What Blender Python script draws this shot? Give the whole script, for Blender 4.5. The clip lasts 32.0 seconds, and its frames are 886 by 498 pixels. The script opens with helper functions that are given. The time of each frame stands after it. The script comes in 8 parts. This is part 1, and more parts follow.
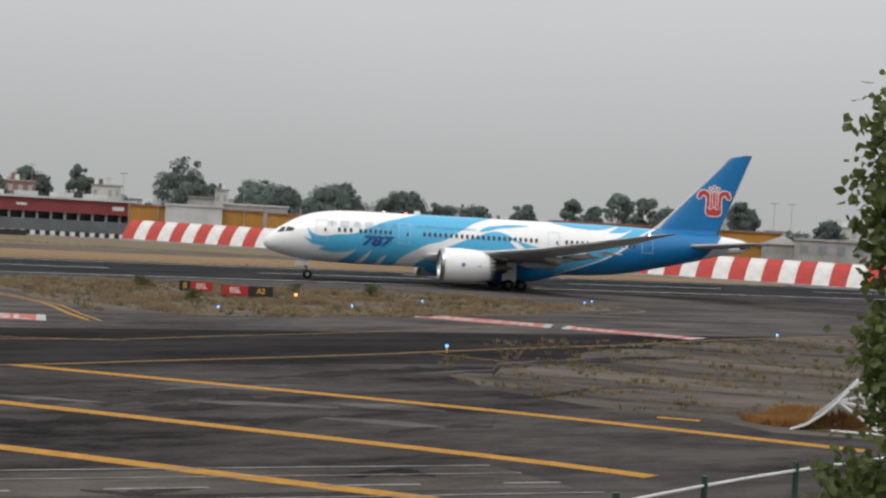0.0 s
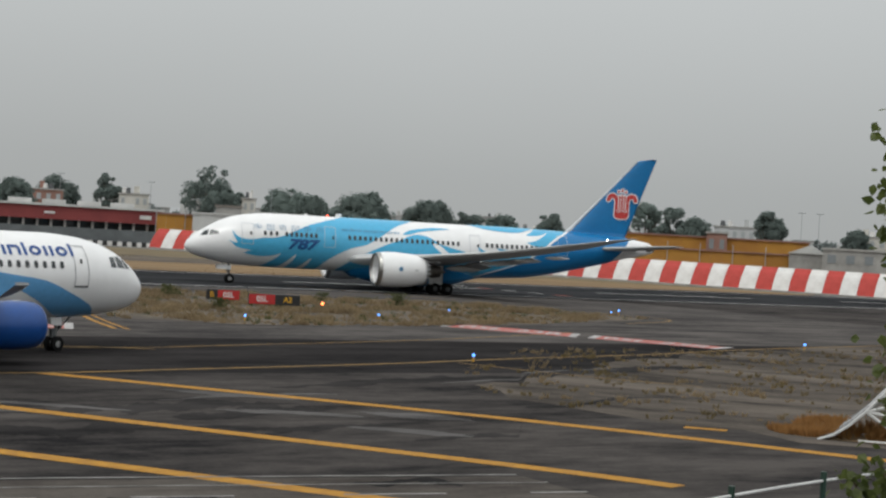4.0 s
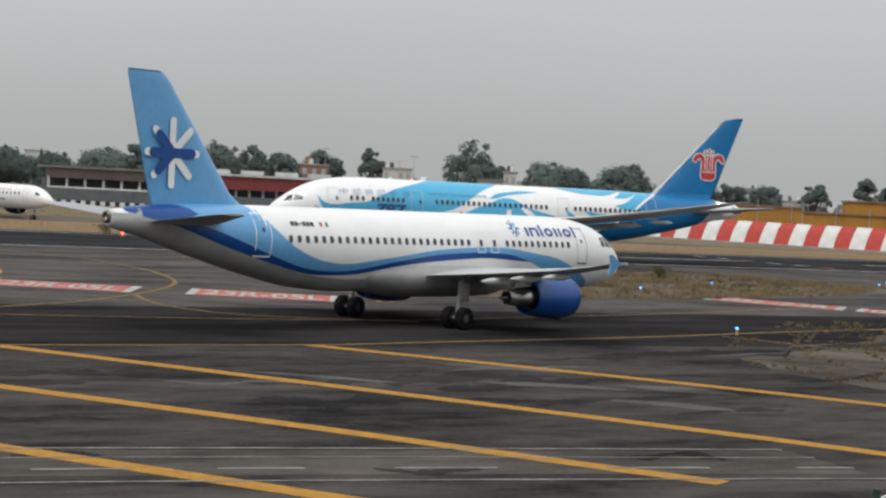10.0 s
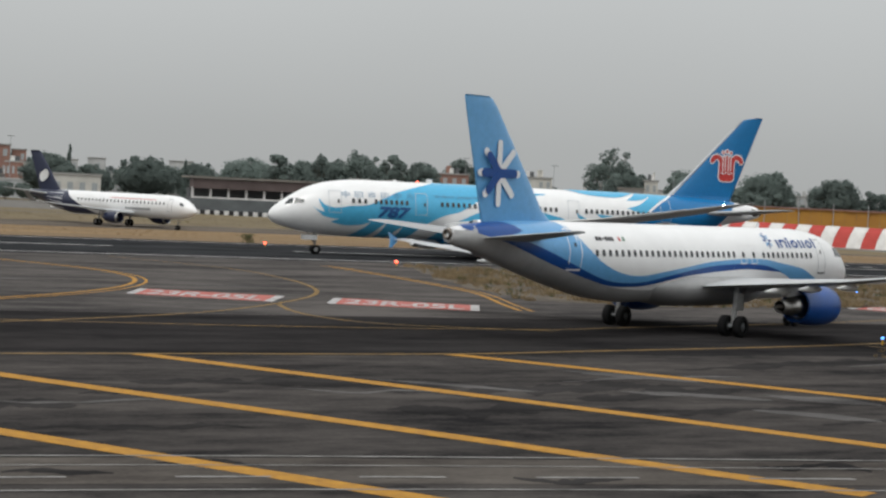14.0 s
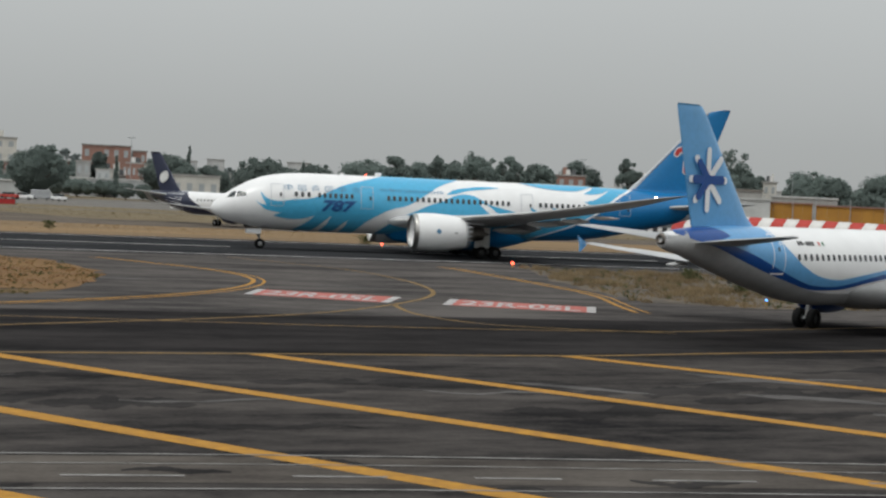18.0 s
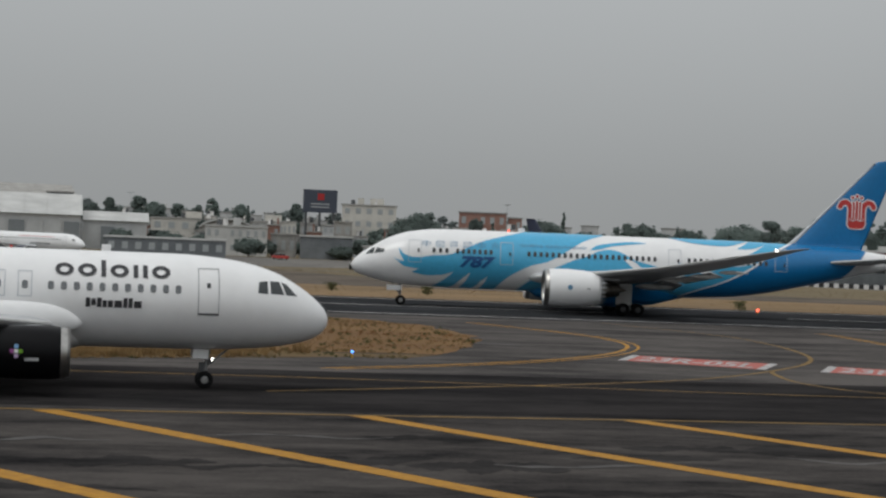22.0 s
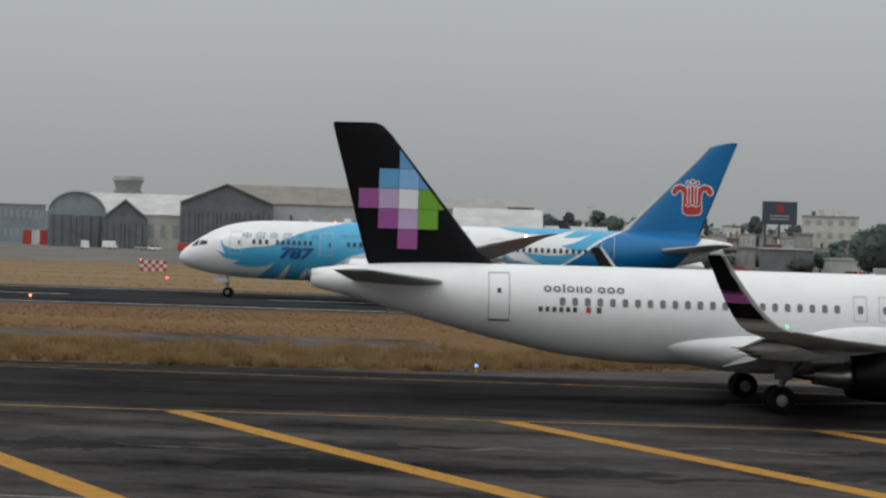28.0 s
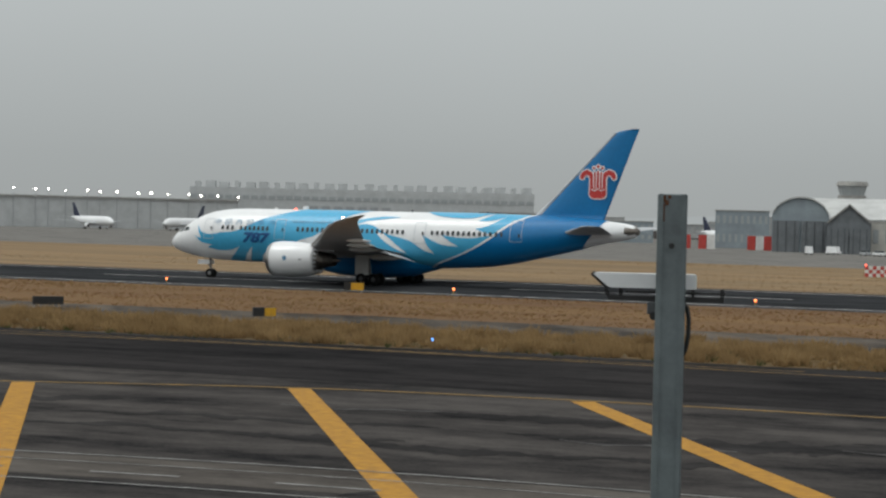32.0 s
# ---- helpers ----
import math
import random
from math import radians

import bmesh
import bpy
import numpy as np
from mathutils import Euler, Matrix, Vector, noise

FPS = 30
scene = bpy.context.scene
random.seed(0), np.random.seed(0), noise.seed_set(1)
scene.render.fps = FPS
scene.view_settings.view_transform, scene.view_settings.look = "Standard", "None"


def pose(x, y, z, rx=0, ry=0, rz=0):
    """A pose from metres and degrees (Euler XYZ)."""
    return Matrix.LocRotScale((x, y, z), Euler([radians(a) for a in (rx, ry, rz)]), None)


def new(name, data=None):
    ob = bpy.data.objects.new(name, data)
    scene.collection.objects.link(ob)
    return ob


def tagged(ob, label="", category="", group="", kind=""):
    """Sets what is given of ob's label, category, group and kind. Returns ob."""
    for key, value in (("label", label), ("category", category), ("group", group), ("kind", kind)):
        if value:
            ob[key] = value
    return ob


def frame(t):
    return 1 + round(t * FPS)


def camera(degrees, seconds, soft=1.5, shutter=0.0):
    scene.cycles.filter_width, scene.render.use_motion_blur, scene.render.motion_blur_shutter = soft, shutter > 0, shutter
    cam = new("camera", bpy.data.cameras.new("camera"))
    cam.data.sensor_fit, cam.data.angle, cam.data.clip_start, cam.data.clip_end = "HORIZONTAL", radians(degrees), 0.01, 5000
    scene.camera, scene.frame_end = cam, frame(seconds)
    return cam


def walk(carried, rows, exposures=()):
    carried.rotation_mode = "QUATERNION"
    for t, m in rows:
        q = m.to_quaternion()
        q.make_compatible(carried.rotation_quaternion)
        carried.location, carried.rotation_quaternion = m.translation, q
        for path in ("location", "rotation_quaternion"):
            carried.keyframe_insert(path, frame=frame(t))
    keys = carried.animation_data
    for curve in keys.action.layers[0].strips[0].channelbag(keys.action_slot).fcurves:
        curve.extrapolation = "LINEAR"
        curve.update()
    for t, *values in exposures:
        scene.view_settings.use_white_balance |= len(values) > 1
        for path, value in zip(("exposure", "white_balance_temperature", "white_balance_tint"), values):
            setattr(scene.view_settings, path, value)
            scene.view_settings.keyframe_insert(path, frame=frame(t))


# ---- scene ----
# The eye stays in one place, 7 m over the tarmac, and pans from right to left.
EYE = (0.0, 0.0, 6.97)
cam = camera(25.65, 32.0, soft=2.4)
CAMROWS = [
    (0.0, 89.278, -3.280, 0.030),
    (0.5, 89.466, -3.334, -0.263),
    (1.0, 89.588, -3.332, -0.130),
    (1.5, 89.637, -3.304, 0.202),
    (2.0, 89.641, -3.346, 0.458),
    (2.5, 89.653, -3.378, 0.433),
    (3.0, 89.548, -3.382, 0.604),
    (3.5, 89.505, -3.365, 0.752),
    (5.5, 89.440, -3.359, 1.679),
    (6.0, 89.279, -3.405, 2.923),
    (6.5, 89.130, -3.377, 4.498),
    (7.0, 88.831, -3.342, 5.419),
    (7.5, 88.657, -3.259, 6.556),
    (8.0, 88.560, -3.250, 7.108),
    (8.5, 88.398, -3.278, 7.708),
    (9.0, 88.257, -3.187, 7.966),
    (9.5, 88.142, -3.107, 8.641),
    (10.0, 88.282, -2.960, 8.510),
    (10.5, 88.321, -2.942, 8.413),
    (11.0, 88.278, -2.918, 8.800),
    (11.5, 88.198, -2.945, 9.514),
    (12.0, 88.233, -2.877, 10.220),
    (12.5, 88.211, -2.767, 11.266),
    (13.0, 88.264, -2.816, 11.396),
    (13.5, 88.317, -2.752, 12.088),
    (14.0, 88.350, -2.717, 12.640),
    (14.5, 88.285, -2.681, 13.348),
    (16.5, 88.209, -2.676, 14.382),
    (17.0, 88.169, -2.774, 14.887),
    (17.5, 88.175, -2.806, 15.476),
    (18.0, 88.230, -2.736, 16.069),
    (18.5, 88.210, -2.724, 17.175),
    (19.0, 88.195, -2.644, 17.783),
    (19.5, 88.299, -2.620, 18.293),
    (20.0, 88.221, -2.563, 19.715),
    (20.5, 88.167, -2.333, 21.187),
    (21.0, 88.622, -1.978, 21.698),
    (21.5, 89.065, -2.455, 25.989),
    (22.0, 89.682, -2.396, 27.054),
    (22.5, 89.259, -2.529, 26.953),
    (23.0, 89.841, -1.619, 27.810),
    (23.5, 89.871, -1.468, 28.177),
    (24.0, 89.328, -1.657, 28.842),
    (24.5, 89.446, -1.681, 31.441),
    (26.5, 89.274, -1.672, 33.391),
    (27.0, 89.295, -1.720, 34.521),
    (27.5, 89.645, -1.554, 36.620),
    (28.0, 89.591, -1.747, 40.497),
    (28.5, 89.606, -1.707, 43.371),
    (29.0, 89.870, -1.701, 45.244),
    (29.5, 89.869, -1.434, 47.773),
    (30.0, 89.601, -1.695, 50.012),
    (30.5, 89.043, -1.759, 52.415),
    (31.0, 89.319, -1.776, 55.449),
    (31.5, 89.273, -1.758, 58.901),
    (32.0, 89.191, -1.341, 61.566),
]
# the eye sways a few centimetres sideways as the arms swing round at the end
SWAY = [(0.0, 0.06), (29.0, 0.061), (29.5, 0.063), (30.0, 0.068), (30.5, 0.043), (31.0, 0.035), (31.5, 0.033), (32.0, 0.0)]


def sway(t):
    for (t0, a), (t1, b) in zip(SWAY, SWAY[1:]):
        if t <= t1:
            return a + (b - a) * (t - t0) / (t1 - t0)
    return SWAY[-1][1]


EXPOSURES = [(0.0, 0.18, 6500, 10), (1.0, 0.06, 6480, 8), (2.0, 0.04, 6450, 7), (6.0, 0.02, 6450, 7), (7.0, 0.08, 6450, 7), (9.0, 0.2, 6480, 8), (10.0, 0.14, 6480, 8), (11.0, 0.09, 6480, 8), (13.0, 0.09, 6480, 8), (17.0, 0.03, 6450, 7),
             (19.5, 0.0, 6420, 6), (21.0, -0.13, 6350, 5), (22.0, -0.35, 6380, 8), (23.0, -0.32, 6380, 8), (24.5, -0.24, 6380, 8), (27.0, -0.18, 6350, 7), (28.0, -0.24, 6350, 7), (29.0, -0.23, 6350, 7), (30.0, -0.14, 6350, 6), (32.0, -0.06, 6350, 5)]
walk(cam, [(t, pose(EYE[0] + sway(t) * math.cos(radians(rz)), EYE[1] + sway(t) * math.sin(radians(rz)), EYE[2], rx, ry, rz)) for t, rx, ry, rz in CAMROWS], EXPOSURES)

# ---- world and sun: a bright overcast ----
SUN_EL, SUN_AZ = 58.0, 150.0
world = bpy.data.worlds.new("overcast")
scene.world = world
world.use_nodes = True
wt = world.node_tree
wt.nodes.clear()
w_out = wt.nodes.new("ShaderNodeOutputWorld")
w_bg = wt.nodes.new("ShaderNodeBackground")
w_sky = wt.nodes.new("ShaderNodeTexSky")
w_sky.sky_type = "NISHITA"
w_sky.sun_disc = False
w_sky.sun_elevation = radians(SUN_EL)
w_sky.sun_rotation = radians(SUN_AZ)
w_sky.dust_density = 4.0
w_hsv = wt.nodes.new("ShaderNodeHueSaturation")
w_hsv.inputs["Saturation"].default_value = 0.05
w_hsv.inputs["Value"].default_value = 0.12
w_co = wt.nodes.new("ShaderNodeTexCoord")
w_sep = wt.nodes.new("ShaderNodeSeparateXYZ")
w_ramp = wt.nodes.new("ShaderNodeValToRGB")
w_ramp.color_ramp.elements[0].position = 0.0
w_ramp.color_ramp.elements[0].color = (0.46, 0.465, 0.465, 1)
w_ramp.color_ramp.elements[1].position = 1.0
w_ramp.color_ramp.elements[1].color = (1.15, 1.16, 1.18, 1)
for at, c in ((0.03, (0.47, 0.478, 0.48)), (0.12, (0.575, 0.588, 0.595)), (0.4, (0.90, 0.91, 0.92))):
    e = w_ramp.color_ramp.elements.new(at)
    e.color = (*c, 1)
w_noise = wt.nodes.new("ShaderNodeTexNoise")
w_noise.inputs["Scale"].default_value = 2.5
w_noise.inputs["Detail"].default_value = 3.0
w_mix = wt.nodes.new("ShaderNodeMixRGB")
w_mix.inputs[0].default_value = 0.85
w_cl = wt.nodes.new("ShaderNodeMixRGB")
w_cl.blend_type = "MULTIPLY"
w_cl.inputs[0].default_value = 0.10
L = wt.links.new
L(w_co.outputs["Generated"], w_sep.inputs[0])
L(w_sep.outputs["Z"], w_ramp.inputs[0])
L(w_sky.outputs[0], w_hsv.inputs["Color"])
L(w_hsv.outputs[0], w_mix.inputs[1])
L(w_ramp.outputs[0], w_mix.inputs[2])
L(w_co.outputs["Generated"], w_noise.inputs["Vector"])
L(w_mix.outputs[0], w_cl.inputs[1])
L(w_noise.outputs["Fac"], w_cl.inputs[2])
L(w_cl.outputs[0], w_bg.inputs[0])
L(w_bg.outputs[0], w_out.inputs[0])
w_bg.inputs[1].default_value = 1.0
sun_data = bpy.data.lights.new("sun", "SUN")
sun_data.energy = 0.9
sun_data.angle = radians(25)
sun_data.color = (1.0, 0.97, 0.92)
sun = new("sun", sun_data)
sun.matrix_world = pose(0, 0, 80, 90 - SUN_EL, 0, SUN_AZ - 180)


# ---- materials ----
def mat(name, color, rough=0.6, metal=0.0, vary=0.12, scale=3.0, bump=0.0, bump_scale=40.0, color2=None, emit=None, strength=0.0, coat=0.0, spread=None, per_object=0.0):
    m = bpy.data.materials.new(name)
    m.use_nodes = True
    t = m.node_tree
    b = t.nodes["Principled BSDF"]
    b.inputs["Roughness"].default_value = rough
    b.inputs["Metallic"].default_value = metal
    b.inputs["Coat Weight"].default_value = coat
    if rough > 0.6:
        b.inputs["Specular IOR Level"].default_value = 0.15
    co = t.nodes.new("ShaderNodeTexCoord")
    mp = t.nodes.new("ShaderNodeMapping")
    t.links.new(co.outputs["Object"], mp.inputs[0])
    if spread:
        mp.inputs["Scale"].default_value = spread
    n1 = t.nodes.new("ShaderNodeTexNoise")
    n1.inputs["Scale"].default_value = scale
    n1.inputs["Detail"].default_value = 6
    n1.inputs["Roughness"].default_value = 0.65
    t.links.new(mp.outputs[0], n1.inputs["Vector"])
    ramp = t.nodes.new("ShaderNodeValToRGB")
    c2 = color2 or tuple(max(0.0, c * (1 - 2 * vary)) for c in color)
    c1 = color if color2 else tuple(min(1.0, c * (1 + vary)) for c in color)
    ramp.color_ramp.elements[0].position, ramp.color_ramp.elements[0].color = 0.3, (*c2, 1)
    ramp.color_ramp.elements[1].position, ramp.color_ramp.elements[1].color = 0.68, (*c1, 1)
    t.links.new(n1.outputs["Fac"], ramp.inputs[0])
    last = ramp.outputs[0]
    if per_object:
        oi = t.nodes.new("ShaderNodeObjectInfo")
        hs = t.nodes.new("ShaderNodeHueSaturation")
        mr = t.nodes.new("ShaderNodeMapRange")
        mr.inputs["To Min"].default_value, mr.inputs["To Max"].default_value = 1 - per_object, 1 + per_object
        t.links.new(oi.outputs["Random"], mr.inputs["Value"])
        t.links.new(mr.outputs[0], hs.inputs["Value"])
        t.links.new(last, hs.inputs["Color"])
        last = hs.outputs[0]
    t.links.new(last, b.inputs["Base Color"])
    if bump:
        n2 = t.nodes.new("ShaderNodeTexNoise")
        n2.inputs["Scale"].default_value = bump_scale
        n2.inputs["Detail"].default_value = 4
        t.links.new(mp.outputs[0], n2.inputs["Vector"])
        bp = t.nodes.new("ShaderNodeBump")
        bp.inputs["Strength"].default_value = bump
        bp.inputs["Distance"].default_value = 0.05
        t.links.new(n2.outputs["Fac"], bp.inputs["Height"])
        t.links.new(bp.outputs[0], b.inputs["Normal"])
    if emit:
        b.inputs["Emission Color"].default_value = (*emit, 1)
        b.inputs["Emission Strength"].default_value = strength
    return m


def tarmac(name, light, dark, angle, wet=0.0, rough=0.85):
    """Asphalt with long streaks along one direction, patches and fine grain."""
    m = bpy.data.materials.new(name)
    m.use_nodes = True
    t = m.node_tree
    b = t.nodes["Principled BSDF"]
    co = t.nodes.new("ShaderNodeTexCoord")
    rot = t.nodes.new("ShaderNodeMapping")
    rot.inputs["Rotation"].default_value = (0, 0, radians(-angle))
    t.links.new(co.outputs["Object"], rot.inputs[0])

    def noise_tex(scl, stretch, detail):
        mp = t.nodes.new("ShaderNodeMapping")
        mp.inputs["Scale"].default_value = stretch
        t.links.new(rot.outputs[0], mp.inputs[0])
        n = t.nodes.new("ShaderNodeTexNoise")
        n.inputs["Scale"].default_value = scl
        n.inputs["Detail"].default_value = detail
        n.inputs["Roughness"].default_value = 0.6
        t.links.new(mp.outputs[0], n.inputs["Vector"])
        return n.outputs["Fac"]

    streak = noise_tex(1.0, (0.10, 0.34, 1), 8)
    mottle = noise_tex(1.3, (0.6, 1.0, 1), 8)
    patch = noise_tex(0.11, (0.5, 1.3, 1), 4)
    grain = noise_tex(6.0, (1, 1, 1), 5)
    a1 = t.nodes.new("ShaderNodeMath")
    a1.operation = "ADD"
    t.links.new(streak, a1.inputs[0])
    t.links.new(patch, a1.inputs[1])
    a2 = t.nodes.new("ShaderNodeMath")
    a2.operation = "MULTIPLY_ADD"
    t.links.new(grain, a2.inputs[0])
    a2.inputs[1].default_value = 0.35
    t.links.new(a1.outputs[0], a2.inputs[2])
    a3 = t.nodes.new("ShaderNodeMath")
    a3.operation = "MULTIPLY_ADD"
    t.links.new(mottle, a3.inputs[0])
    a3.inputs[1].default_value = 0.5
    t.links.new(a2.outputs[0], a3.inputs[2])
    mr = t.nodes.new("ShaderNodeMapRange")
    mr.inputs["From Min"].default_value, mr.inputs["From Max"].default_value = 1.15, 1.63
    t.links.new(a3.outputs[0], mr.inputs["Value"])
    ramp = t.nodes.new("ShaderNodeValToRGB")
    ramp.color_ramp.elements[0].color = (*dark, 1)
    ramp.color_ramp.elements[1].color = (*light, 1)
    t.links.new(mr.outputs[0], ramp.inputs[0])
    t.links.new(ramp.outputs[0], b.inputs["Base Color"])
    b.inputs["Roughness"].default_value = rough
    b.inputs["Specular IOR Level"].default_value = 0.0
    bp = t.nodes.new("ShaderNodeBump")
    bp.inputs["Strength"].default_value = 0.15
    bp.inputs["Distance"].default_value = 0.02
    t.links.new(grain, bp.inputs["Height"])
    t.links.new(bp.outputs[0], b.inputs["Normal"])
    return m


RW_ANGLE = 39.0
M_GROUND = tarmac("old_tarmac", (0.084, 0.0765, 0.072), (0.0185, 0.0182, 0.0192), RW_ANGLE)
M_RUNWAY = tarmac("runway_tarmac", (0.046, 0.047, 0.050), (0.020, 0.021, 0.0225), RW_ANGLE)
M_TAXI = tarmac("taxiway_tarmac", (0.040, 0.0372, 0.037), (0.0155, 0.0152, 0.0157), RW_ANGLE)
M_PALE = tarmac("pale_concrete", (0.125, 0.112, 0.10), (0.048, 0.043, 0.04), RW_ANGLE)
M_GRASS = mat("dry_grass_ground", (0.265, 0.175, 0.09), 0.95, scale=0.35, color2=(0.14, 0.097, 0.056), bump=0.5, bump_scale=3)
M_GRASS_STRAW = mat("straw_ground", (0.15, 0.10, 0.046), 0.95, scale=0.7, color2=(0.055, 0.039, 0.021), bump=0.5, bump_scale=3)
M_GRASS_RUST = mat("rusty_grass_ground", (0.185, 0.108, 0.044), 0.95, scale=0.35, color2=(0.115, 0.06, 0.028), bump=0.5, bump_scale=3)
for m_ in (M_GRASS, M_GRASS_RUST, M_GRASS_STRAW):
    mp_ = m_.node_tree.nodes["Mapping"]
    mp_.vector_type = "TEXTURE"
    mp_.inputs["Rotation"].default_value = (0, 0, radians(RW_ANGLE))
    mp_.inputs["Scale"].default_value = (26.0, 3.2, 1.0)
# Lighter tarmac colour that holds the sky's sheen at a grazing view.
M_JUNCTION = tarmac("sheen_lightened_tarmac", (0.118, 0.108, 0.102), (0.038, 0.0365, 0.037), RW_ANGLE)
M_SOIL = mat("grey_soil", (0.15, 0.12, 0.088), 0.95, scale=0.3, color2=(0.055, 0.051, 0.047), bump=0.4, bump_scale=3)
M_APRON = tarmac("pale_apron", (0.215, 0.203, 0.187), (0.115, 0.111, 0.107), RW_ANGLE)
M_LANE = tarmac("brownish_lane_tarmac", (0.17, 0.145, 0.122), (0.075, 0.066, 0.058), RW_ANGLE)
M_OLIVE = mat("olive_dry_grass_ground", (0.185, 0.145, 0.085), 0.95, scale=0.12, color2=(0.125, 0.10, 0.064), bump=0.5, bump_scale=3)
M_WETTRACK = tarmac("rain_puddle_tarmac", (0.135, 0.129, 0.126), (0.052, 0.05, 0.05), RW_ANGLE)
M_STAIN = tarmac("oil_stained_tarmac", (0.050, 0.047, 0.046), (0.0175, 0.0172, 0.0177), RW_ANGLE)
M_WORN = mat("worn_white_marking", (0.34, 0.33, 0.32), 0.9, scale=0.9, color2=(0.11, 0.106, 0.102))
M_SHOULDER = tarmac("cracked_shoulder_tarmac", (0.14, 0.121, 0.104), (0.037, 0.034, 0.032), -14)
M_BLADE = mat("dry_grass_blades", (0.31, 0.208, 0.10), 0.9, scale=0.25, color2=(0.19, 0.124, 0.06))
M_STRAW = mat("pale_straw_blades", (0.34, 0.26, 0.155), 0.9, scale=0.3, color2=(0.17, 0.125, 0.075))
M_TALL = mat("golden_straw_blades", (0.40, 0.275, 0.135), 0.9, scale=0.3, color2=(0.20, 0.13, 0.062))
M_BLADE_R = mat("rusty_grass_blades", (0.25, 0.14, 0.06), 0.9, scale=0.14, color2=(0.17, 0.09, 0.042))
M_GOLD = mat("golden_brown_blades", (0.42, 0.225, 0.08), 0.9, scale=0.6, color2=(0.24, 0.125, 0.05))
M_DRYWEED = mat("olive_dry_weeds", (0.22, 0.165, 0.08), 0.9, scale=1.0, color2=(0.10, 0.082, 0.042))
M_WEED = mat("green_weeds", (0.11, 0.12, 0.05), 0.9, scale=2.0, color2=(0.05, 0.06, 0.025))
M_YELLOW = mat("yellow_marking", (0.475, 0.242, 0.03), 0.8, scale=2.2, color2=(0.27, 0.135, 0.03), bump=0.1)
M_YELLOW_THIN = mat("faded_yellow_marking", (0.27, 0.165, 0.052), 0.85, scale=0.9, color2=(0.10, 0.07, 0.036))
M_WHITE_MARK = mat("white_marking", (0.55, 0.54, 0.53), 0.8, scale=0.7, color2=(0.22, 0.21, 0.21))
M_RED_MARK = mat("red_marking", (0.46, 0.12, 0.10), 0.8, scale=0.8, color2=(0.32, 0.13, 0.11))
M_WHITE = mat("white_gloss_paint", (0.85, 0.85, 0.85), 0.28, vary=0.03, scale=0.6, coat=0.3)
M_WHITE_DULL = mat("white_dull_paint", (0.62, 0.62, 0.61), 0.6, vary=0.08, scale=0.5)
M_GREY = mat("grey_paint", (0.36, 0.37, 0.38), 0.4, vary=0.08, scale=0.8)
M_DGREY = mat("dark_grey_paint", (0.09, 0.095, 0.10), 0.5, vary=0.1)
M_WINGGREY = mat("wing_grey", (0.45, 0.46, 0.47), 0.38, vary=0.07, scale=0.7)
M_BELLY = mat("belly_grey", (0.40, 0.40, 0.40), 0.4, vary=0.1, scale=0.7)
M_TYRE = mat("tyre_rubber", (0.012, 0.012, 0.0125), 0.9, vary=0.2)
M_METAL = mat("bare_metal", (0.45, 0.44, 0.42), 0.32, 1.0, vary=0.12)
M_HOT = mat("exhaust_metal", (0.20, 0.18, 0.16), 0.4, 1.0, vary=0.2)
M_GLASS = mat("dark_window_glass", (0.045, 0.052, 0.055), 0.08, vary=0.1)
M_PANE = mat("cabin_window", (0.05, 0.055, 0.06), 0.2, vary=0.1)
M_PANE_GREY = mat("grey_cabin_window", (0.17, 0.18, 0.19), 0.25, vary=0.1)
M_SKYBLUE = mat("sky_blue_paint", (0.075, 0.42, 0.68), 0.35, vary=0.05, coat=0.1)
M_DEEPBLUE = mat("deep_blue_paint", (0.004, 0.168, 0.42), 0.35, vary=0.05, coat=0.1)
M_TEXTBLUE = mat("navy_letter_paint", (0.015, 0.09, 0.26), 0.4)
M_STEELBLUE = mat("steel_blue_letter_paint", (0.10, 0.26, 0.42), 0.4)
M_PALESEAM = mat("pale_grey_seam", (0.52, 0.55, 0.58), 0.45, vary=0.06)
M_SWOOSH = mat("cornflower_paint", (0.13, 0.37, 0.67), 0.35, vary=0.05, coat=0.3)
M_ROYAL = mat("royal_blue_paint", (0.003, 0.062, 0.27), 0.38, vary=0.06, coat=0.1)
M_BLACK = mat("black_gloss_paint", (0.005, 0.005, 0.006), 0.38, vary=0.1)
M_BLACK.node_tree.nodes["Principled BSDF"].inputs["Specular IOR Level"].default_value = 0.12
M_BUSROOF = mat("dusty_white_roof", (0.58, 0.57, 0.54), 0.65, scale=1.3, color2=(0.40, 0.39, 0.36))
M_NAVYSIGN = mat("navy_sign_panel", (0.055, 0.065, 0.09), 0.6, vary=0.1)
M_LETTER = mat("charcoal_letter_paint", (0.035, 0.035, 0.04), 0.4)
M_CRIMSON = mat("crimson_paint", (0.55, 0.045, 0.04), 0.4, vary=0.05)
M_MAGENTA = mat("mauve_paint", (0.34, 0.085, 0.30), 0.35, vary=0.04)
M_LIME = mat("lime_paint", (0.18, 0.42, 0.03), 0.35, vary=0.04)
M_PALEBLUE = mat("pale_blue_paint", (0.26, 0.50, 0.82), 0.35, vary=0.04)
M_LILAC = mat("lilac_paint", (0.55, 0.40, 0.62), 0.35, vary=0.04)
M_GREENFLAG = mat("green_flag_paint", (0.02, 0.16, 0.07), 0.4)
M_NAVY = mat("navy_paint", (0.012, 0.018, 0.05), 0.35, vary=0.08)
M_DKGREEN = mat("dark_green_post_paint", (0.015, 0.045, 0.03), 0.5)
M_RIM = mat("dusty_wheel_metal", (0.40, 0.40, 0.40), 0.5, 0.3, vary=0.15)
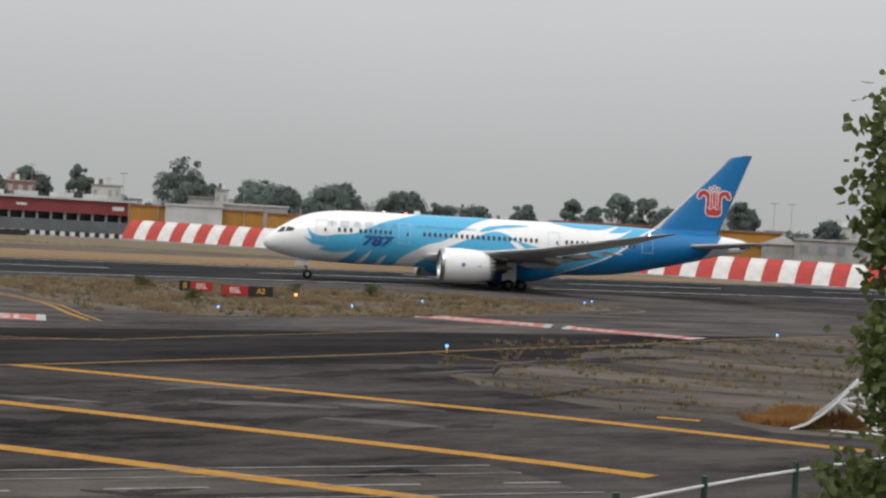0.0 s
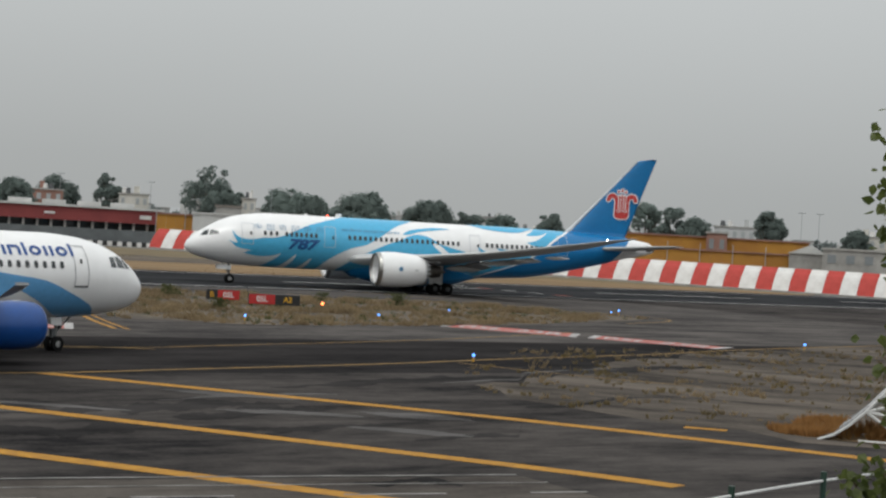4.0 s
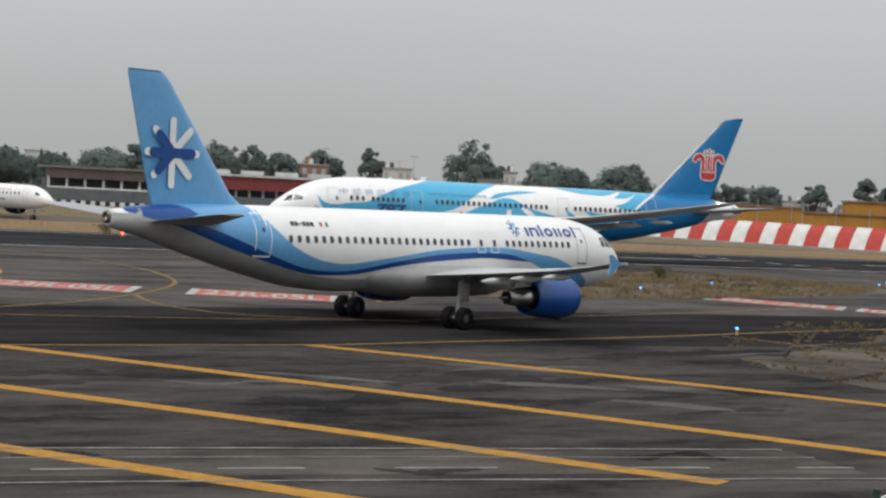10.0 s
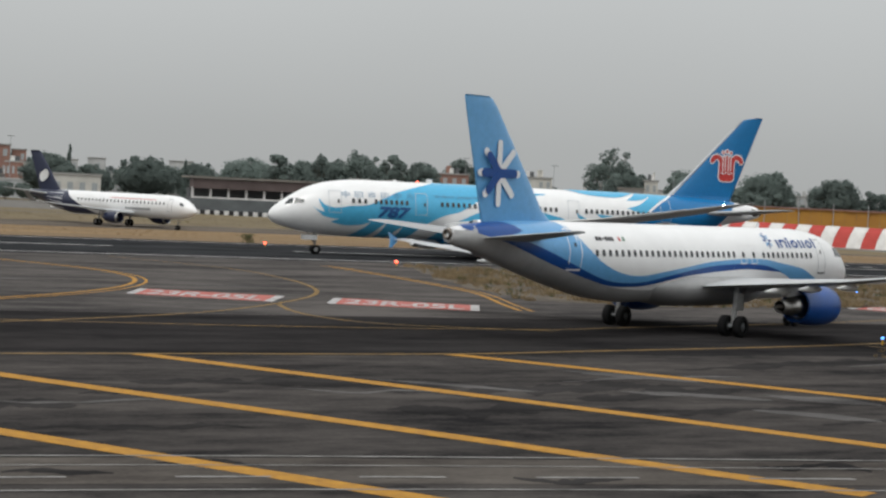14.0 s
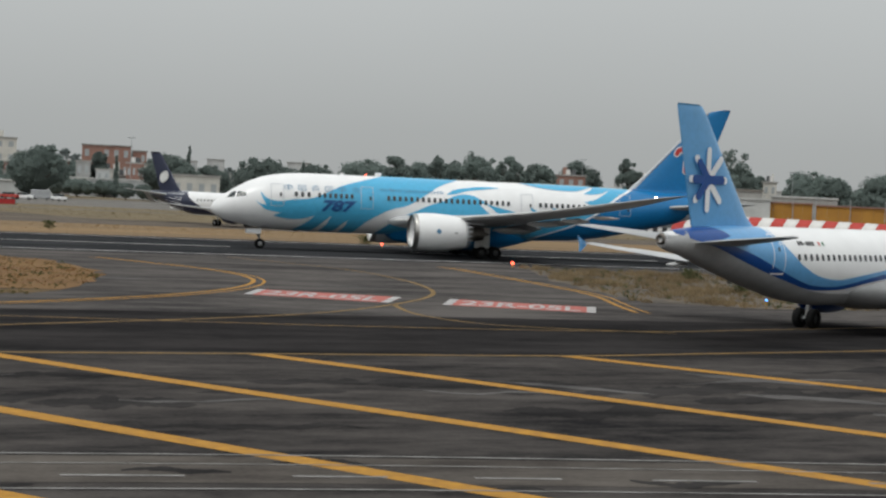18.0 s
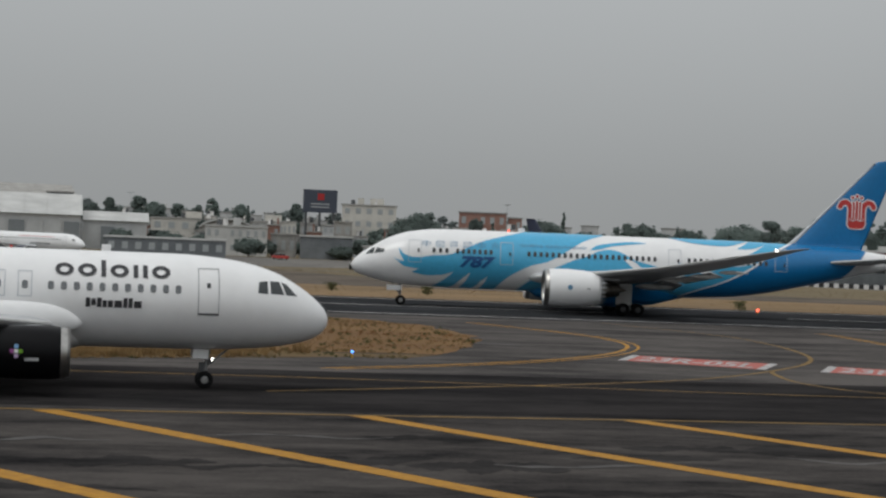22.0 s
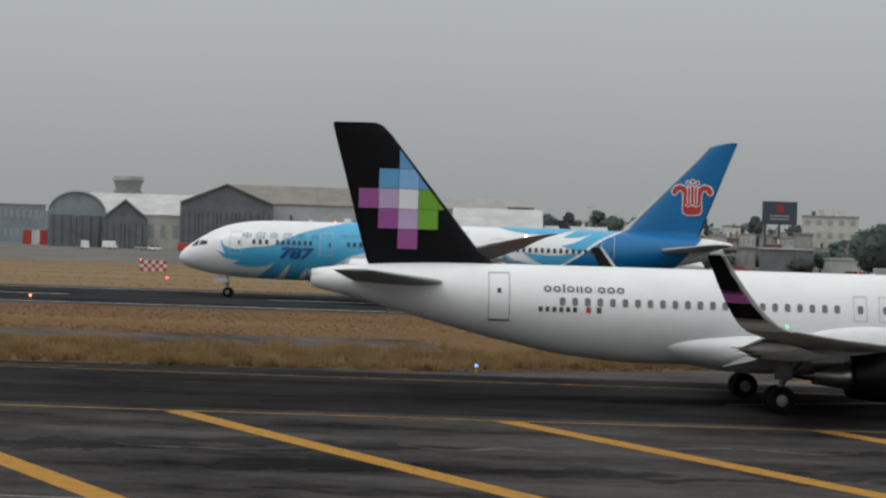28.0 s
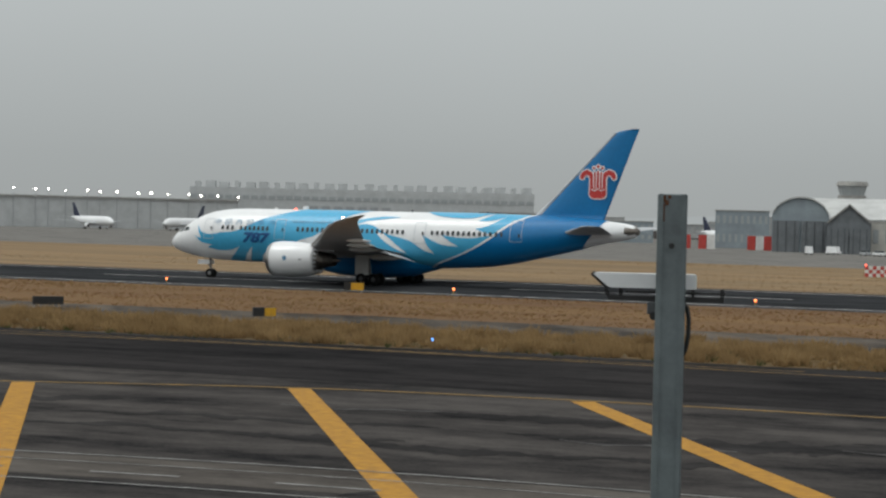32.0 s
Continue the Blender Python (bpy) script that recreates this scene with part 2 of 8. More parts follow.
# Dark grey for struts and doors; on the flaps it imitates underwing shade.
M_GEAR = mat("dark_gear_grey", (0.22, 0.22, 0.22), 0.5, vary=0.15)
M_RUST = mat("rust_stain", (0.12, 0.055, 0.03), 0.9, scale=40)
M_POLE = mat("galvanised_green_grey", (0.17, 0.20, 0.205), 0.55, 0.3, scale=6, color2=(0.10, 0.115, 0.12), bump=0.05)
M_CAMHOUSE = mat("camera_housing_white", (0.72, 0.73, 0.73), 0.35, vary=0.05)
M_BARRED = mat("barrier_red", (0.50, 0.075, 0.065), 0.7, scale=0.5, color2=(0.38, 0.06, 0.05))
M_BARWHITE = mat("barrier_white", (0.74, 0.73, 0.71), 0.7, scale=0.5, color2=(0.58, 0.56, 0.54))
M_ORANGE = mat("ochre_wall", (0.46, 0.24, 0.05), 0.8, scale=0.15, color2=(0.36, 0.17, 0.05))
M_REDWALL = mat("maroon_fascia", (0.24, 0.06, 0.058), 0.7, scale=0.2, color2=(0.19, 0.05, 0.05))
M_BRICKY = mat("terracotta_wall", (0.31, 0.18, 0.145), 0.85, scale=0.2)
M_ROOF = mat("pale_metal_roof", (0.52, 0.52, 0.505), 0.6, scale=0.15, vary=0.12)
M_CONC = mat("weathered_concrete", (0.36, 0.35, 0.33), 0.85, scale=0.3, vary=0.15)
M_CREAM = mat("cream_wall", (0.58, 0.56, 0.51), 0.85, scale=0.2, vary=0.1)
M_HANGAR = mat("slate_hangar_cladding", (0.18, 0.193, 0.203), 0.7, scale=0.3, vary=0.12)
M_BROWNROOF = mat("brown_metal_roof", (0.25, 0.225, 0.20), 0.7, scale=0.2, vary=0.12)
M_UMBER = mat("umber_metal_fascia", (0.135, 0.105, 0.10), 0.7, scale=0.2, vary=0.12)
M_MESH = mat("grey_mesh_screen", (0.13, 0.14, 0.145), 0.8, scale=0.3, vary=0.12)
# Pale grey wall colour carries the haze of the far city.
M_HAZEB = mat("haze_greyed_wall", (0.42, 0.42, 0.41), 0.9, scale=0.2, vary=0.15, per_object=0.25)
M_PALEWALL = mat("pale_cladding", (0.50, 0.51, 0.51), 0.8, scale=0.2, vary=0.08)
# Grey for the farthest panes and masts, faded in colour as by haze.
M_PALEBAND = mat("haze_paled_grey", (0.36, 0.38, 0.385), 0.5, vary=0.1)
# Glazing with its dark base colour paled to imitate distance haze.
M_PALEGLASS = mat("paled_far_glazing", (0.22, 0.24, 0.25), 0.3, vary=0.1)
M_BLUEGREY = mat("blue_grey_cladding", (0.29, 0.33, 0.355), 0.75, scale=0.2, vary=0.1)
# Black base with grey emission: the haze over the hills is painted in.
M_HILL = mat("hills_haze_glow", (0.0, 0.0, 0.0), 1.0, scale=0.002, emit=(0.405, 0.415, 0.418), strength=1.0)
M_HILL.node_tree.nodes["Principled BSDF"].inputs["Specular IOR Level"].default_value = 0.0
# Leaf green lifted and turned bluish, standing in for haze before the trees.
M_LEAF = mat("haze_lifted_foliage", (0.205, 0.25, 0.228), 0.9, scale=0.12, color2=(0.155, 0.19, 0.175), per_object=0.18)
# Far foliage, paler and greyer again: distance haze put into the leaf colour.
M_LEAF_FAR = mat("haze_paled_foliage", (0.23, 0.262, 0.255), 0.95, scale=0.1, color2=(0.175, 0.2, 0.195), per_object=0.2)
M_BARK = mat("bark", (0.13, 0.10, 0.075), 0.9, scale=3)
M_FRESH = mat("poplar_leaf", (0.16, 0.19, 0.05), 0.55, scale=6, color2=(0.06, 0.085, 0.022))
M_SIGNBLACK = mat("sign_black", (0.015, 0.015, 0.015), 0.5)
M_SIGNRED = mat("sign_red", (0.42, 0.02, 0.02), 0.5)
M_SIGNYEL = mat("sign_yellow", (0.62, 0.33, 0.01), 0.5)
M_BLUELAMP = mat("blue_lamp_glow", (0.1, 0.25, 0.9), 0.3, emit=(0.10, 0.35, 1.0), strength=2.6)
M_ORANGELAMP = mat("amber_lamp_glow", (1.0, 0.4, 0.1), 0.3, emit=(1.0, 0.20, 0.06), strength=5.0)
M_ORANGELENS = mat("amber_beacon_lens", (0.75, 0.16, 0.03), 0.25, vary=0.05)
M_REDLAMP = mat("red_lamp_glow", (1.0, 0.1, 0.05), 0.3, emit=(1.0, 0.10, 0.05), strength=5.0)
M_WHITELAMP = mat("white_lamp_glow", (1.0, 0.95, 0.9), 0.3, emit=(1.0, 0.93, 0.85), strength=14.0)
M_GREENLAMP = mat("green_lamp_glow", (0.1, 1.0, 0.4), 0.3, emit=(0.03, 1.0, 0.35), strength=2.0)


def leafy(m, share):
    """Thin leaves and blades let part of the light through."""
    t = m.node_tree
    b = t.nodes["Principled BSDF"]
    tr = t.nodes.new("ShaderNodeBsdfTranslucent")
    mx = t.nodes.new("ShaderNodeMixShader")
    mx.inputs[0].default_value = share
    src = b.inputs["Base Color"].links[0].from_socket
    t.links.new(src, tr.inputs["Color"])
    out = t.nodes["Material Output"]
    t.links.new(b.outputs[0], mx.inputs[1])
    t.links.new(tr.outputs[0], mx.inputs[2])
    t.links.new(mx.outputs[0], out.inputs["Surface"])


for m_ in (M_LEAF, M_LEAF_FAR, M_FRESH, M_BLADE, M_STRAW, M_TALL, M_GOLD, M_BLADE_R, M_DRYWEED, M_WEED):
    leafy(m_, 0.5)


# ---- mesh helpers ----
def mesh_ob(name, verts, faces, material, parent=None, smooth=False, label=""):
    me = bpy.data.meshes.new(name)
    me.from_pydata([tuple(v) for v in verts], [], [tuple(f) for f in faces])
    me.materials.append(material)
    if smooth:
        me.polygons.foreach_set("use_smooth", [True] * len(me.polygons))
    me.update()
    ob = new(name, me)
    ob.parent = parent
    if label:
        ob["label"] = label
    return ob


def part(name, bm, material, parent, label="", smooth=False):
    me = bpy.data.meshes.new(name)
    bm.to_mesh(me)
    bm.free()
    me.materials.append(material)
    if smooth:
        me.polygons.foreach_set("use_smooth", [True] * len(me.polygons))
    ob = new(name, me)
    ob.parent = parent
    if label:
        ob["label"] = label
    return ob


def thing(name, m, label, category, group="", kind=""):
    ob = new(name)
    ob.matrix_world = m
    return tagged(ob, label, category, group, kind)


def box_bm(bm, cx, cy, cz, sx, sy, sz, bevel=0.0, rot=None):
    made = bmesh.ops.create_cube(bm, size=1.0)["verts"]
    for v in made:
        v.co = Vector((v.co.x * sx, v.co.y * sy, v.co.z * sz))
    if bevel:
        edges = list({e for v in made for e in v.link_edges})
        made = list({v for f in bmesh.ops.bevel(bm, geom=edges, offset=bevel, segments=2, affect="EDGES", profile=0.5)["faces"] for v in f.verts} | {v for v in made if v.is_valid})
    for v in made:
        if rot:
            v.co = rot @ v.co
        v.co += Vector((cx, cy, cz))
    return bm


def box(name, c, s, material, parent=None, bevel=0.0, rot=None, label=""):
    return part(name, box_bm(bmesh.new(), *c, *s, bevel, rot), material, parent, label)


def tube(p, q, r0, r1=None, seg=10):
    """Vertices and faces of a closed tapered bar from p to q."""
    r1 = r0 if r1 is None else r1
    p, q = Vector(p), Vector(q)
    z = (q - p).normalized()
    x = z.orthogonal().normalized()
    y = z.cross(x)
    vs = [c + r * (math.cos(a) * x + math.sin(a) * y) for c, r in ((p, r0), (q, r1)) for a in (2 * math.pi * i / seg for i in range(seg))]
    fs = [(i, (i + 1) % seg, seg + (i + 1) % seg, seg + i) for i in range(seg)]
    return vs, fs + [tuple(range(seg - 1, -1, -1)), tuple(range(seg, 2 * seg))]


def rod(name, p, q, r0, material, parent=None, r1=None, seg=10, label=""):
    return mesh_ob(name, *tube(p, q, r0, r1, seg), material, parent, False, label)


def joined(parts):
    vs, fs = [], []
    for v, f in parts:
        k = len(vs)
        vs += list(v)
        fs += [tuple(i + k for i in g) for g in f]
    return vs, fs


def sheet(name, pts, z, material, label, category, parent=None):
    ob = mesh_ob(name, [(x, y, z) for x, y in pts], [tuple(range(len(pts)))], material, parent)
    if parent is None:
        tagged(ob, label, category, kind="structure")
    return ob


def ribbon(name, pts, width, z, material, label, category, parent=None):
    """A painted line of one width along a polyline on the ground."""
    vs = []
    for i, (x, y) in enumerate(pts):
        a, b = pts[max(0, i - 1)], pts[min(len(pts) - 1, i + 1)]
        d = Vector((b[0] - a[0], b[1] - a[1])).normalized()
        for k in (-0.5, 0.5):
            vs.append((x - d.y * k * width, y + d.x * k * width, z))
    ob = mesh_ob(name, vs, [(2 * i, 2 * i + 2, 2 * i + 3, 2 * i + 1)[::-1] for i in range(len(pts) - 1)], material, parent)
    if parent is None:
        tagged(ob, label, category, kind="structure")
    return ob


def smooth_line(pts, n=8):
    out = []
    for i in range(len(pts) - 1):
        p0, p1, p2, p3 = (Vector(pts[max(0, min(len(pts) - 1, i + k))]) for k in (-1, 0, 1, 2))
        for j in range(n):
            t = j / n
            out.append(0.5 * (2 * p1 + (p2 - p0) * t + (2 * p0 - 5 * p1 + 4 * p2 - p3) * t * t + (3 * p1 - p0 - 3 * p2 + p3) * t ** 3))
    return [(v.x, v.y) for v in out] + [tuple(pts[-1])]


RA = Vector((-31.0, 194.0))
RU = Vector((math.cos(radians(RW_ANGLE)), math.sin(radians(RW_ANGLE))))
RN = Vector((-RU.y, RU.x))


def rw(s, n):
    """A place s metres along the runway and n metres beyond its near edge."""
    v = RA + s * RU + n * RN
    return (v.x, v.y)


def polar(az, d):
    """A place d metres off, az degrees left of straight ahead."""
    return (-math.sin(radians(az)) * d, math.cos(radians(az)) * d)


def high(el, d):
    return EYE[2] + d * math.tan(radians(el))


def text_mesh(body, size, extrude=0.004, bold=0.02):
    cu = bpy.data.curves.new("lettering", "FONT")
    cu.body, cu.size, cu.extrude = body, size, extrude
    cu.offset = bold * size
    cu.align_x, cu.align_y = "CENTER", "CENTER"
    ob = bpy.data.objects.new("lettering", cu)
    scene.collection.objects.link(ob)
    bpy.context.view_layer.update()
    me = bpy.data.meshes.new_from_object(ob.evaluated_get(bpy.context.evaluated_depsgraph_get()))
    bpy.data.objects.remove(ob)
    return me


def lettering(name, body, size, m, material, parent, label=""):
    me = text_mesh(body, size)
    me.materials.clear()
    me.materials.append(material)
    ob = new(name, me)
    ob.parent = parent
    ob.matrix_basis = m
    if label:
        ob["label"] = label
    return ob


# ---- airliners ----
# In an airliner's own space x points forward with the nose tip at 0, y to its port side, z up from the ground.
class Hull:
    """A fuselage given by stations of (metres behind the nose, centre height, half width, half height)."""

    def __init__(self, stations):
        self.a = np.array(stations, float)
        self.length = self.a[-1, 0]

    def at(self, x):
        xs = self.a[:, 0]
        x = min(max(x, xs[0]), self.length)
        i = int(min(max(np.searchsorted(xs, x) - 1, 0), len(xs) - 2))
        h = xs[i + 1] - xs[i]
        t = (x - xs[i]) / h
        p, q = self.a[i, 1:], self.a[i + 1, 1:]

        def slope(k):
            if k in (0, len(xs) - 1):
                j = min(k, len(xs) - 2)
                return (self.a[j + 1, 1:] - self.a[j, 1:]) / (xs[j + 1] - xs[j])
            d0 = (self.a[k, 1:] - self.a[k - 1, 1:]) / (xs[k] - xs[k - 1])
            d1 = (self.a[k + 1, 1:] - self.a[k, 1:]) / (xs[k + 1] - xs[k])
            return np.where(d0 * d1 <= 0, 0.0, 2 * d0 * d1 / np.where(d0 + d1 == 0, 1, d0 + d1))

        m0, m1 = slope(i) * h, slope(i + 1) * h
        return (2 * t ** 3 - 3 * t * t + 1) * p + (t ** 3 - 2 * t * t + t) * m0 + (3 * t * t - 2 * t ** 3) * q + (t ** 3 - t * t) * m1

    def point(self, x, v, side, off=0.0):
        """v: 0 at the keel, 1 at the crown; side: 1 port, -1 starboard."""
        zc, hw, hh = self.at(x)
        c = max(-1.0, min(1.0, 2 * v - 1))
        s = math.sqrt(max(0.0, 1 - c * c))
        n = Vector((0, s / max(hw, 1e-3), c / max(hh, 1e-3))).normalized()
        return Vector((-x, side * (hw * s + off * n.y), zc + hh * c + off * n.z))

    def v_at(self, x, z):
        zc, hw, hh = self.at(x)
        return 0.5 + 0.5 * (z - zc) / hh

    def body(self, name, material, parent, ring=48, step=0.5, label=""):
        xs = sorted(set([self.a[0, 0], self.a[0, 0] + 0.03] + list(np.arange(self.a[0, 0] + 0.08, 3.0, 0.12)) + list(np.arange(3.0, self.length, step)) + [self.length]))
        vs, fs = [], []
        for x in xs:
            zc, hw, hh = self.at(x)
            for k in range(ring):
                a = 2 * math.pi * k / ring
                vs.append((-x, hw * math.sin(a), zc + hh * math.cos(a)))
        for i in range(len(xs) - 1):
            for k in range(ring):
                a, b = i * ring + k, i * ring + (k + 1) % ring
                fs.append((a, b, b + ring, a + ring))
        fs.append(tuple(range(ring)))
        fs.append(tuple((len(xs) - 1) * ring + k for k in range(ring - 1, -1, -1)))
        return mesh_ob(name, vs, fs, material, parent, True, label)

    def band(self, name, rows, side, material, parent, off=0.012, n=10, step=0.3, label=""):
        """A painted field between a lower and an upper edge: rows of (x, v low, v high)."""
        r = np.array(rows, float)
        xs = list(np.arange(r[0, 0], r[-1, 0], step)) + [r[-1, 0]]
        sm = [Vector(p) for p in zip(r[:, 0], r[:, 1], r[:, 2])]

        def edge(x, col):
            i = int(min(max(np.searchsorted(r[:, 0], x) - 1, 0), len(r) - 2))
            t = (x - r[i, 0]) / (r[i + 1, 0] - r[i, 0])
            m = [(r[min(k + 1, len(r) - 1), col] - r[max(k - 1, 0), col]) / max(r[min(k + 1, len(r) - 1), 0] - r[max(k - 1, 0), 0], 1e-6) * (r[i + 1, 0] - r[i, 0]) for k in (i, i + 1)]
            return (2 * t ** 3 - 3 * t * t + 1) * r[i, col] + (t ** 3 - 2 * t * t + t) * m[0] + (3 * t * t - 2 * t ** 3) * r[i + 1, col] + (t ** 3 - t * t) * m[1]

        vs, fs = [], []
        for x in xs:
            lo, hi = edge(x, 1), max(edge(x, 2), edge(x, 1))
            lo, hi = max(0.0, min(1.0, lo)), max(0.0, min(1.0, hi))
            a0, a1 = math.acos(2 * lo - 1), math.acos(2 * hi - 1)
            for k in range(n + 1):
                a = a0 + (a1 - a0) * k / n
                vs.append(self.point(x, 0.5 + 0.5 * math.cos(a), side, off))
        for i in range(len(xs) - 1):
            for k in range(n):
                a = i * (n + 1) + k
                f = (a, a + 1, a + n + 2, a + n + 1)
                fs.append(f if side > 0 else f[::-1])
        return mesh_ob(name, vs, fs, material, parent, True, label)

    def paint(self, name, runs, side, material, parent, off=0.03, label=""):
        """A painted field inside runs of smooth edges through (x, z), joined end to end."""
        loop = []
        for run in runs:
            pts = smooth_line(run, 5) if len(run) > 2 else list(run)
            loop += [p for p in pts if not loop or math.dist(p, loop[-1]) > 0.02]
        if math.dist(loop[0], loop[-1]) < 0.02:
            loop.pop()
        bm = bmesh.new()
        girth = float(self.a[:, 3].max())
        skin = [(x, girth * math.acos(max(-1.0, min(1.0, 2 * self.v_at(x, z) - 1)))) for x, z in loop]
        kept = [p for i, p in enumerate(skin) if i == 0 or math.dist(p, skin[i - 1]) > 0.01]
        bm.faces.new([bm.verts.new((x, w, 0)) for x, w in kept])
        bm.normal_update()
        bmesh.ops.triangulate(bm, faces=bm.faces)
        for _ in range(6):
            long = [e for e in bm.edges if e.calc_length() > 0.7]
            if not long:
                break
            bmesh.ops.subdivide_edges(bm, edges=long, cuts=1)
            bmesh.ops.triangulate(bm, faces=[f for f in bm.faces if len(f.verts) > 3])
        for v in bm.verts:
            v.co = self.point(v.co.x, 0.5 + 0.5 * math.cos(v.co.y / girth), side, off)
        bmesh.ops.recalc_face_normals(bm, faces=bm.faces)
        return part(name, bm, material, parent, label, True)

    def patch(self, name, corners, side, material, parent, off=0.02, n=4, label=""):
        """A four-cornered painted field, corners as (x, z) round it."""
        vs, fs = [], []
        c = [Vector(p) for p in corners]
        for i in range(n + 1):
            for j in range(n + 1):
                u, w = i / n, j / n
                p = (c[0] * (1 - u) + c[1] * u) * (1 - w) + (c[3] * (1 - u) + c[2] * u) * w
                vs.append(self.point(p.x, self.v_at(p.x, p.y), side, off))
        for i in range(n):
            for j in range(n):
                a = i * (n + 1) + j
                fs.append((a, a + 1, a + n + 2, a + n + 1))
        return mesh_ob(name, vs, fs, material, parent, True, label)

    def outline(self, name, x0, x1, z0, z1, w, side, material, parent, off=0.018, label=""):
        """The joint round a door as a thin raised frame."""
        vs, fs = [], []
        n = 6
        loop = []
        for i in range(n):
            loop.append((x0, z0 + (z1 - z0) * i / n, -1, 0))
        loop.append((x0, z1, -1, 1))
        loop.append((x1, z1, 1, 1))
        for i in range(1, n):
            loop.append((x1, z1 + (z0 - z1) * i / n, 1, 0))
        loop.append((x1, z0, 1, -1))
        loop[0] = (x0, z0, -1, -1)
        k = len(loop)
        for x, z, dx, dz in loop:
            vs.append(self.point(x, self.v_at(x, z), side, off))
            vs.append(self.point(x + dx * w, self.v_at(x + dx * w, z + dz * w), side, off))
        for i in range(k):
            j = (i + 1) % k
            fs.append((2 * i, 2 * i + 1, 2 * j + 1, 2 * j))
        return mesh_ob(name, vs, fs, material, parent, False, label)


def window_mesh(w, h, name="cabin_window", pane=None):
    vs, k = [], 12
    for d, s in ((0.0, 1.0), (0.012, 0.9)):
        for i in range(k):
            a = 2 * math.pi * i / k
            ca, sa = math.cos(a), math.sin(a)
            vs.append((0.5 * w * s * math.copysign(abs(ca) ** 0.6, ca), 0.5 * h * s * math.copysign(abs(sa) ** 0.6, sa), d))
    fs = [(i, (i + 1) % k, k + (i + 1) % k, k + i) for i in range(k)] + [tuple(range(k, 2 * k))]
    me = bpy.data.meshes.new(name)
    me.from_pydata(vs, [], fs)
    me.materials.append(pane or M_PANE)
    return me


def windows(hull, parent, xs, z, side, me):
    for x in xs:
        v = hull.v_at(x, z)
        p, q = hull.point(x, v, side, 0.1 if hull.length > 50 else 0.02), hull.point(x, v, side, 1.0)
        nrm = (q - p).normalized()
        ux = Vector((1, 0, 0))
        uy = nrm.cross(ux).normalized()
        m = Matrix((ux, uy, nrm)).transposed().to_4x4()
        m.translation = p
        ob = new("cabin_window", me)
        ob.parent = parent
        ob.matrix_basis = m


def foil(c, t, n=9):
    """A closed wing section: chord along x from 0 (nose) to -c."""
    up, lo = [], []
    for i in range(n):
        u = 0.5 - 0.5 * math.cos(math.pi * i / (n - 1))
        y = t * c * (1.48 * math.sqrt(u) - 0.63 * u - 1.76 * u * u + 1.42 * u ** 3 - 0.51 * u ** 4)
        up.append((-u * c, y))
        lo.append((-u * c, -y * 0.8))
    return up + lo[-2:0:-1]


def lifting(name, rows, material, parent, vertical=False, label=""):
    """A wing or fin lofted through rows of (span place, leading edge x, chord, height or side, thickness ratio)."""
    vs, fs, k = [], [], 0
    for y, le, c, z, t in rows:
        sec = foil(c, t)
        k = len(sec)
        for dx, dz in sec:
            vs.append((-le + dx, z + dz, y) if vertical else (-le + dx, y, z + dz))
    for i in range(len(rows) - 1):
        for j in range(k):
            a, b = i * k + j, i * k + (j + 1) % k
            fs.append((a, b, b + k, a + k))
    fs.append(tuple(range(k)))
    fs.append(tuple((len(rows) - 1) * k + j for j in range(k - 1, -1, -1)))
    ob = mesh_ob(name, vs, fs, material, parent, True, label)
    for f in ob.data.polygons[-2:]:
        f.use_smooth = False
    return ob


def turned(name, c, prof, material, parent, seg=36, label=""):
    """A body of revolution along x through c: rows of (metres behind c, radius)."""
    vs, fs = [], []
    for x, r in prof:
        for k in range(seg):
            a = 2 * math.pi * k / seg
            vs.append((c[0] - x, c[1] + r * math.sin(a), c[2] + r * math.cos(a)))
    for i in range(len(prof) - 1):
        for k in range(seg):
            a, b = i * seg + k, i * seg + (k + 1) % seg
            fs.append((a, b, b + seg, a + seg))
    return mesh_ob(name, vs, fs, material, parent, True, label)


def pod(name, stations, material, parent, seg=32, label="", side_at=0.0):
    """A smooth closed body through stations of (metres behind the nose, height, half width, half height)."""
    vs, fs = [], []
    hull = Hull(stations)
    xs = [stations[0][0] + (stations[-1][0] - stations[0][0]) * i / 26 for i in range(27)]
    for x in xs:
        zc, hw, hh = hull.at(x)
        for k in range(seg):
            a = 2 * math.pi * k / seg
            vs.append((-x, side_at + hw * math.sin(a), zc + hh * math.cos(a)))
    for i in range(len(xs) - 1):
        for k in range(seg):
            a, b = i * seg + k, i * seg + (k + 1) % seg
            fs.append((a, b, b + seg, a + seg))
    fs += [tuple(range(seg))[::-1], tuple(range((len(xs) - 1) * seg, len(xs) * seg))]
    return mesh_ob(name, vs, fs, material, parent, True, label)


def flap(name, rows, droop, material, parent):
    """A drooped trailing-edge panel through rows of (span place, leading edge x, chord, height)."""
    vs, fs = [], []
    c, d = math.cos(radians(droop)), math.sin(radians(droop))
    for y, le, ch, z in rows:
        vs += [(-le, y, z + 0.07 * ch), (-le - ch * c, y, z - ch * d), (-le, y, z - 0.07 * ch)]
    for i in range(len(rows) - 1):
        for k in range(3):
            a, b = 3 * i + k, 3 * i + (k + 1) % 3
            fs.append((a, b, b + 3, a + 3))
    fs += [(0, 2, 1), tuple(3 * (len(rows) - 1) + k for k in range(3))]
    return mesh_ob(name, vs, fs, material, parent)


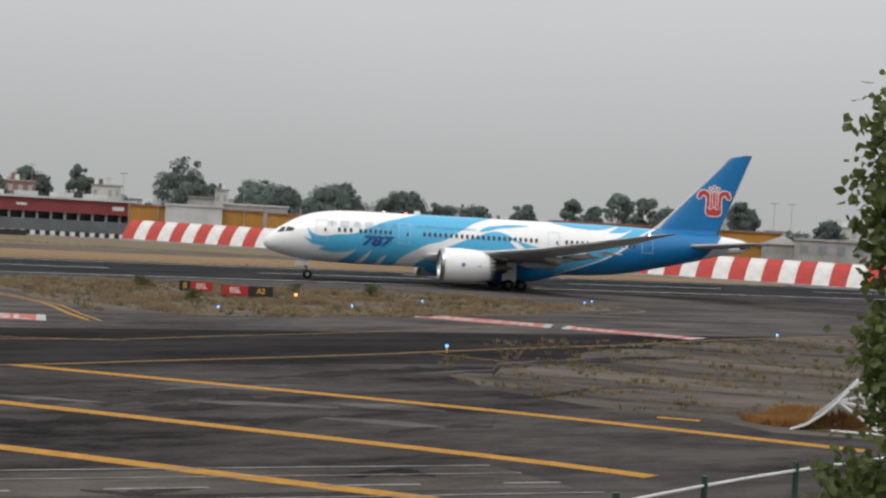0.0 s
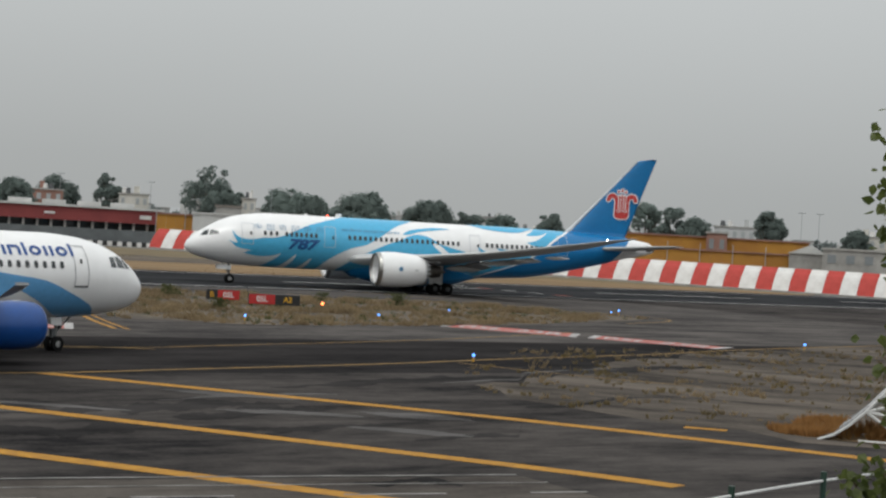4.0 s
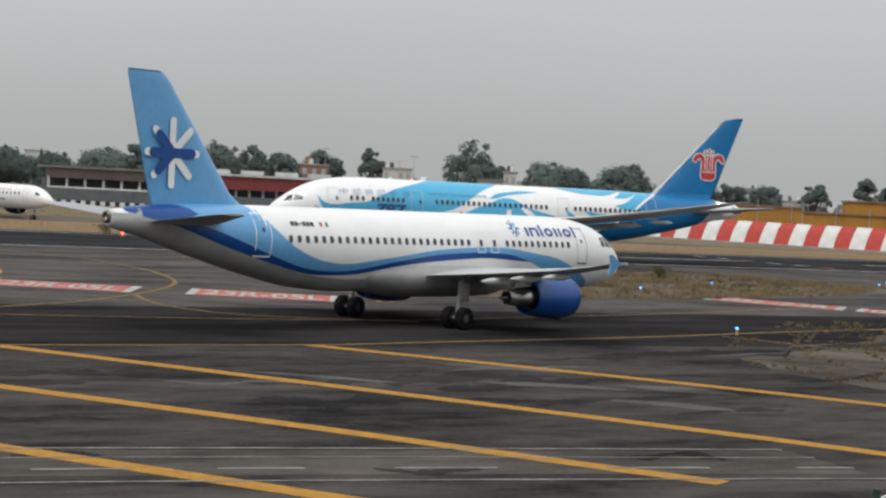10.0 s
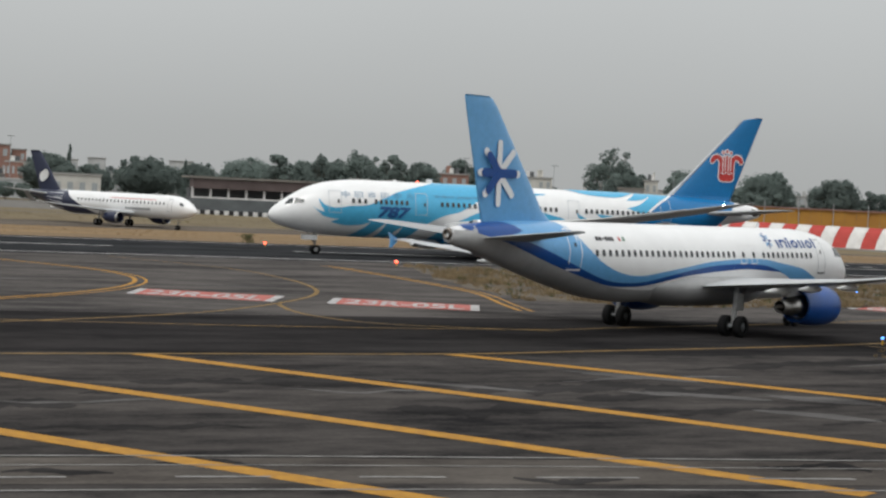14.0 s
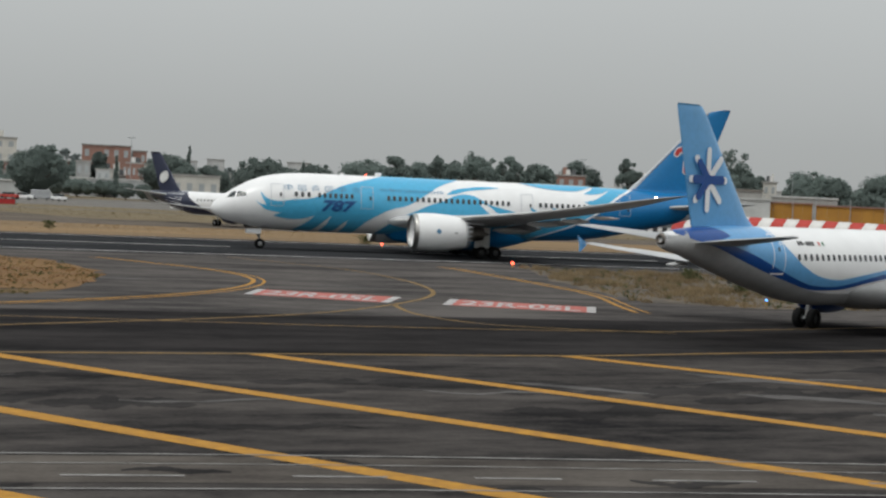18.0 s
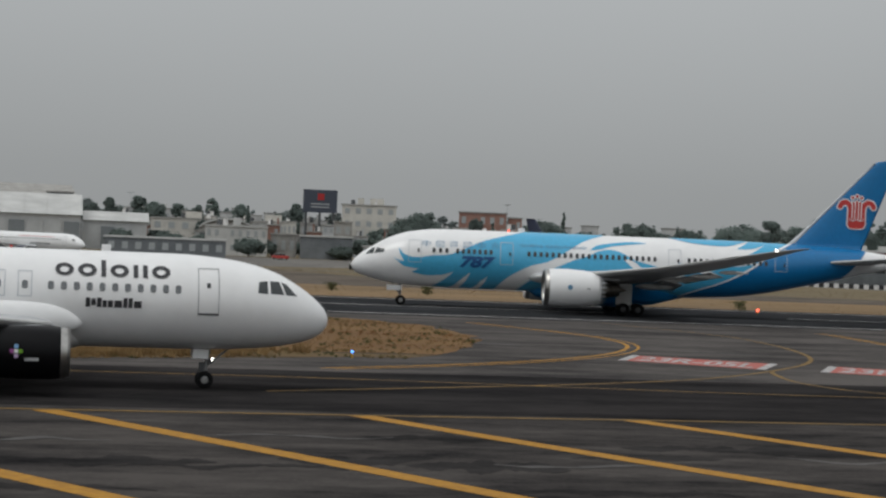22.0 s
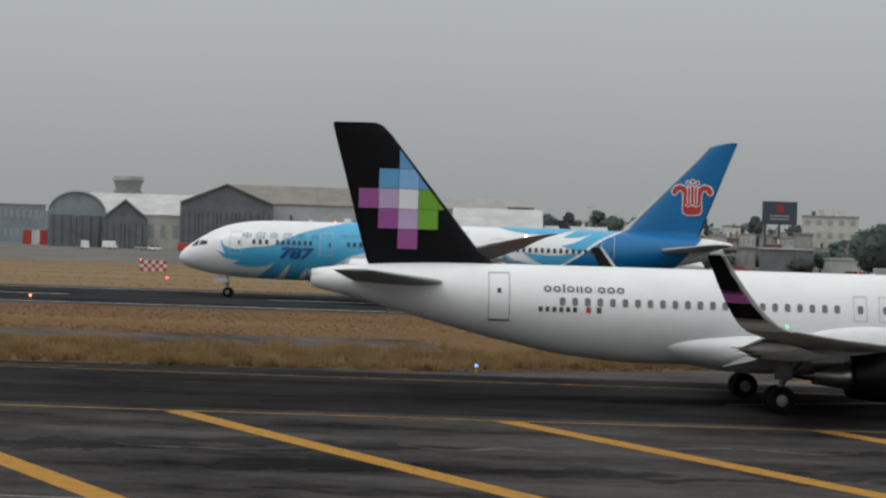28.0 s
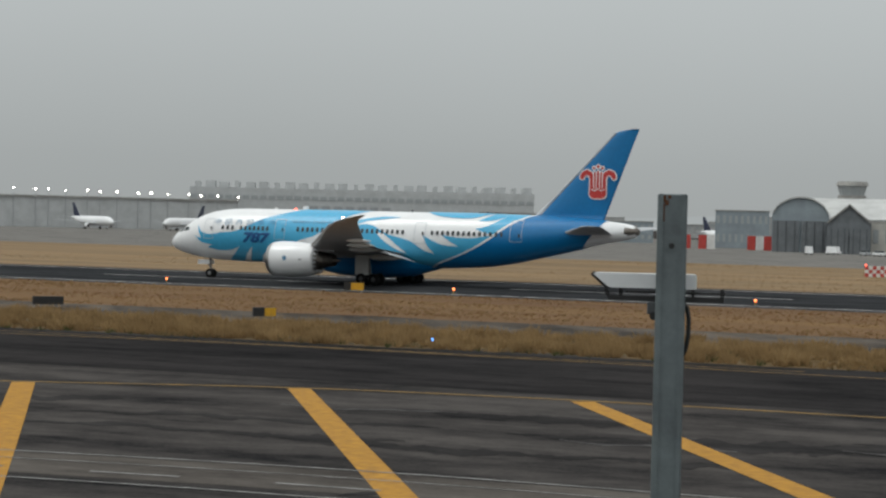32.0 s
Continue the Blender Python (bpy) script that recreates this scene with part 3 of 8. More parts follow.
def fan_disc(c, r, parent, seg=24):
    vs = [(c[0] + 0.35, c[1], c[2])]
    fs = []
    for i in range(seg):
        for w in (0.0, 0.75):
            a = 2 * math.pi * (i + w) / seg
            vs.append((c[0] - 0.12 * (w > 0), c[1] + r * math.sin(a), c[2] + r * math.cos(a)))
    for i in range(seg):
        fs.append((0, 1 + 2 * i, 2 + 2 * i))
    return mesh_ob("fan", vs, fs, M_DGREY, parent)


def wheel(parent, x, y, z, r, w, rim=M_RIM):
    prof = [(-w / 2, r * 0.44), (-w / 2, r * 0.86), (-w * 0.36, r * 0.98), (0, r), (w * 0.36, r * 0.98), (w / 2, r * 0.86), (w / 2, r * 0.44)]
    seg = 24
    vs = [(x + rr * math.cos(2 * math.pi * k / seg), y + d, z + rr * math.sin(2 * math.pi * k / seg)) for d, rr in prof for k in range(seg)]
    fs = [(i * seg + k, i * seg + (k + 1) % seg, (i + 1) * seg + (k + 1) % seg, (i + 1) * seg + k) for i in range(len(prof) - 1) for k in range(seg)]
    ty = mesh_ob("tyre", vs, fs, M_TYRE, parent, True)
    vs, fs = [], []
    hub = [(-w * 0.42, 0.02), (-w * 0.46, r * 0.2), (-w * 0.30, r * 0.3), (-w * 0.34, r * 0.46), (w * 0.34, r * 0.46), (w * 0.30, r * 0.3), (w * 0.46, r * 0.2), (w * 0.42, 0.02)]
    vs = [(x + rr * math.cos(2 * math.pi * k / seg), y + d, z + rr * math.sin(2 * math.pi * k / seg)) for d, rr in hub for k in range(seg)]
    fs = [(i * seg + k, i * seg + (k + 1) % seg, (i + 1) * seg + (k + 1) % seg, (i + 1) * seg + k) for i in range(len(hub) - 1) for k in range(seg)]
    mesh_ob("rim", vs, fs, rim, ty, True)


def strut(parent, top, foot, r, label="", door=None, door_mat=M_GEAR):
    ob = rod("landing_gear_strut", top, foot, r, M_GEAR, parent, r * 0.75, 12, label)
    mesh_ob("drag_brace", *tube((top[0] + 0.9, top[1], top[2] - 0.1), (foot[0], foot[1], foot[2] + 0.45), r * 0.45), M_GEAR, ob)
    if door:
        box("gear_door", door[0], door[1], door_mat, parent, 0.02)
    return ob


def engine(root, name_mat, c, length, r, core_len, chevrons, lip_mat, side, pylon_top, core_mat=None):
    """c: the centre of the intake lip."""
    nac = turned("engine_cowling", c, [(0.35 * length, r * 0.80), (0.06 * length, r * 0.84), (0.0, r * 0.92), (0.03 * length, r * 0.985), (0.16 * length, r * 1.04), (0.4 * length, r * 1.06), (0.7 * length, r * 1.0), (0.95 * length, r * 0.86), (length, r * 0.83), (length * 0.985, r * 0.78), (length * 0.7, r * 0.8)], name_mat, root)
    turned("intake_lip", c, [(0.10 * length, r * 0.855), (0.02 * length, r * 0.87), (-0.012 * length, r * 0.92), (0.03 * length, r * 0.992), (0.075 * length, r * 1.018)], lip_mat, nac, label="bare metal intake lip")
    fan_disc((c[0] - 0.32 * length, c[1], c[2]), r * 0.8, nac)
    turned("spinner", (c[0] - 0.14 * length, c[1], c[2]), [(0, 0.01), (0.05 * length, r * 0.12), (0.18 * length, r * 0.24)], M_GREY, nac)
    if chevrons:
        vs, fs = [], []
        n = 20
        x0, x1, rr = c[0] - length * 0.985, c[0] - length * 1.10, r * 0.84
        for i in range(n):
            a, b, m_ = (2 * math.pi * (i + w) / n for w in (0, 1, 0.5))
            for ang, xx, q in ((a, x0, rr), (b, x0, rr), (m_, x1, rr * 0.94)):
                vs.append((xx, c[1] + q * math.sin(ang), c[2] + q * math.cos(ang)))
            fs.append((3 * i, 3 * i + 1, 3 * i + 2))
        mesh_ob("serrated_nozzle", vs, fs, M_GREY, nac)
    turned("core_nozzle", (c[0] - length * 0.8, c[1], c[2]), [(0, r * 0.60), (0.2 * length, r * 0.52), (core_len, r * 0.34), (core_len * 0.97, r * 0.30)], core_mat or M_HOT, nac)
    turned("exhaust_plug", (c[0] - length * 0.8, c[1], c[2]), [(core_len * 0.8, r * 0.27), (core_len * 1.25, 0.03)], M_HOT, nac)
    x0, x1 = c[0] - 0.25 * length, c[0] - length * 1.35
    zt = pylon_top
    vs = []
    for x, z0, z1 in ((x0, c[2] + r * 0.9, c[2] + r * 1.08), (c[0] - 0.75 * length, c[2] + r * 0.6, zt - 0.1), (x1, c[2] + r * 0.5, zt)):
        for yy in (-0.16, 0.16):
            vs += [(x, c[1] + yy, z0), (x, c[1] + yy, z1)]
    fs = []
    for i in range(2):
        a = 4 * i
        fs += [(a, a + 4, a + 5, a + 1), (a + 2, a + 3, a + 7, a + 6), (a + 1, a + 5, a + 7, a + 3), (a, a + 2, a + 6, a + 4)]
    fs += [(0, 1, 3, 2), (8, 10, 11, 9)]
    mesh_ob("engine_pylon", vs, fs, M_WINGGREY, root)
    return nac


def flap_fairings(root, spots, material):
    for x, y, z, ln, r in spots:
        turned("flap_track_fairing", (-x, y, z), [(0, 0.02), (0.18 * ln, r * 0.8), (0.42 * ln, r), (0.75 * ln, r * 0.7), (ln, 0.03)], material, root, 12)


def lamp_bead(name, c, r, material, parent):
    bm = bmesh.new()
    bmesh.ops.create_icosphere(bm, subdivisions=2, radius=r)
    for v in bm.verts:
        v.co += Vector(c)
    return part(name, bm, material, parent)


def glyph_row(hull, root, name, x0, x1, z0, z1, widths, side, material, direction=1, label=""):
    """Marks of a name on the hull: plain blocks of the size of its letters."""
    total = sum(w for w, h, d in widths)
    x = x0
    for w, h, d in widths:
        step = (x1 - x0) * w / total
        if h > 0:
            a, b = x + step * 0.10, x + step * 0.90
            lo, hi = z0 + (z1 - z0) * d, z0 + (z1 - z0) * (d + h)
            hull.patch(name, [(a, lo), (b, lo), (b, hi), (a, hi)], side, material, root, 0.022, 3, label)
        x += step


def glyph(hull, root, x0, x1, z0, z1, kind, side, material, t=0.2):
    """One abstract mark made of straight strokes."""
    w, h = x1 - x0, z1 - z0
    bars = {"o": [(0, 0, 1, t), (0, 1 - t, 1, 1), (0, t, t, 1 - t), (1 - t, t, 1, 1 - t)],
            "l": [(0.2, 0, 0.8, 1)],
            "c": [(0, 0.3, 1, 0.3 + t * 0.6), (0, 0.75, 1, 0.75 + t * 0.6), (0.45, -0.05, 0.45 + t * 0.7, 1.05), (0.0, 0.3, t * 0.6, 0.82), (1 - t * 0.6, 0.3, 1, 0.82)],
            "k": [(0, 0, t * 0.6, 1), (1 - t * 0.6, 0, 1, 1), (0, 0, 1, t * 0.6), (0, 1 - t * 0.6, 1, 1), (0.25, 0.3, 0.75, 0.3 + t * 0.6), (0.25, 0.6, 0.75, 0.6 + t * 0.6)],
            "q": [(0, 0.82, 1, 0.82 + t * 0.6), (0.45, 0.82, 0.45 + t * 0.7, 1.1), (0.1, 0, 0.1 + t * 0.6, 0.62), (0.1, 0.56, 0.9, 0.62), (0.9 - t * 0.6, 0, 0.9, 0.62), (0.3, 0.25, 0.7, 0.25 + t * 0.6)],
            "i": [(0.2, 0, 0.8, 1)],
            "n": [(0, 0, t, 1), (1 - t, 0, 1, 0.85), (t, 1 - t, 0.9, 1)],
            "h": [(0, 0, t, 1), (1 - t, 0, 1, 1), (t, 0.4, 1 - t, 0.4 + t)]}[kind]
    if kind == "o":
        vs, fs, k = [], [], 16
        cx, cz = (x0 + x1) / 2, (z0 + z1) / 2
        for i in range(k):
            a = 2 * math.pi * i / k
            for q in (1.0, 1 - 2.1 * t):
                x, z = cx + 0.5 * w * q * math.cos(a), cz + 0.5 * h * q * math.sin(a)
                vs.append(hull.point(x, hull.v_at(x, z), side, 0.085 if hull.length > 50 else 0.03))
        for i in range(k):
            j = (i + 1) % k
            fs.append((2 * i, 2 * j, 2 * j + 1, 2 * i + 1))
        mesh_ob("title_stroke", vs, fs, material, root)
        return
    for a, b, c, d in bars:
        hull.patch("title_stroke", [(x0 + w * a, z0 + h * b), (x0 + w * c, z0 + h * b), (x0 + w * c, z0 + h * d), (x0 + w * a, z0 + h * d)], side, material, root, 0.085 if hull.length > 50 else 0.03, 2)


def title(hull, root, x0, x1, z0, z1, pattern, side, material, t=0.22):
    """A row of abstract marks: o and h are full marks, l is a tall bar, - a gap."""
    units = [0.42 if k in "li-" else 1.0 for k in pattern]
    x, total = x0, sum(units)
    for k, u in zip(pattern, units):
        step = (x1 - x0) * u / total
        if k != "-":
            top = z1 + (z1 - z0) * 0.28 if k == "l" else z1
            glyph(hull, root, x + step * 0.08, x + step * 0.90, z0, top, k, side, material, t)
        x += step


def star_bar(p, q, w, y, n=6):
    """A flat bar with round ends on a fin's side."""
    p, q = Vector(p), Vector(q)
    d = (q - p).normalized()
    e = Vector((-d.y, d.x))
    out = []
    for c, s in ((q, 1), (p, -1)):
        for i in range(n + 1):
            a = -math.pi / 2 + math.pi * i / n
            v = c + 0.5 * w * s * (math.cos(a) * d + math.sin(a) * e)
            out.append((v.x, y, v.y))
    return out


def plate(name, loop, material, parent, thick=0.012, side=1, label=""):
    k = len(loop)
    vs = [Vector(p) for p in loop] + [Vector(p) + Vector((0, side * thick, 0)) for p in loop]
    fs = [tuple(range(k, 2 * k))] + [(i, (i + 1) % k, k + (i + 1) % k, k + i) for i in range(k)]
    return mesh_ob(name, vs, fs, material, parent, False, label)


# ---- the large twin-jet with the swan-wing livery ----
def build_widebody():
    root = thing("wide_body_airliner", pose(-20, 219, 0, 0, 0, 188), "white and sky blue wide-body airliner with a deep blue tail", "airplane")
    H = Hull([(0, 3.9, 0.03, 0.03), (0.25, 3.93, 0.55, 0.52), (1.0, 4.06, 1.12, 1.08), (2.3, 4.32, 1.72, 1.70), (4.0, 4.62, 2.28, 2.33), (6.0, 4.83, 2.66, 2.74), (8.5, 4.93, 2.85, 2.94), (11, 4.95, 2.885, 2.98), (34, 4.95, 2.885, 2.98), (38, 5.02, 2.86, 2.9), (42, 5.25, 2.66, 2.62), (46, 5.62, 2.22, 2.15), (50, 6.0, 1.62, 1.6), (53.5, 6.3, 1.05, 1.05), (55.5, 6.45, 0.6, 0.62), (56.0, 6.48, 0.4, 0.42)])
    H.body("fuselage", M_WHITE, root)
    for s in (1, -1):
        # swan wing in sky blue: head feathers and breast
        H.paint("swan_breast", [
            [(4.73, 5.89), (5.31, 5.25), (6.2, 4.98), (7.1, 5.01), (8.1, 5.19), (9.85, 5.36), (11.44, 6.0), (13.09, 6.76), (14.76, 7.24), (16.2, 7.6), (17.58, 7.93)],
            [(17.58, 7.93), (25.8, 7.93)],
            [(25.8, 7.93), (23.58, 7.24), (21.61, 6.05), (19.97, 5.08), (17.96, 4.49), (15.86, 3.29), (14.87, 2.3), (14.6, 1.98)],
            [(14.6, 1.98), (8.2, 2.06)],
            [(8.2, 2.06), (8.7, 2.34), (9.65, 2.99), (10.36, 3.66)],
            [(10.36, 3.66), (9.19, 3.30), (7.62, 3.2), (6.11, 3.48)],
            [(6.11, 3.48), (6.6, 3.70), (6.97, 3.77)],
            [(6.97, 3.77), (5.37, 4.04), (4.8, 4.45), (4.26, 4.88)],
            [(4.26, 4.88), (4.8, 4.62), (5.34, 4.5)],
            [(5.34, 4.5), (4.95, 5.2), (4.73, 5.89)]], s, M_SKYBLUE, root, 0.03)
        # trailing wing: window sweep, belly and rear feathers up to the tail line
        H.paint("swan_wing", [
            [(17.0, 1.98), (17.3, 2.4), (18.87, 3.62), (19.84, 4.07), (22.22, 5.17), (23.86, 5.75), (24.9, 6.25), (26.0, 6.48), (27.0, 6.35), (27.8, 6.0), (28.7, 5.5)],
            [(28.7, 5.5), (30.2, 5.15), (31.5, 4.85), (32.3, 4.42), (33.3, 3.8), (34.4, 3.5)],
            [(34.4, 3.5), (33.75, 4.2), (33.3, 5.0), (33.1, 5.5)],
            [(33.1, 5.5), (34.2, 4.95), (35.4, 4.5), (37.3, 4.36)],
            [(37.3, 4.36), (36.3, 4.85), (35.4, 5.5)],
            [(35.4, 5.5), (37.2, 5.3), (39.0, 5.3), (41.1, 5.66)],
            [(41.1, 5.66), (40.2, 5.9), (39.1, 6.25)],
            [(39.1, 6.25), (40.3, 6.55), (41.2, 7.0), (42.3, 7.66)],
            [(42.3, 7.66), (41.2, 7.25), (40.2, 7.1), (39.2, 7.1)],
            [(39.2, 7.1), (40.0, 7.5), (40.8, 7.95)],
            [(40.8, 7.95), (45.6, 7.95)],
            [(45.6, 7.95), (43.1, 6.8), (40.66, 5.08), (38.09, 3.74), (34.94, 2.61), (33.4, 2.0)],
            [(33.4, 1.96), (17.0, 1.96)]], s, M_SKYBLUE, root, 0.035)
        H.paint("crescent_feather", [[(24.1, 6.35), (24.9, 6.86), (26.6, 7.17), (28.3, 7.33), (30.0, 7.28)], [(30.0, 7.28), (27.7, 7.02), (26.2, 6.8), (25.2, 6.5), (24.1, 6.35)]], s, M_SKYBLUE, root, 0.045)
        H.paint("crown_sweep", [[(32.5, 7.95), (34.6, 7.5), (37.9, 7.32), (39.8, 7.7), (40.9, 7.98)], [(40.9, 7.98), (32.5, 7.98)]], s, M_SKYBLUE, root, 0.045)
        for runs in ([[(12.06, 3.70), (11.2, 2.95), (10.5, 2.3), (9.9, 1.99)], [(9.9, 1.99), (10.9, 1.99)], [(10.9, 1.99), (11.6, 2.75), (12.06, 3.70)]],
                     [[(13.83, 3.31), (13.2, 2.85), (12.7, 2.3), (12.2, 1.99)], [(12.2, 1.99), (13.0, 1.99)], [(13.0, 1.99), (13.5, 2.6), (13.83, 3.31)]],
                     [[(27.5, 5.6), (28.5, 4.75), (29.8, 3.95), (31.22, 3.41)], [(31.22, 3.41), (29.8, 4.5), (28.4, 5.5), (27.5, 5.6)]]):
            H.paint("white_feather", runs, s, M_WHITE, root, 0.06)
        H.paint("tail_paint", [[(33.4, 1.95), (34.94, 2.61), (38.09, 3.74), (40.66, 5.08), (43.1, 6.8), (45.7, 8.0)], [(45.7, 8.0), (53.0, 7.45)], [(53.0, 7.45), (51.6, 5.8), (50.2, 4.3)], [(50.2, 4.3), (46.0, 3.4), (40.0, 2.35), (33.4, 1.95)]], s, M_DEEPBLUE, root, 0.075)
        H.paint("tail_edge_line", [[(33.2, 2.0), (34.74, 2.68), (37.87, 3.82), (40.42, 5.18), (42.85, 6.9), (45.4, 8.0)], [(45.7, 8.0), (43.1, 6.8), (40.66, 5.08), (38.09, 3.74), (34.94, 2.61), (33.4, 1.97)]], s, M_WHITE, root, 0.088)
        for x in (6.4, 15.65, 32.75, 43.7):
            H.outline("cabin_door", x - 0.6, x + 0.6, H.at(x)[0] - 0.35, H.at(x)[0] + 1.75, 0.05, s, M_PALESEAM, root, 0.11)
        me = window_mesh(0.32, 0.52)
        windows(H, root, [8.3, 8.95, 9.6] + [10.7 + 0.56 * i for i in range(7)] + [17.9 + 0.61 * i for i in range(22)] + [34.2 + 0.61 * i for i in range(14)], 5.72, s, me)
        # flight deck glazing
        H.patch("flight_deck_window", [(1.45, 5.05), (2.2, 5.16), (2.42, 5.76), (1.98, 5.62)], s, M_GLASS, root, 0.02)
        H.patch("flight_deck_window", [(2.32, 5.18), (3.3, 5.34), (3.34, 5.66), (2.6, 5.76)], s, M_GLASS, root, 0.02)
        for x in (6.75, 16.0, 33.1, 44.05):
            H.patch("door_window", [(x - 0.1, 5.45), (x + 0.1, 5.45), (x + 0.1, 5.8), (x - 0.1, 5.8)], s, M_PANE, root, 0.1)
    # lettering on the port side
    title(H, root, 7.05, 14.95, 6.08, 6.64, "c-k-q-k-c-q", 1, M_STEELBLUE, 0.13)
    title(H, root, 17.0, 23.8, 6.40, 6.66, "ohlho-ohohhoho", 1, M_STEELBLUE, 0.16)
    me = text_mesh("787", 2.0, 0.0, 0.05)
    bm = bmesh.new()
    bm.from_mesh(me)
    bmesh.ops.triangulate(bm, faces=bm.faces)
    bmesh.ops.subdivide_edges(bm, edges=bm.edges, cuts=2, use_grid_fill=True)
    us, ws = [v.co.x for v in bm.verts], [v.co.y for v in bm.verts]
    for v in bm.verts:
        u, w = (v.co.x - min(us)) / (max(us) - min(us)), (v.co.y - min(ws)) / (max(ws) - min(ws))
        x = 10.82 + 3.35 * u + 0.42 * w
        v.co = (x, 4.12 + 1.16 * w, 0)
    for v in bm.verts:
        v.co = H.point(v.co.x, H.v_at(v.co.x, v.co.y), 1, 0.10)
    part("model_number", bm, M_TEXTBLUE, root, "navy italic digits")
    glyph_row(H, root, "small_mark", 44.7, 47.2, 6.78, 6.92, [(1, 1, 0), (0.3, 0, 0)] * 6, 1, M_WHITE)
    glyph_row(H, root, "small_mark", 40.4, 44.6, 4.1, 4.24, [(1, 1, 0), (0.3, 0, 0)] * 10, 1, M_SKYBLUE)
    # wings
    for s in (1, -1):
        lifting("wing", [(s * 2.0, 17.6, 13.2, 3.35, 0.12), (s * 9.8, 23.4, 7.9, 4.05, 0.11), (s * 18, 28.6, 5.2, 4.98, 0.105), (s * 25, 33.3, 3.6, 6.1, 0.1), (s * 27.6, 35.4, 2.6, 6.65, 0.1), (s * 29.0, 37.2, 1.7, 7.02, 0.1), (s * 30.1, 39.6, 0.5, 7.38, 0.1)], M_WINGGREY, root)
        lifting("leading_edge_slat", [(s * 3.4, 18.5, 1.2, 3.5, 0.3), (s * 9.8, 23.25, 0.95, 4.1, 0.3), (s * 18, 28.48, 0.7, 5.03, 0.3), (s * 26.5, 34.35, 0.45, 6.44, 0.3)], M_WHITE_DULL, root, False, "pale leading-edge slat")
        lifting("tailplane", [(s * 0.9, 48.3, 5.4, 6.05, 0.1), (s * 9.0, 53.3, 2.3, 6.75, 0.09), (s * 9.8, 54.2, 1.3, 6.82, 0.09)], M_WINGGREY, root)
        engine(root, M_WHITE, (-18.8, s * 9.75, 2.62), 5.5, 1.78, 3.0, True, M_METAL, s, 3.95)
        mesh_ob("engine_badge", *tube((-21.2, s * (9.75 + 1.86), 2.75), (-21.2, s * (9.75 + 1.90), 2.75), 0.24, 0.24, 16), M_STEELBLUE, root)
        box("engine_data_bar", (-23.0, s * (9.75 + 1.80), 2.65), (0.35, 0.03, 0.12), M_GREY, root)
        flap_fairings(root, [(28.2, s * 6.2, 3.0, 4.2, 0.34), (29.6, s * 13.2, 3.9, 3.6, 0.28), (31.6, s * 17.6, 4.4, 3.2, 0.24), (33.6, s * 21.5, 4.9, 2.8, 0.2)], M_WHITE_DULL)
        # main gear: a bogie of four wheels
        lg = strut(root, (-27.6, s * 4.7, 3.0), (-28.0, s * 4.9, 0.75), 0.22, door=((-27.3, s * 5.6, 2.15), (1.6, 0.09, 2.1)), door_mat=M_WHITE_DULL)
        rod("bogie_beam", (-27.1, s * 4.9, 0.66), (-28.9, s * 4.9, 0.66), 0.14, M_GREY, root)
        for dx in (-0.74, 0.74):
            for dy in (-0.62, 0.62):
                wheel(root, -28.0 + dx, s * 4.9 + dy, 0.64, 0.64, 0.48, M_DGREY)
        lamp_bead("wing_strobe", (-37.2, s * 29.05, 7.12), 0.08, M_WHITELAMP, root)
    for s in (1, -1):
        flap("inboard_flap", [(s * 3.0, 30.4, 2.2, 3.15), (s * 9.4, 30.9, 1.7, 3.85)], 16, M_WINGGREY, root)
        flap("outboard_flap", [(s * 10.2, 31.1, 1.6, 3.9), (s * 18.0, 33.6, 1.2, 4.7)], 14, M_WINGGREY, root)
    turned("wing_box_fairing", (-17.0, 0, 2.9), [(0, 0.05), (2.0, 1.5), (5, 2.1), (10, 2.25), (14, 1.9), (18, 0.8), (19.5, 0.05)], M_DEEPBLUE, root, 28)
    # fin
    lifting("fin", [(7.0, 44.2, 8.2, 0, 0.06), (8.1, 45.55, 7.25, 0, 0.085), (9.4, 46.8, 6.5, 0, 0.085), (15.6, 52.75, 2.9, 0, 0.085), (16.56, 53.66, 2.36, 0, 0.085), (16.7, 54.0, 2.08, 0, 0.09), (16.96, 55.5, 0.66, 0, 0.10)], M_DEEPBLUE, root, True, "deep blue fin")
    lifting("fin_leading_edge", [(7.9, 44.9, 0.85, 0, 0.6), (9.4, 46.55, 0.5, 0, 0.8), (15.6, 52.6, 0.30, 0, 0.8), (16.5, 53.5, 0.26, 0, 0.8)], M_PALESEAM, root, True, "bare metal leading edge")
    turned("tail_cone", (-52.5, 0, 6.25), [(0, 1.2), (1.6, 0.98), (3.0, 0.64), (3.55, 0.44), (3.75, 0.3)], M_WHITE, root, 28, "white tail cone")
    turned("apu_exhaust", (-55.0, 0, 6.33), [(0, 0.79), (0.5, 0.68), (1.05, 0.47), (1.4, 0.30), (1.42, 0.2), (1.0, 0.18)], M_HOT, root, 18)
    # crimson flower emblem with a white rim on the port side of the fin
    ex, ez, y = -51.85, 11.45, 0.235
    for mtl, grow, yy in ((M_WHITE, 0.24, y), (M_CRIMSON, 0.0, y + 0.03)):
        bars = [star_bar((ex - 0.42, ez - 1.2), (ex + 0.42, ez - 1.2), 1.02 + grow, yy), star_bar((ex, ez - 0.6), (ex, ez + 0.95), 0.34 + grow, yy + 0.002)]
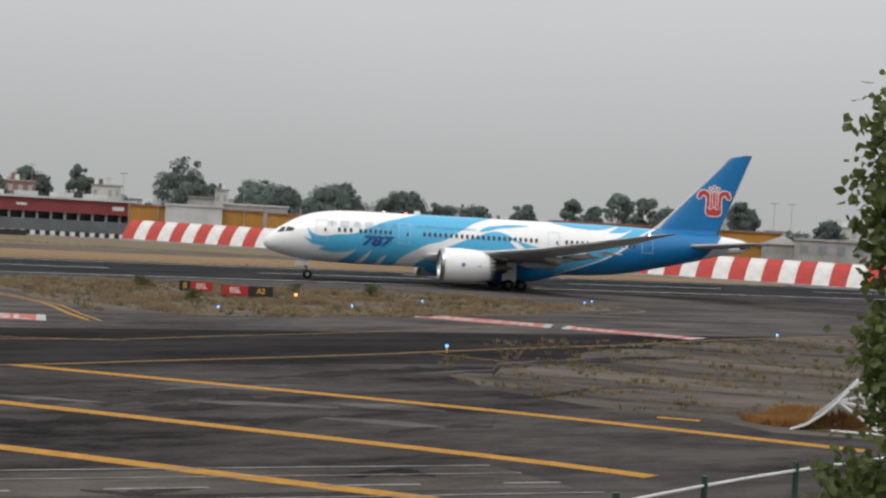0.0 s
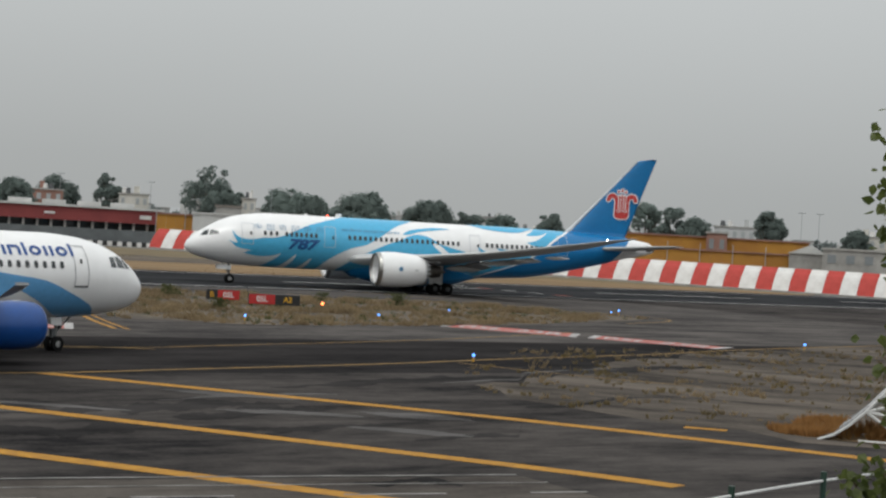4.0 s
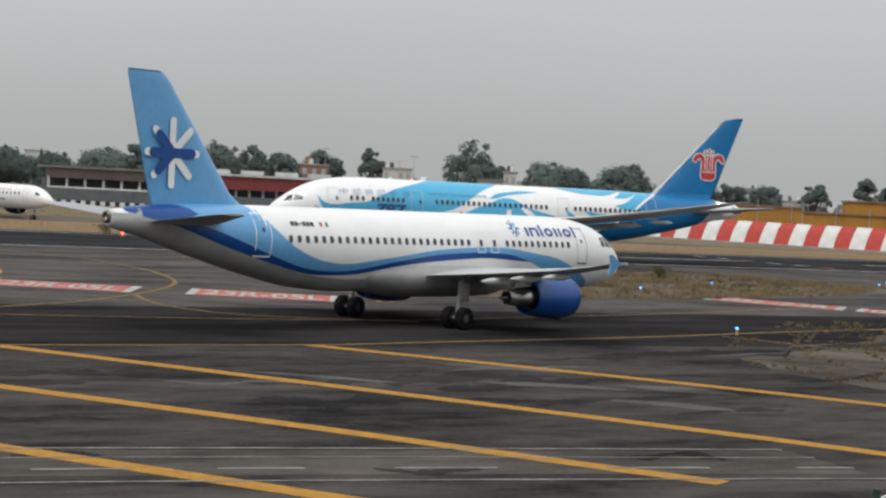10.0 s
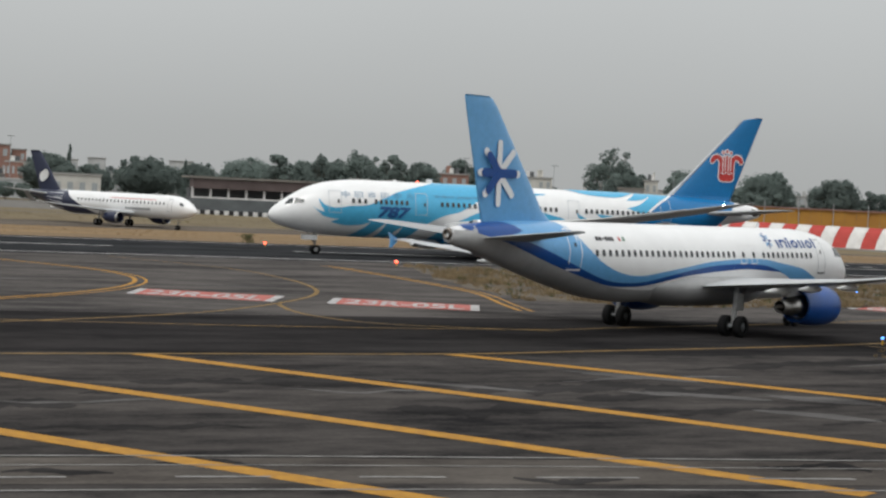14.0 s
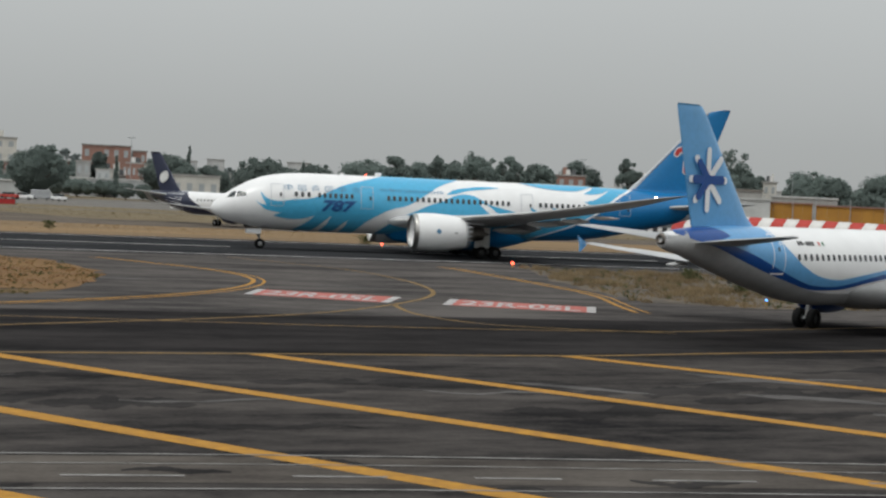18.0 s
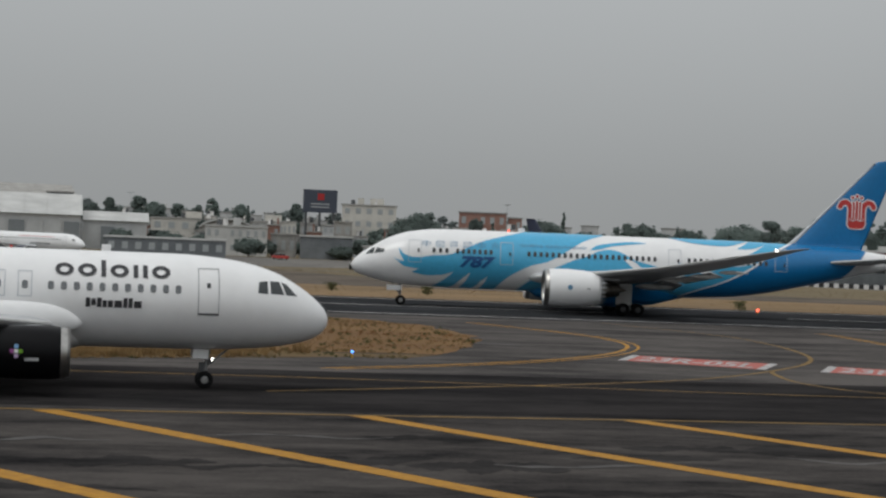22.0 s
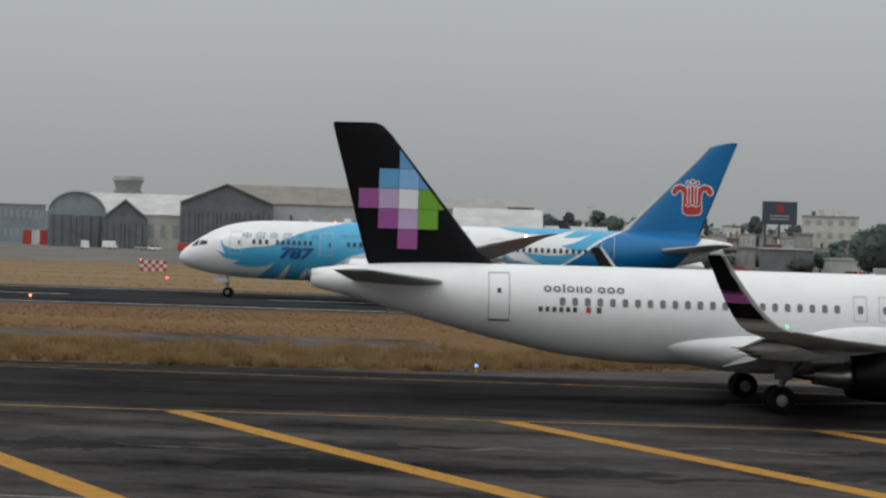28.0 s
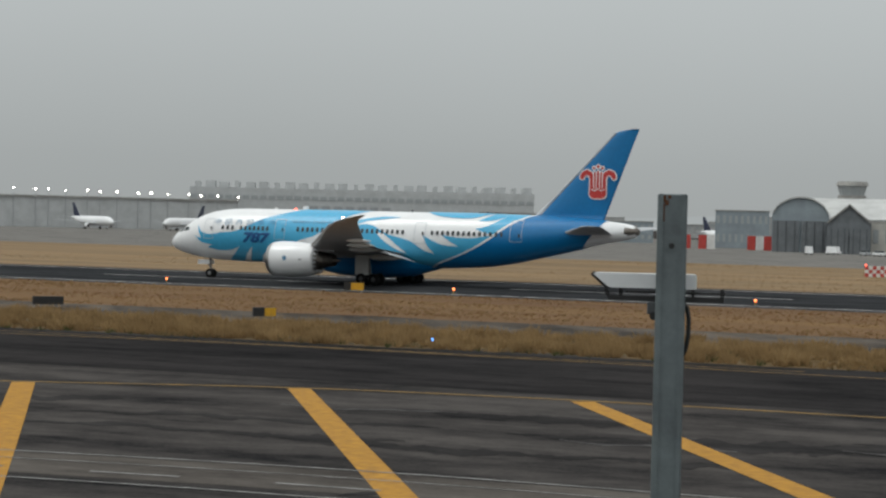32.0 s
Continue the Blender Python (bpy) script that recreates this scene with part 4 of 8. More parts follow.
        for sd in (-1, 1):
            arm = [(ex + sd * 0.68, ez - 1.0), (ex + sd * 0.66, ez + 0.35), (ex + sd * 0.82, ez + 0.78), (ex + sd * 1.2, ez + 0.98), (ex + sd * 1.58, ez + 0.85), (ex + sd * 1.76, ez + 0.5)]
            for k, (p, q) in enumerate(zip(arm, arm[1:])):
                bars.append(star_bar(p, q, (0.42, 0.46, 0.5, 0.5, 0.48)[k] + grow, yy + 0.001 * k))
            bars.append(star_bar((ex + sd * 0.32, ez - 0.6), (ex + sd * 0.34, ez + 0.9), 0.22 + grow, yy + 0.006))
            bars.append(star_bar((ex + sd * 0.46, ez + 1.42), (ex + sd * 0.47, ez + 1.46), 0.26 + grow, yy + 0.007))
        bars.append(star_bar((ex, ez + 1.56), (ex, ez + 1.62), 0.28 + grow, yy + 0.008))
        for b in bars:
            plate("emblem_petal", b, mtl, root, 0.012, 1)
    for dx in (-0.19, 0.19):
        plate("emblem_stripe", star_bar((ex + dx * 0.9, ez + 1.0), (ex + dx, ez - 0.55), 0.09, y + 0.06), M_WHITE, root, 0.01, 1)
    for dx in (-0.48, 0.48):
        plate("emblem_stripe", star_bar((ex + dx, ez + 0.7), (ex + dx, ez - 0.6), 0.10, y + 0.06), M_WHITE, root, 0.01, 1)
    for p, q in (((-0.72, -0.75), (-0.36, -0.95)), ((-0.36, -0.95), (0.0, -0.7)), ((0.0, -0.7), (0.36, -0.95)), ((0.36, -0.95), (0.72, -0.75))):
        plate("emblem_stripe", star_bar((ex + p[0], ez + p[1]), (ex + q[0], ez + q[1]), 0.09, y + 0.065), M_WHITE, root, 0.01, 1)
    # nose gear
    strut(root, (-5.0, 0, 2.6), (-5.2, 0, 0.52), 0.14, door=None)
    for s in (1, -1):
        wheel(root, -5.2, s * 0.3, 0.5, 0.5, 0.34)
        box("nose_gear_door", (-4.5, s * 0.5, 1.75), (1.5, 0.05, 0.5), M_WHITE, root, 0.01)
    bm = bmesh.new()
    box_bm(bm, -17.3, 0, 8.1, 0.7, 0.05, 0.45, 0.02)
    part("blade_antenna", bm, M_WHITE, root)
    bm = bmesh.new()
    box_bm(bm, -13.5, 0, 7.98, 0.4, 0.04, 0.3, 0.015)
    part("blade_antenna", bm, M_WHITE, root)
    lamp_bead("beacon", (-16.0, 0, 8.0), 0.10, M_REDLAMP, root)
    return root


# ---- the two single-aisle jets ----
NARROW = [(-0.3, 3.10, 0.03, 0.03), (-0.2, 3.12, 0.36, 0.34), (0.2, 3.17, 0.80, 0.77), (0.9, 3.30, 1.18, 1.18), (2.0, 3.50, 1.53, 1.60), (3.2, 3.63, 1.75, 1.85), (4.6, 3.71, 1.91, 2.00), (6.5, 3.75, 1.975, 2.07), (23, 3.75, 1.975, 2.07), (26, 3.86, 1.92, 1.96), (29, 4.14, 1.70, 1.67), (32, 4.50, 1.30, 1.29), (35, 4.84, 0.80, 0.80), (36.8, 5.02, 0.42, 0.44), (37.4, 5.06, 0.28, 0.30)]


def build_narrowbody(label, start, fuselage, fin_mat, engine_mat, wing_tip, nacelle_len, core_mat):
    root = thing("narrow_body_airliner", start, label, "airplane")
    H = Hull(NARROW)
    H.body("fuselage", fuselage, root)
    for s in (1, -1):
        me = window_mesh(0.25, 0.36, "cabin_window", M_PANE_GREY if fin_mat is M_BLACK else M_PANE)
        windows(H, root, [6.5 + 0.533 * i for i in range(11)] + [12.9, 14.0] + [15.0 + 0.533 * i for i in range(23 if fin_mat is M_BLACK else 25)], 4.32, s, me)
        for x, w_, z0, z1 in ((5.2, 0.42, 3.35, 5.2), (12.9, 0.26, 3.85, 4.85), (14.0, 0.26, 3.85, 4.85), (29.4, 0.42, 3.5, 5.42)):
            H.outline("cabin_door", x - w_, x + w_, z0, z1, 0.035 if fin_mat is M_BLACK else 0.05, s, (M_GREY if fin_mat is M_BLACK or x < 29 else M_WHITE) if x < 10 or x > 20 else (M_PALESEAM if fin_mat is M_BLACK else M_WHITE), root, 0.024)
        H.patch("door_sill", [(4.75, 3.26), (5.65, 3.26), (5.65, 3.34), (4.75, 3.34)], s, M_DGREY, root, 0.035)
        H.patch("door_sill", [(28.95, 3.42), (29.85, 3.42), (29.85, 3.5), (28.95, 3.5)], s, M_DGREY if fin_mat is M_BLACK else M_WHITE, root, 0.035)
        # flight deck glazing
        H.patch("flight_deck_window", [(1.28, 4.16), (1.78, 4.20), (1.98, 4.74), (1.74, 4.66)], s, M_GLASS, root, 0.015)
        H.patch("flight_deck_window", [(1.87, 4.21), (2.48, 4.25), (2.50, 4.78), (2.08, 4.76)], s, M_GLASS, root, 0.015)
        H.patch("flight_deck_window", [(2.60, 4.23), (3.05, 4.27), (3.0, 4.74), (2.62, 4.78)], s, M_GLASS, root, 0.015)
        for x in (5.2, 29.4):
            zz = 4.52 if x < 10 else 4.7
            H.patch("door_window", [(x - 0.08, zz - 0.1), (x + 0.08, zz - 0.1), (x + 0.08, zz + 0.1), (x - 0.08, zz + 0.1)], s, M_PANE, root, 0.02)
        tip = [(s * 15.4, 20.2, 1.45, 3.95, 0.1)] if wing_tip == "sharklet" else [(s * 16.7, 21.1, 1.3, 4.12, 0.1)]
        lifting("wing", [(s * 1.5, 11.2, 7.4, 2.55, 0.13), (s * 6.4, 14.0, 4.2, 3.0, 0.12), (s * 11.4, 17.4, 2.7, 3.45, 0.11), (s * 14.9, 19.85, 1.65, 3.86, 0.1)] + tip, M_WINGGREY, root)
        lifting("leading_edge_slat", [(s * 2.6, 11.75, 0.9, 2.72, 0.3), (s * 6.4, 13.9, 0.75, 3.04, 0.3), (s * 11.4, 17.3, 0.55, 3.49, 0.3), (s * 14.9, 19.75, 0.42, 3.89, 0.3)], M_WHITE_DULL, root, False, "pale leading-edge slat")
        if wing_tip == "sharklet":
            pod("wing_root_fillet", [(10.5, 2.75, 0.06, 0.08), (11.0, 2.82, 0.2, 0.42), (12.0, 2.90, 0.29, 0.66), (13.5, 2.94, 0.32, 0.70), (15.0, 2.9, 0.28, 0.62), (16.6, 2.75, 0.18, 0.40), (18.0, 2.65, 0.06, 0.12)], fuselage, root, 20, side_at=s * 1.92)
        lifting("tailplane", [(s * 0.6, 31.4, 4.2, 4.9, 0.1), (s * 6.0, 34.7, 1.7, 5.45, 0.09), (s * 6.22, 35.0, 1.3, 5.47, 0.08)], M_GREY, root)
        engine(root, engine_mat, (-11.15 if fin_mat is M_BLACK else -11.4, s * 5.75, 1.74), nacelle_len, 1.03, 2.3, False, M_METAL if fin_mat is M_BLACK else engine_mat, s, 2.85, core_mat)
        flap_fairings(root, [(16.4, s * 6.5, 2.58, 3.7, 0.27), (17.6, s * 8.9, 2.85, 3.1, 0.23), (18.7, s * 11.6, 3.12, 2.7, 0.2)] if wing_tip == "sharklet" else [(16.4, s * 6.5, 2.62, 2.9, 0.22), (17.5, s * 8.9, 2.9, 2.5, 0.19), (18.7, s * 11.6, 3.16, 2.2, 0.17)], M_WHITE_DULL)
        strut(root, (-17.4, s * 3.7, 2.7), (-17.8, s * 3.8, 0.6), 0.17, door=((-17.7, s * 4.1, 1.9), (0.8, 0.05, 0.95)))
        rod("axle", (-17.8, s * 3.2, 0.58), (-17.8, s * 4.4, 0.58), 0.08, M_GREY, root)
        for dy in (-0.46, 0.46):
            wheel(root, -17.8, s * 3.8 + dy, 0.58, 0.58, 0.42, M_RIM if fin_mat is M_BLACK else M_DGREY)
        for dy in (-0.25, 0.25):
            if s > 0:
                wheel(root, -5.07, dy, 0.38, 0.38, 0.24)
        if s > 0:
            lamp_bead("taxi_lamp", (-4.75, 0.0, 1.25), 0.045, M_WHITELAMP, root)
            box("lamp_bracket", (-4.85, 0, 1.2), (0.12, 0.4, 0.16), M_DGREY, root)
        box("gear_scissor", (-5.2, s * 0.08, 0.9), (0.22, 0.05, 0.45), M_DGREY, root, 0.01)
        box("nose_gear_door", (-5.3, s * 0.36, 1.5), (0.7, 0.04, 0.4), M_WHITE, root, 0.01)
        if wing_tip == "sharklet":
            # an upswept blade, dark with a mauve band
            for mtl, a, b in ((M_WHITE_DULL, 0.0, 0.30), (M_BLACK, 0.30, 0.52), (M_MAGENTA, 0.52, 0.66), (M_BLACK, 0.66, 1.0)):
                rows = []
                for k in range(4):
                    u = a + (b - a) * k / 3
                    rows.append((s * (15.4 + 1.5 * u ** 0.8), 20.2 + 2.6 * u, 1.45 - 0.9 * u, 3.95 + 2.6 * u ** 1.5, 0.085))
                lifting("winglet", rows, mtl, root, False, "black and mauve winglet")
            rows = []
            for k in range(7):
                u = k / 6
                rows.append((s * (15.4 + 1.5 * u ** 0.8), 20.12 + 2.6 * u, 0.3 - 0.12 * u, 3.95 + 2.6 * u ** 1.5, 0.5))
            lifting("winglet_edge", rows, M_WHITE_DULL, root, False, "pale leading edge strip")
            lamp_bead("navigation_lamp", (-20.15, s * 15.45, 4.1), 0.055, M_GREENLAMP if s < 0 else M_REDLAMP, root)
        else:
            # a small arrow fence above and below the tip
            plate("wing_tip_fence", [(-21.85, s * 16.75, 4.12), (-22.6, s * 16.8, 4.52), (-22.78, s * 16.8, 4.5), (-22.6, s * 16.75, 4.1), (-22.7, s * 16.7, 3.66), (-22.55, s * 16.7, 3.64)], M_SWOOSH, root, 0.06, s, "cornflower blue wing-tip fence")
    pod("wing_box_fairing", [(9.6, 2.3, 0.1, 0.1), (10.6, 2.35, 1.2, 0.72), (12.2, 2.45, 1.95, 1.05), (14.5, 2.5, 2.2, 1.14), (18.5, 2.5, 2.2, 1.12), (20.6, 2.55, 1.95, 0.95), (22.2, 2.62, 1.6, 0.66), (22.75, 2.66, 1.4, 0.42), (22.9, 2.66, 1.1, 0.2)], fuselage if wing_tip == "sharklet" else M_BELLY, root)
    for s in (1, -1):
        rod("fairing_vent", (-22.7, s * 1.05, 2.66), (-22.98, s * 1.05, 2.66), 0.13, M_DGREY, root)
        if wing_tip == "sharklet":
            # flaps darker than the wing, with the shade beneath it put into the colour
            flap("inboard_flap", [(s * 2.1, 18.4, 1.7, 2.42), (s * 6.3, 18.1, 1.45, 2.9)], 24, M_GEAR, root)
            flap("outboard_flap", [(s * 6.5, 18.1, 1.4, 2.92), (s * 11.9, 20.3, 0.95, 3.42)], 22, M_GEAR, root)
    strut(root, (-4.9, 0, 1.9), (-5.07, 0, 0.42), 0.10)
    lifting("fin", [(5.2, 27.2, 7.6, 0, 0.05), (5.5, 28.5, 6.4, 0, 0.07), (5.8, 29.5, 5.55, 0, 0.08), (6.3, 30.2, 5.0, 0, 0.08), (11.2, 34.1, 2.45, 0, 0.085), (11.6, 34.5, 2.15, 0, 0.08), (11.72, 34.8, 1.8, 0, 0.05)], fin_mat, root, True)
    turned("tail_cone", (-35.9, 0, 4.93), [(0, 0.66), (0.8, 0.5), (1.5, 0.31), (1.55, 0.22), (1.2, 0.2)], M_WHITE if fin_mat is M_BLACK else M_BELLY, root, 20)
    turned("apu_exhaust", (-37.1, 0, 5.05), [(0, 0.32), (0.42, 0.26), (0.44, 0.16), (0.1, 0.14)], M_HOT, root, 18)
    box("blade_antenna", (-9.5, 0, 5.95), (0.4, 0.03, 0.3), M_WHITE, root, 0.01)
    box("blade_antenna", (-16.5, 0, 1.55), (0.4, 0.03, 0.3), M_WHITE, root, 0.01)
    lamp_bead("beacon", (-13.5, 0, 5.86), 0.07, M_CRIMSON, root)
    return root, H


def build_blue_jet():
    root, H = build_narrowbody("white airliner with blue waves, blue fin and royal blue engines", pose(-21, 94, 0, 0, 0, 53.6), M_WHITE, M_SWOOSH, M_ROYAL, "fence", 3.35, M_METAL)
    for s in (1, -1):
        H.band("grey_belly", [(17, 0.0, 0.02), (19, 0.0, 0.13), (22, 0.0, 0.17), (26, 0.0, 0.17), (29, 0.0, 0.25), (32, 0.0, 0.42), (35, 0.0, 0.6), (37.3, 0.0, 0.8)], s, M_BELLY, root, 0.01)
        H.band("light_wave", [(2.9, 0.0, 0.005), (3.3, 0.0, 0.03), (4.0, 0.0, 0.15), (5.0, 0.0, 0.25), (5.8, 0.03, 0.32), (6.6, 0.10, 0.39), (7.5, 0.2, 0.455), (9.5, 0.38, 0.516), (11.6, 0.48, 0.575), (13.6, 0.505, 0.584), (15.6, 0.49, 0.566), (17.5, 0.465, 0.537), (19.3, 0.415, 0.483), (21.1, 0.355, 0.43), (22.8, 0.295, 0.38), (24.4, 0.245, 0.348), (26, 0.225, 0.377), (27.4, 0.25, 0.476), (28.2, 0.28, 0.60), (28.9, 0.315, 0.76), (29.4, 0.335, 0.98), (29.8, 0.36, 1.0), (30.8, 0.43, 1.0), (32.2, 0.54, 1.0), (33, 0.59, 1.0), (34.5, 0.7, 1.0), (35.5, 0.9, 1.0)], s, M_SWOOSH, root, 0.014)
        H.band("dark_wave", [(9.9, 0.41, 0.415), (10.5, 0.415, 0.445), (11.55, 0.428, 0.493), (13.6, 0.448, 0.519), (15.5, 0.428, 0.505), (17.4, 0.40, 0.48), (19.2, 0.365, 0.43), (21, 0.312, 0.368), (22.6, 0.25, 0.307), (24.2, 0.212, 0.258), (26, 0.18, 0.24), (27.4, 0.195, 0.265), (29.1, 0.225, 0.338), (30.7, 0.268, 0.44), (32.3, 0.345, 0.555), (33.3, 0.42, 0.61), (34.3, 0.51, 0.6), (34.8, 0.55, 0.56)], s, M_ROYAL, root, 0.018)
        H.band("dark_tail_top", [(32.9, 0.80, 0.81), (33.35, 0.74, 0.93), (34, 0.67, 1.0), (35.1, 0.58, 1.0), (36, 0.68, 1.0), (36.7, 0.86, 1.0)], s, M_ROYAL, root, 0.022)
    # titles, starboard: blocks in royal blue, and the small sunburst before them
    title(H, root, 10.05, 5.5, 4.74, 5.18, "inloiiol", -1, M_ROYAL, 0.24)
    for k in range(8):
        a = math.pi * k / 4
        H.patch("sunburst_ray", [(10.85 + 0.12 * math.cos(a) - 0.05 * math.sin(a), 5.12 + 0.12 * math.sin(a) + 0.05 * math.cos(a)), (10.85 + 0.42 * math.cos(a) - 0.05 * math.sin(a), 5.12 + 0.42 * math.sin(a) + 0.05 * math.cos(a)), (10.85 + 0.42 * math.cos(a) + 0.05 * math.sin(a), 5.12 + 0.42 * math.sin(a) - 0.05 * math.cos(a)), (10.85 + 0.12 * math.cos(a) + 0.05 * math.sin(a), 5.12 + 0.12 * math.sin(a) - 0.05 * math.cos(a))], -1, M_SWOOSH if k % 2 else M_ROYAL, root, 0.022, 2)
    glyph_row(H, root, "registration_bar", 27.65, 26.1, 4.93, 5.13, [(1, 1, 0)] * 2 + [(1, 0.25, 0.4)] + [(1, 1, 0)] * 3, -1, M_LETTER)
    glyph_row(H, root, "flag_mark", 25.72, 25.52, 4.93, 5.13, [(1, 1, 0)], -1, M_CRIMSON)
    glyph_row(H, root, "flag_mark", 25.34, 25.14, 4.93, 5.13, [(1, 1, 0)], -1, M_GREENFLAG)
    # the sunburst on the fin
    ex, ez, y = -34.0, 8.05, -0.19
    for k in range(8):
        a = radians(90 + 45 * k)
        d = Vector((math.cos(a), math.sin(a)))
        c = Vector((ex, ez))
        ln = 1.45
        plate("sunburst_ray", star_bar(tuple(c + 0.1 * d), tuple(c + ln * d), 0.36, y - 0.002 * k), M_WHITE, root, 0.012, -1)
    for k, (ang, ln) in enumerate(((135, 1.15), (180, 1.15), (225, 1.15), (0, 1.15))):
        d = Vector((math.cos(radians(ang)), math.sin(radians(ang))))
        plate("sunburst_ray", star_bar((ex, ez), tuple(Vector((ex, ez)) + d * ln), 0.44, y - 0.035 - 0.004 * k), M_ROYAL, root, 0.012, -1)
    return root


def build_black_tail_jet():
    root, H = build_narrowbody("white airliner with black fin, coloured pixel emblem and black engines", pose(-47, 72, 0, 0, 0, 39.6), M_WHITE, M_BLACK, M_BLACK, "sharklet", 4.3, M_METAL)
    title(H, root, 11.75, 6.75, 4.74, 5.26, "ooloiio", -1, M_LETTER, 0.24)
    glyph_row(H, root, "name_bar", 10.4, 8.0, 3.47, 3.86, [(0.45, 1.0, 0), (0.45, 0.7, 0.2), (0.45, 1.0, 0), (0.4, 0.75, 0), (0.5, 0.75, 0), (0.75, 0.75, 0), (0.4, 1.05, 0), (0.4, 1.05, 0), (0.75, 0.75, 0)], -1, M_LETTER)
    title(H, root, 27.55, 24.05, 4.70, 4.95, "ooloiio-ooo", -1, M_DGREY, 0.22)
    glyph_row(H, root, "registration_bar", 27.75, 26.0, 3.88, 4.08, [(1, 1, 0), (0.45, 0, 0)] * 6, -1, M_LETTER)
    glyph_row(H, root, "flag_mark", 25.75, 25.5, 3.86, 4.1, [(1, 1, 0)], -1, M_CRIMSON)
    glyph_row(H, root, "flag_mark", 25.3, 25.05, 3.86, 4.1, [(1, 1, 0)], -1, M_GREENFLAG)
    # the pixel emblem: a stair of coloured squares
    q = 0.86
    cells = [(0, 2, M_SWOOSH), (0, 1, M_PALEBLUE), (-1, 1, M_SWOOSH), (1, 1, M_SWOOSH), (-2, 0, M_MAGENTA), (-1, 0, M_LILAC), (0, 0, M_WHITE), (1, 0, M_LIME), (2, 0, M_LIME), (-1, -1, M_MAGENTA), (0, -1, M_LILAC), (1, -1, M_LIME), (0, -2, M_MAGENTA)]
    edge = lambda x, z: -30.42 - (z - 6.3) * 0.776 - x
    for i, j, mtl in cells:
        x0, z0 = -33.75 + q * i, 8.05 + q * j
        pts = [(x0, z0), (x0 + q * 0.98, z0), (x0 + q * 0.98, z0 + q * 0.98), (x0, z0 + q * 0.98)]
        kept = []
        for p, n in zip(pts, pts[1:] + pts[:1]):
            a, b = edge(*p), edge(*n)
            if a >= 0:
                kept.append(p)
            if a * b < 0:
                u = a / (a - b)
                kept.append((p[0] + (n[0] - p[0]) * u, p[1] + (n[1] - p[1]) * u))
        if len(kept) > 2:
            plate("pixel_square", [(x, -0.178, z) for x, z in kept][::-1], mtl, root, 0.015, -1)
    # emblem on the starboard engine
    for i, j, mtl in ((0, 1, M_PALEBLUE), (-1, 0, M_MAGENTA), (0, 0, M_WHITE), (1, 0, M_LIME), (0, -1, M_LILAC)):
        bm = bmesh.new()
        a = 0.28 * j * 0.62
        box_bm(bm, -13.2 + 0.17 * i, -5.75 - 1.10 * math.cos(a), 1.84 + 1.08 * math.sin(a), 0.16, 0.03, 0.16)
        part("pixel_square", bm, mtl, root)
    box("engine_data_bar", (-12.6, -6.81, 1.52), (0.55, 0.03, 0.12), M_GREY, root)
    return root


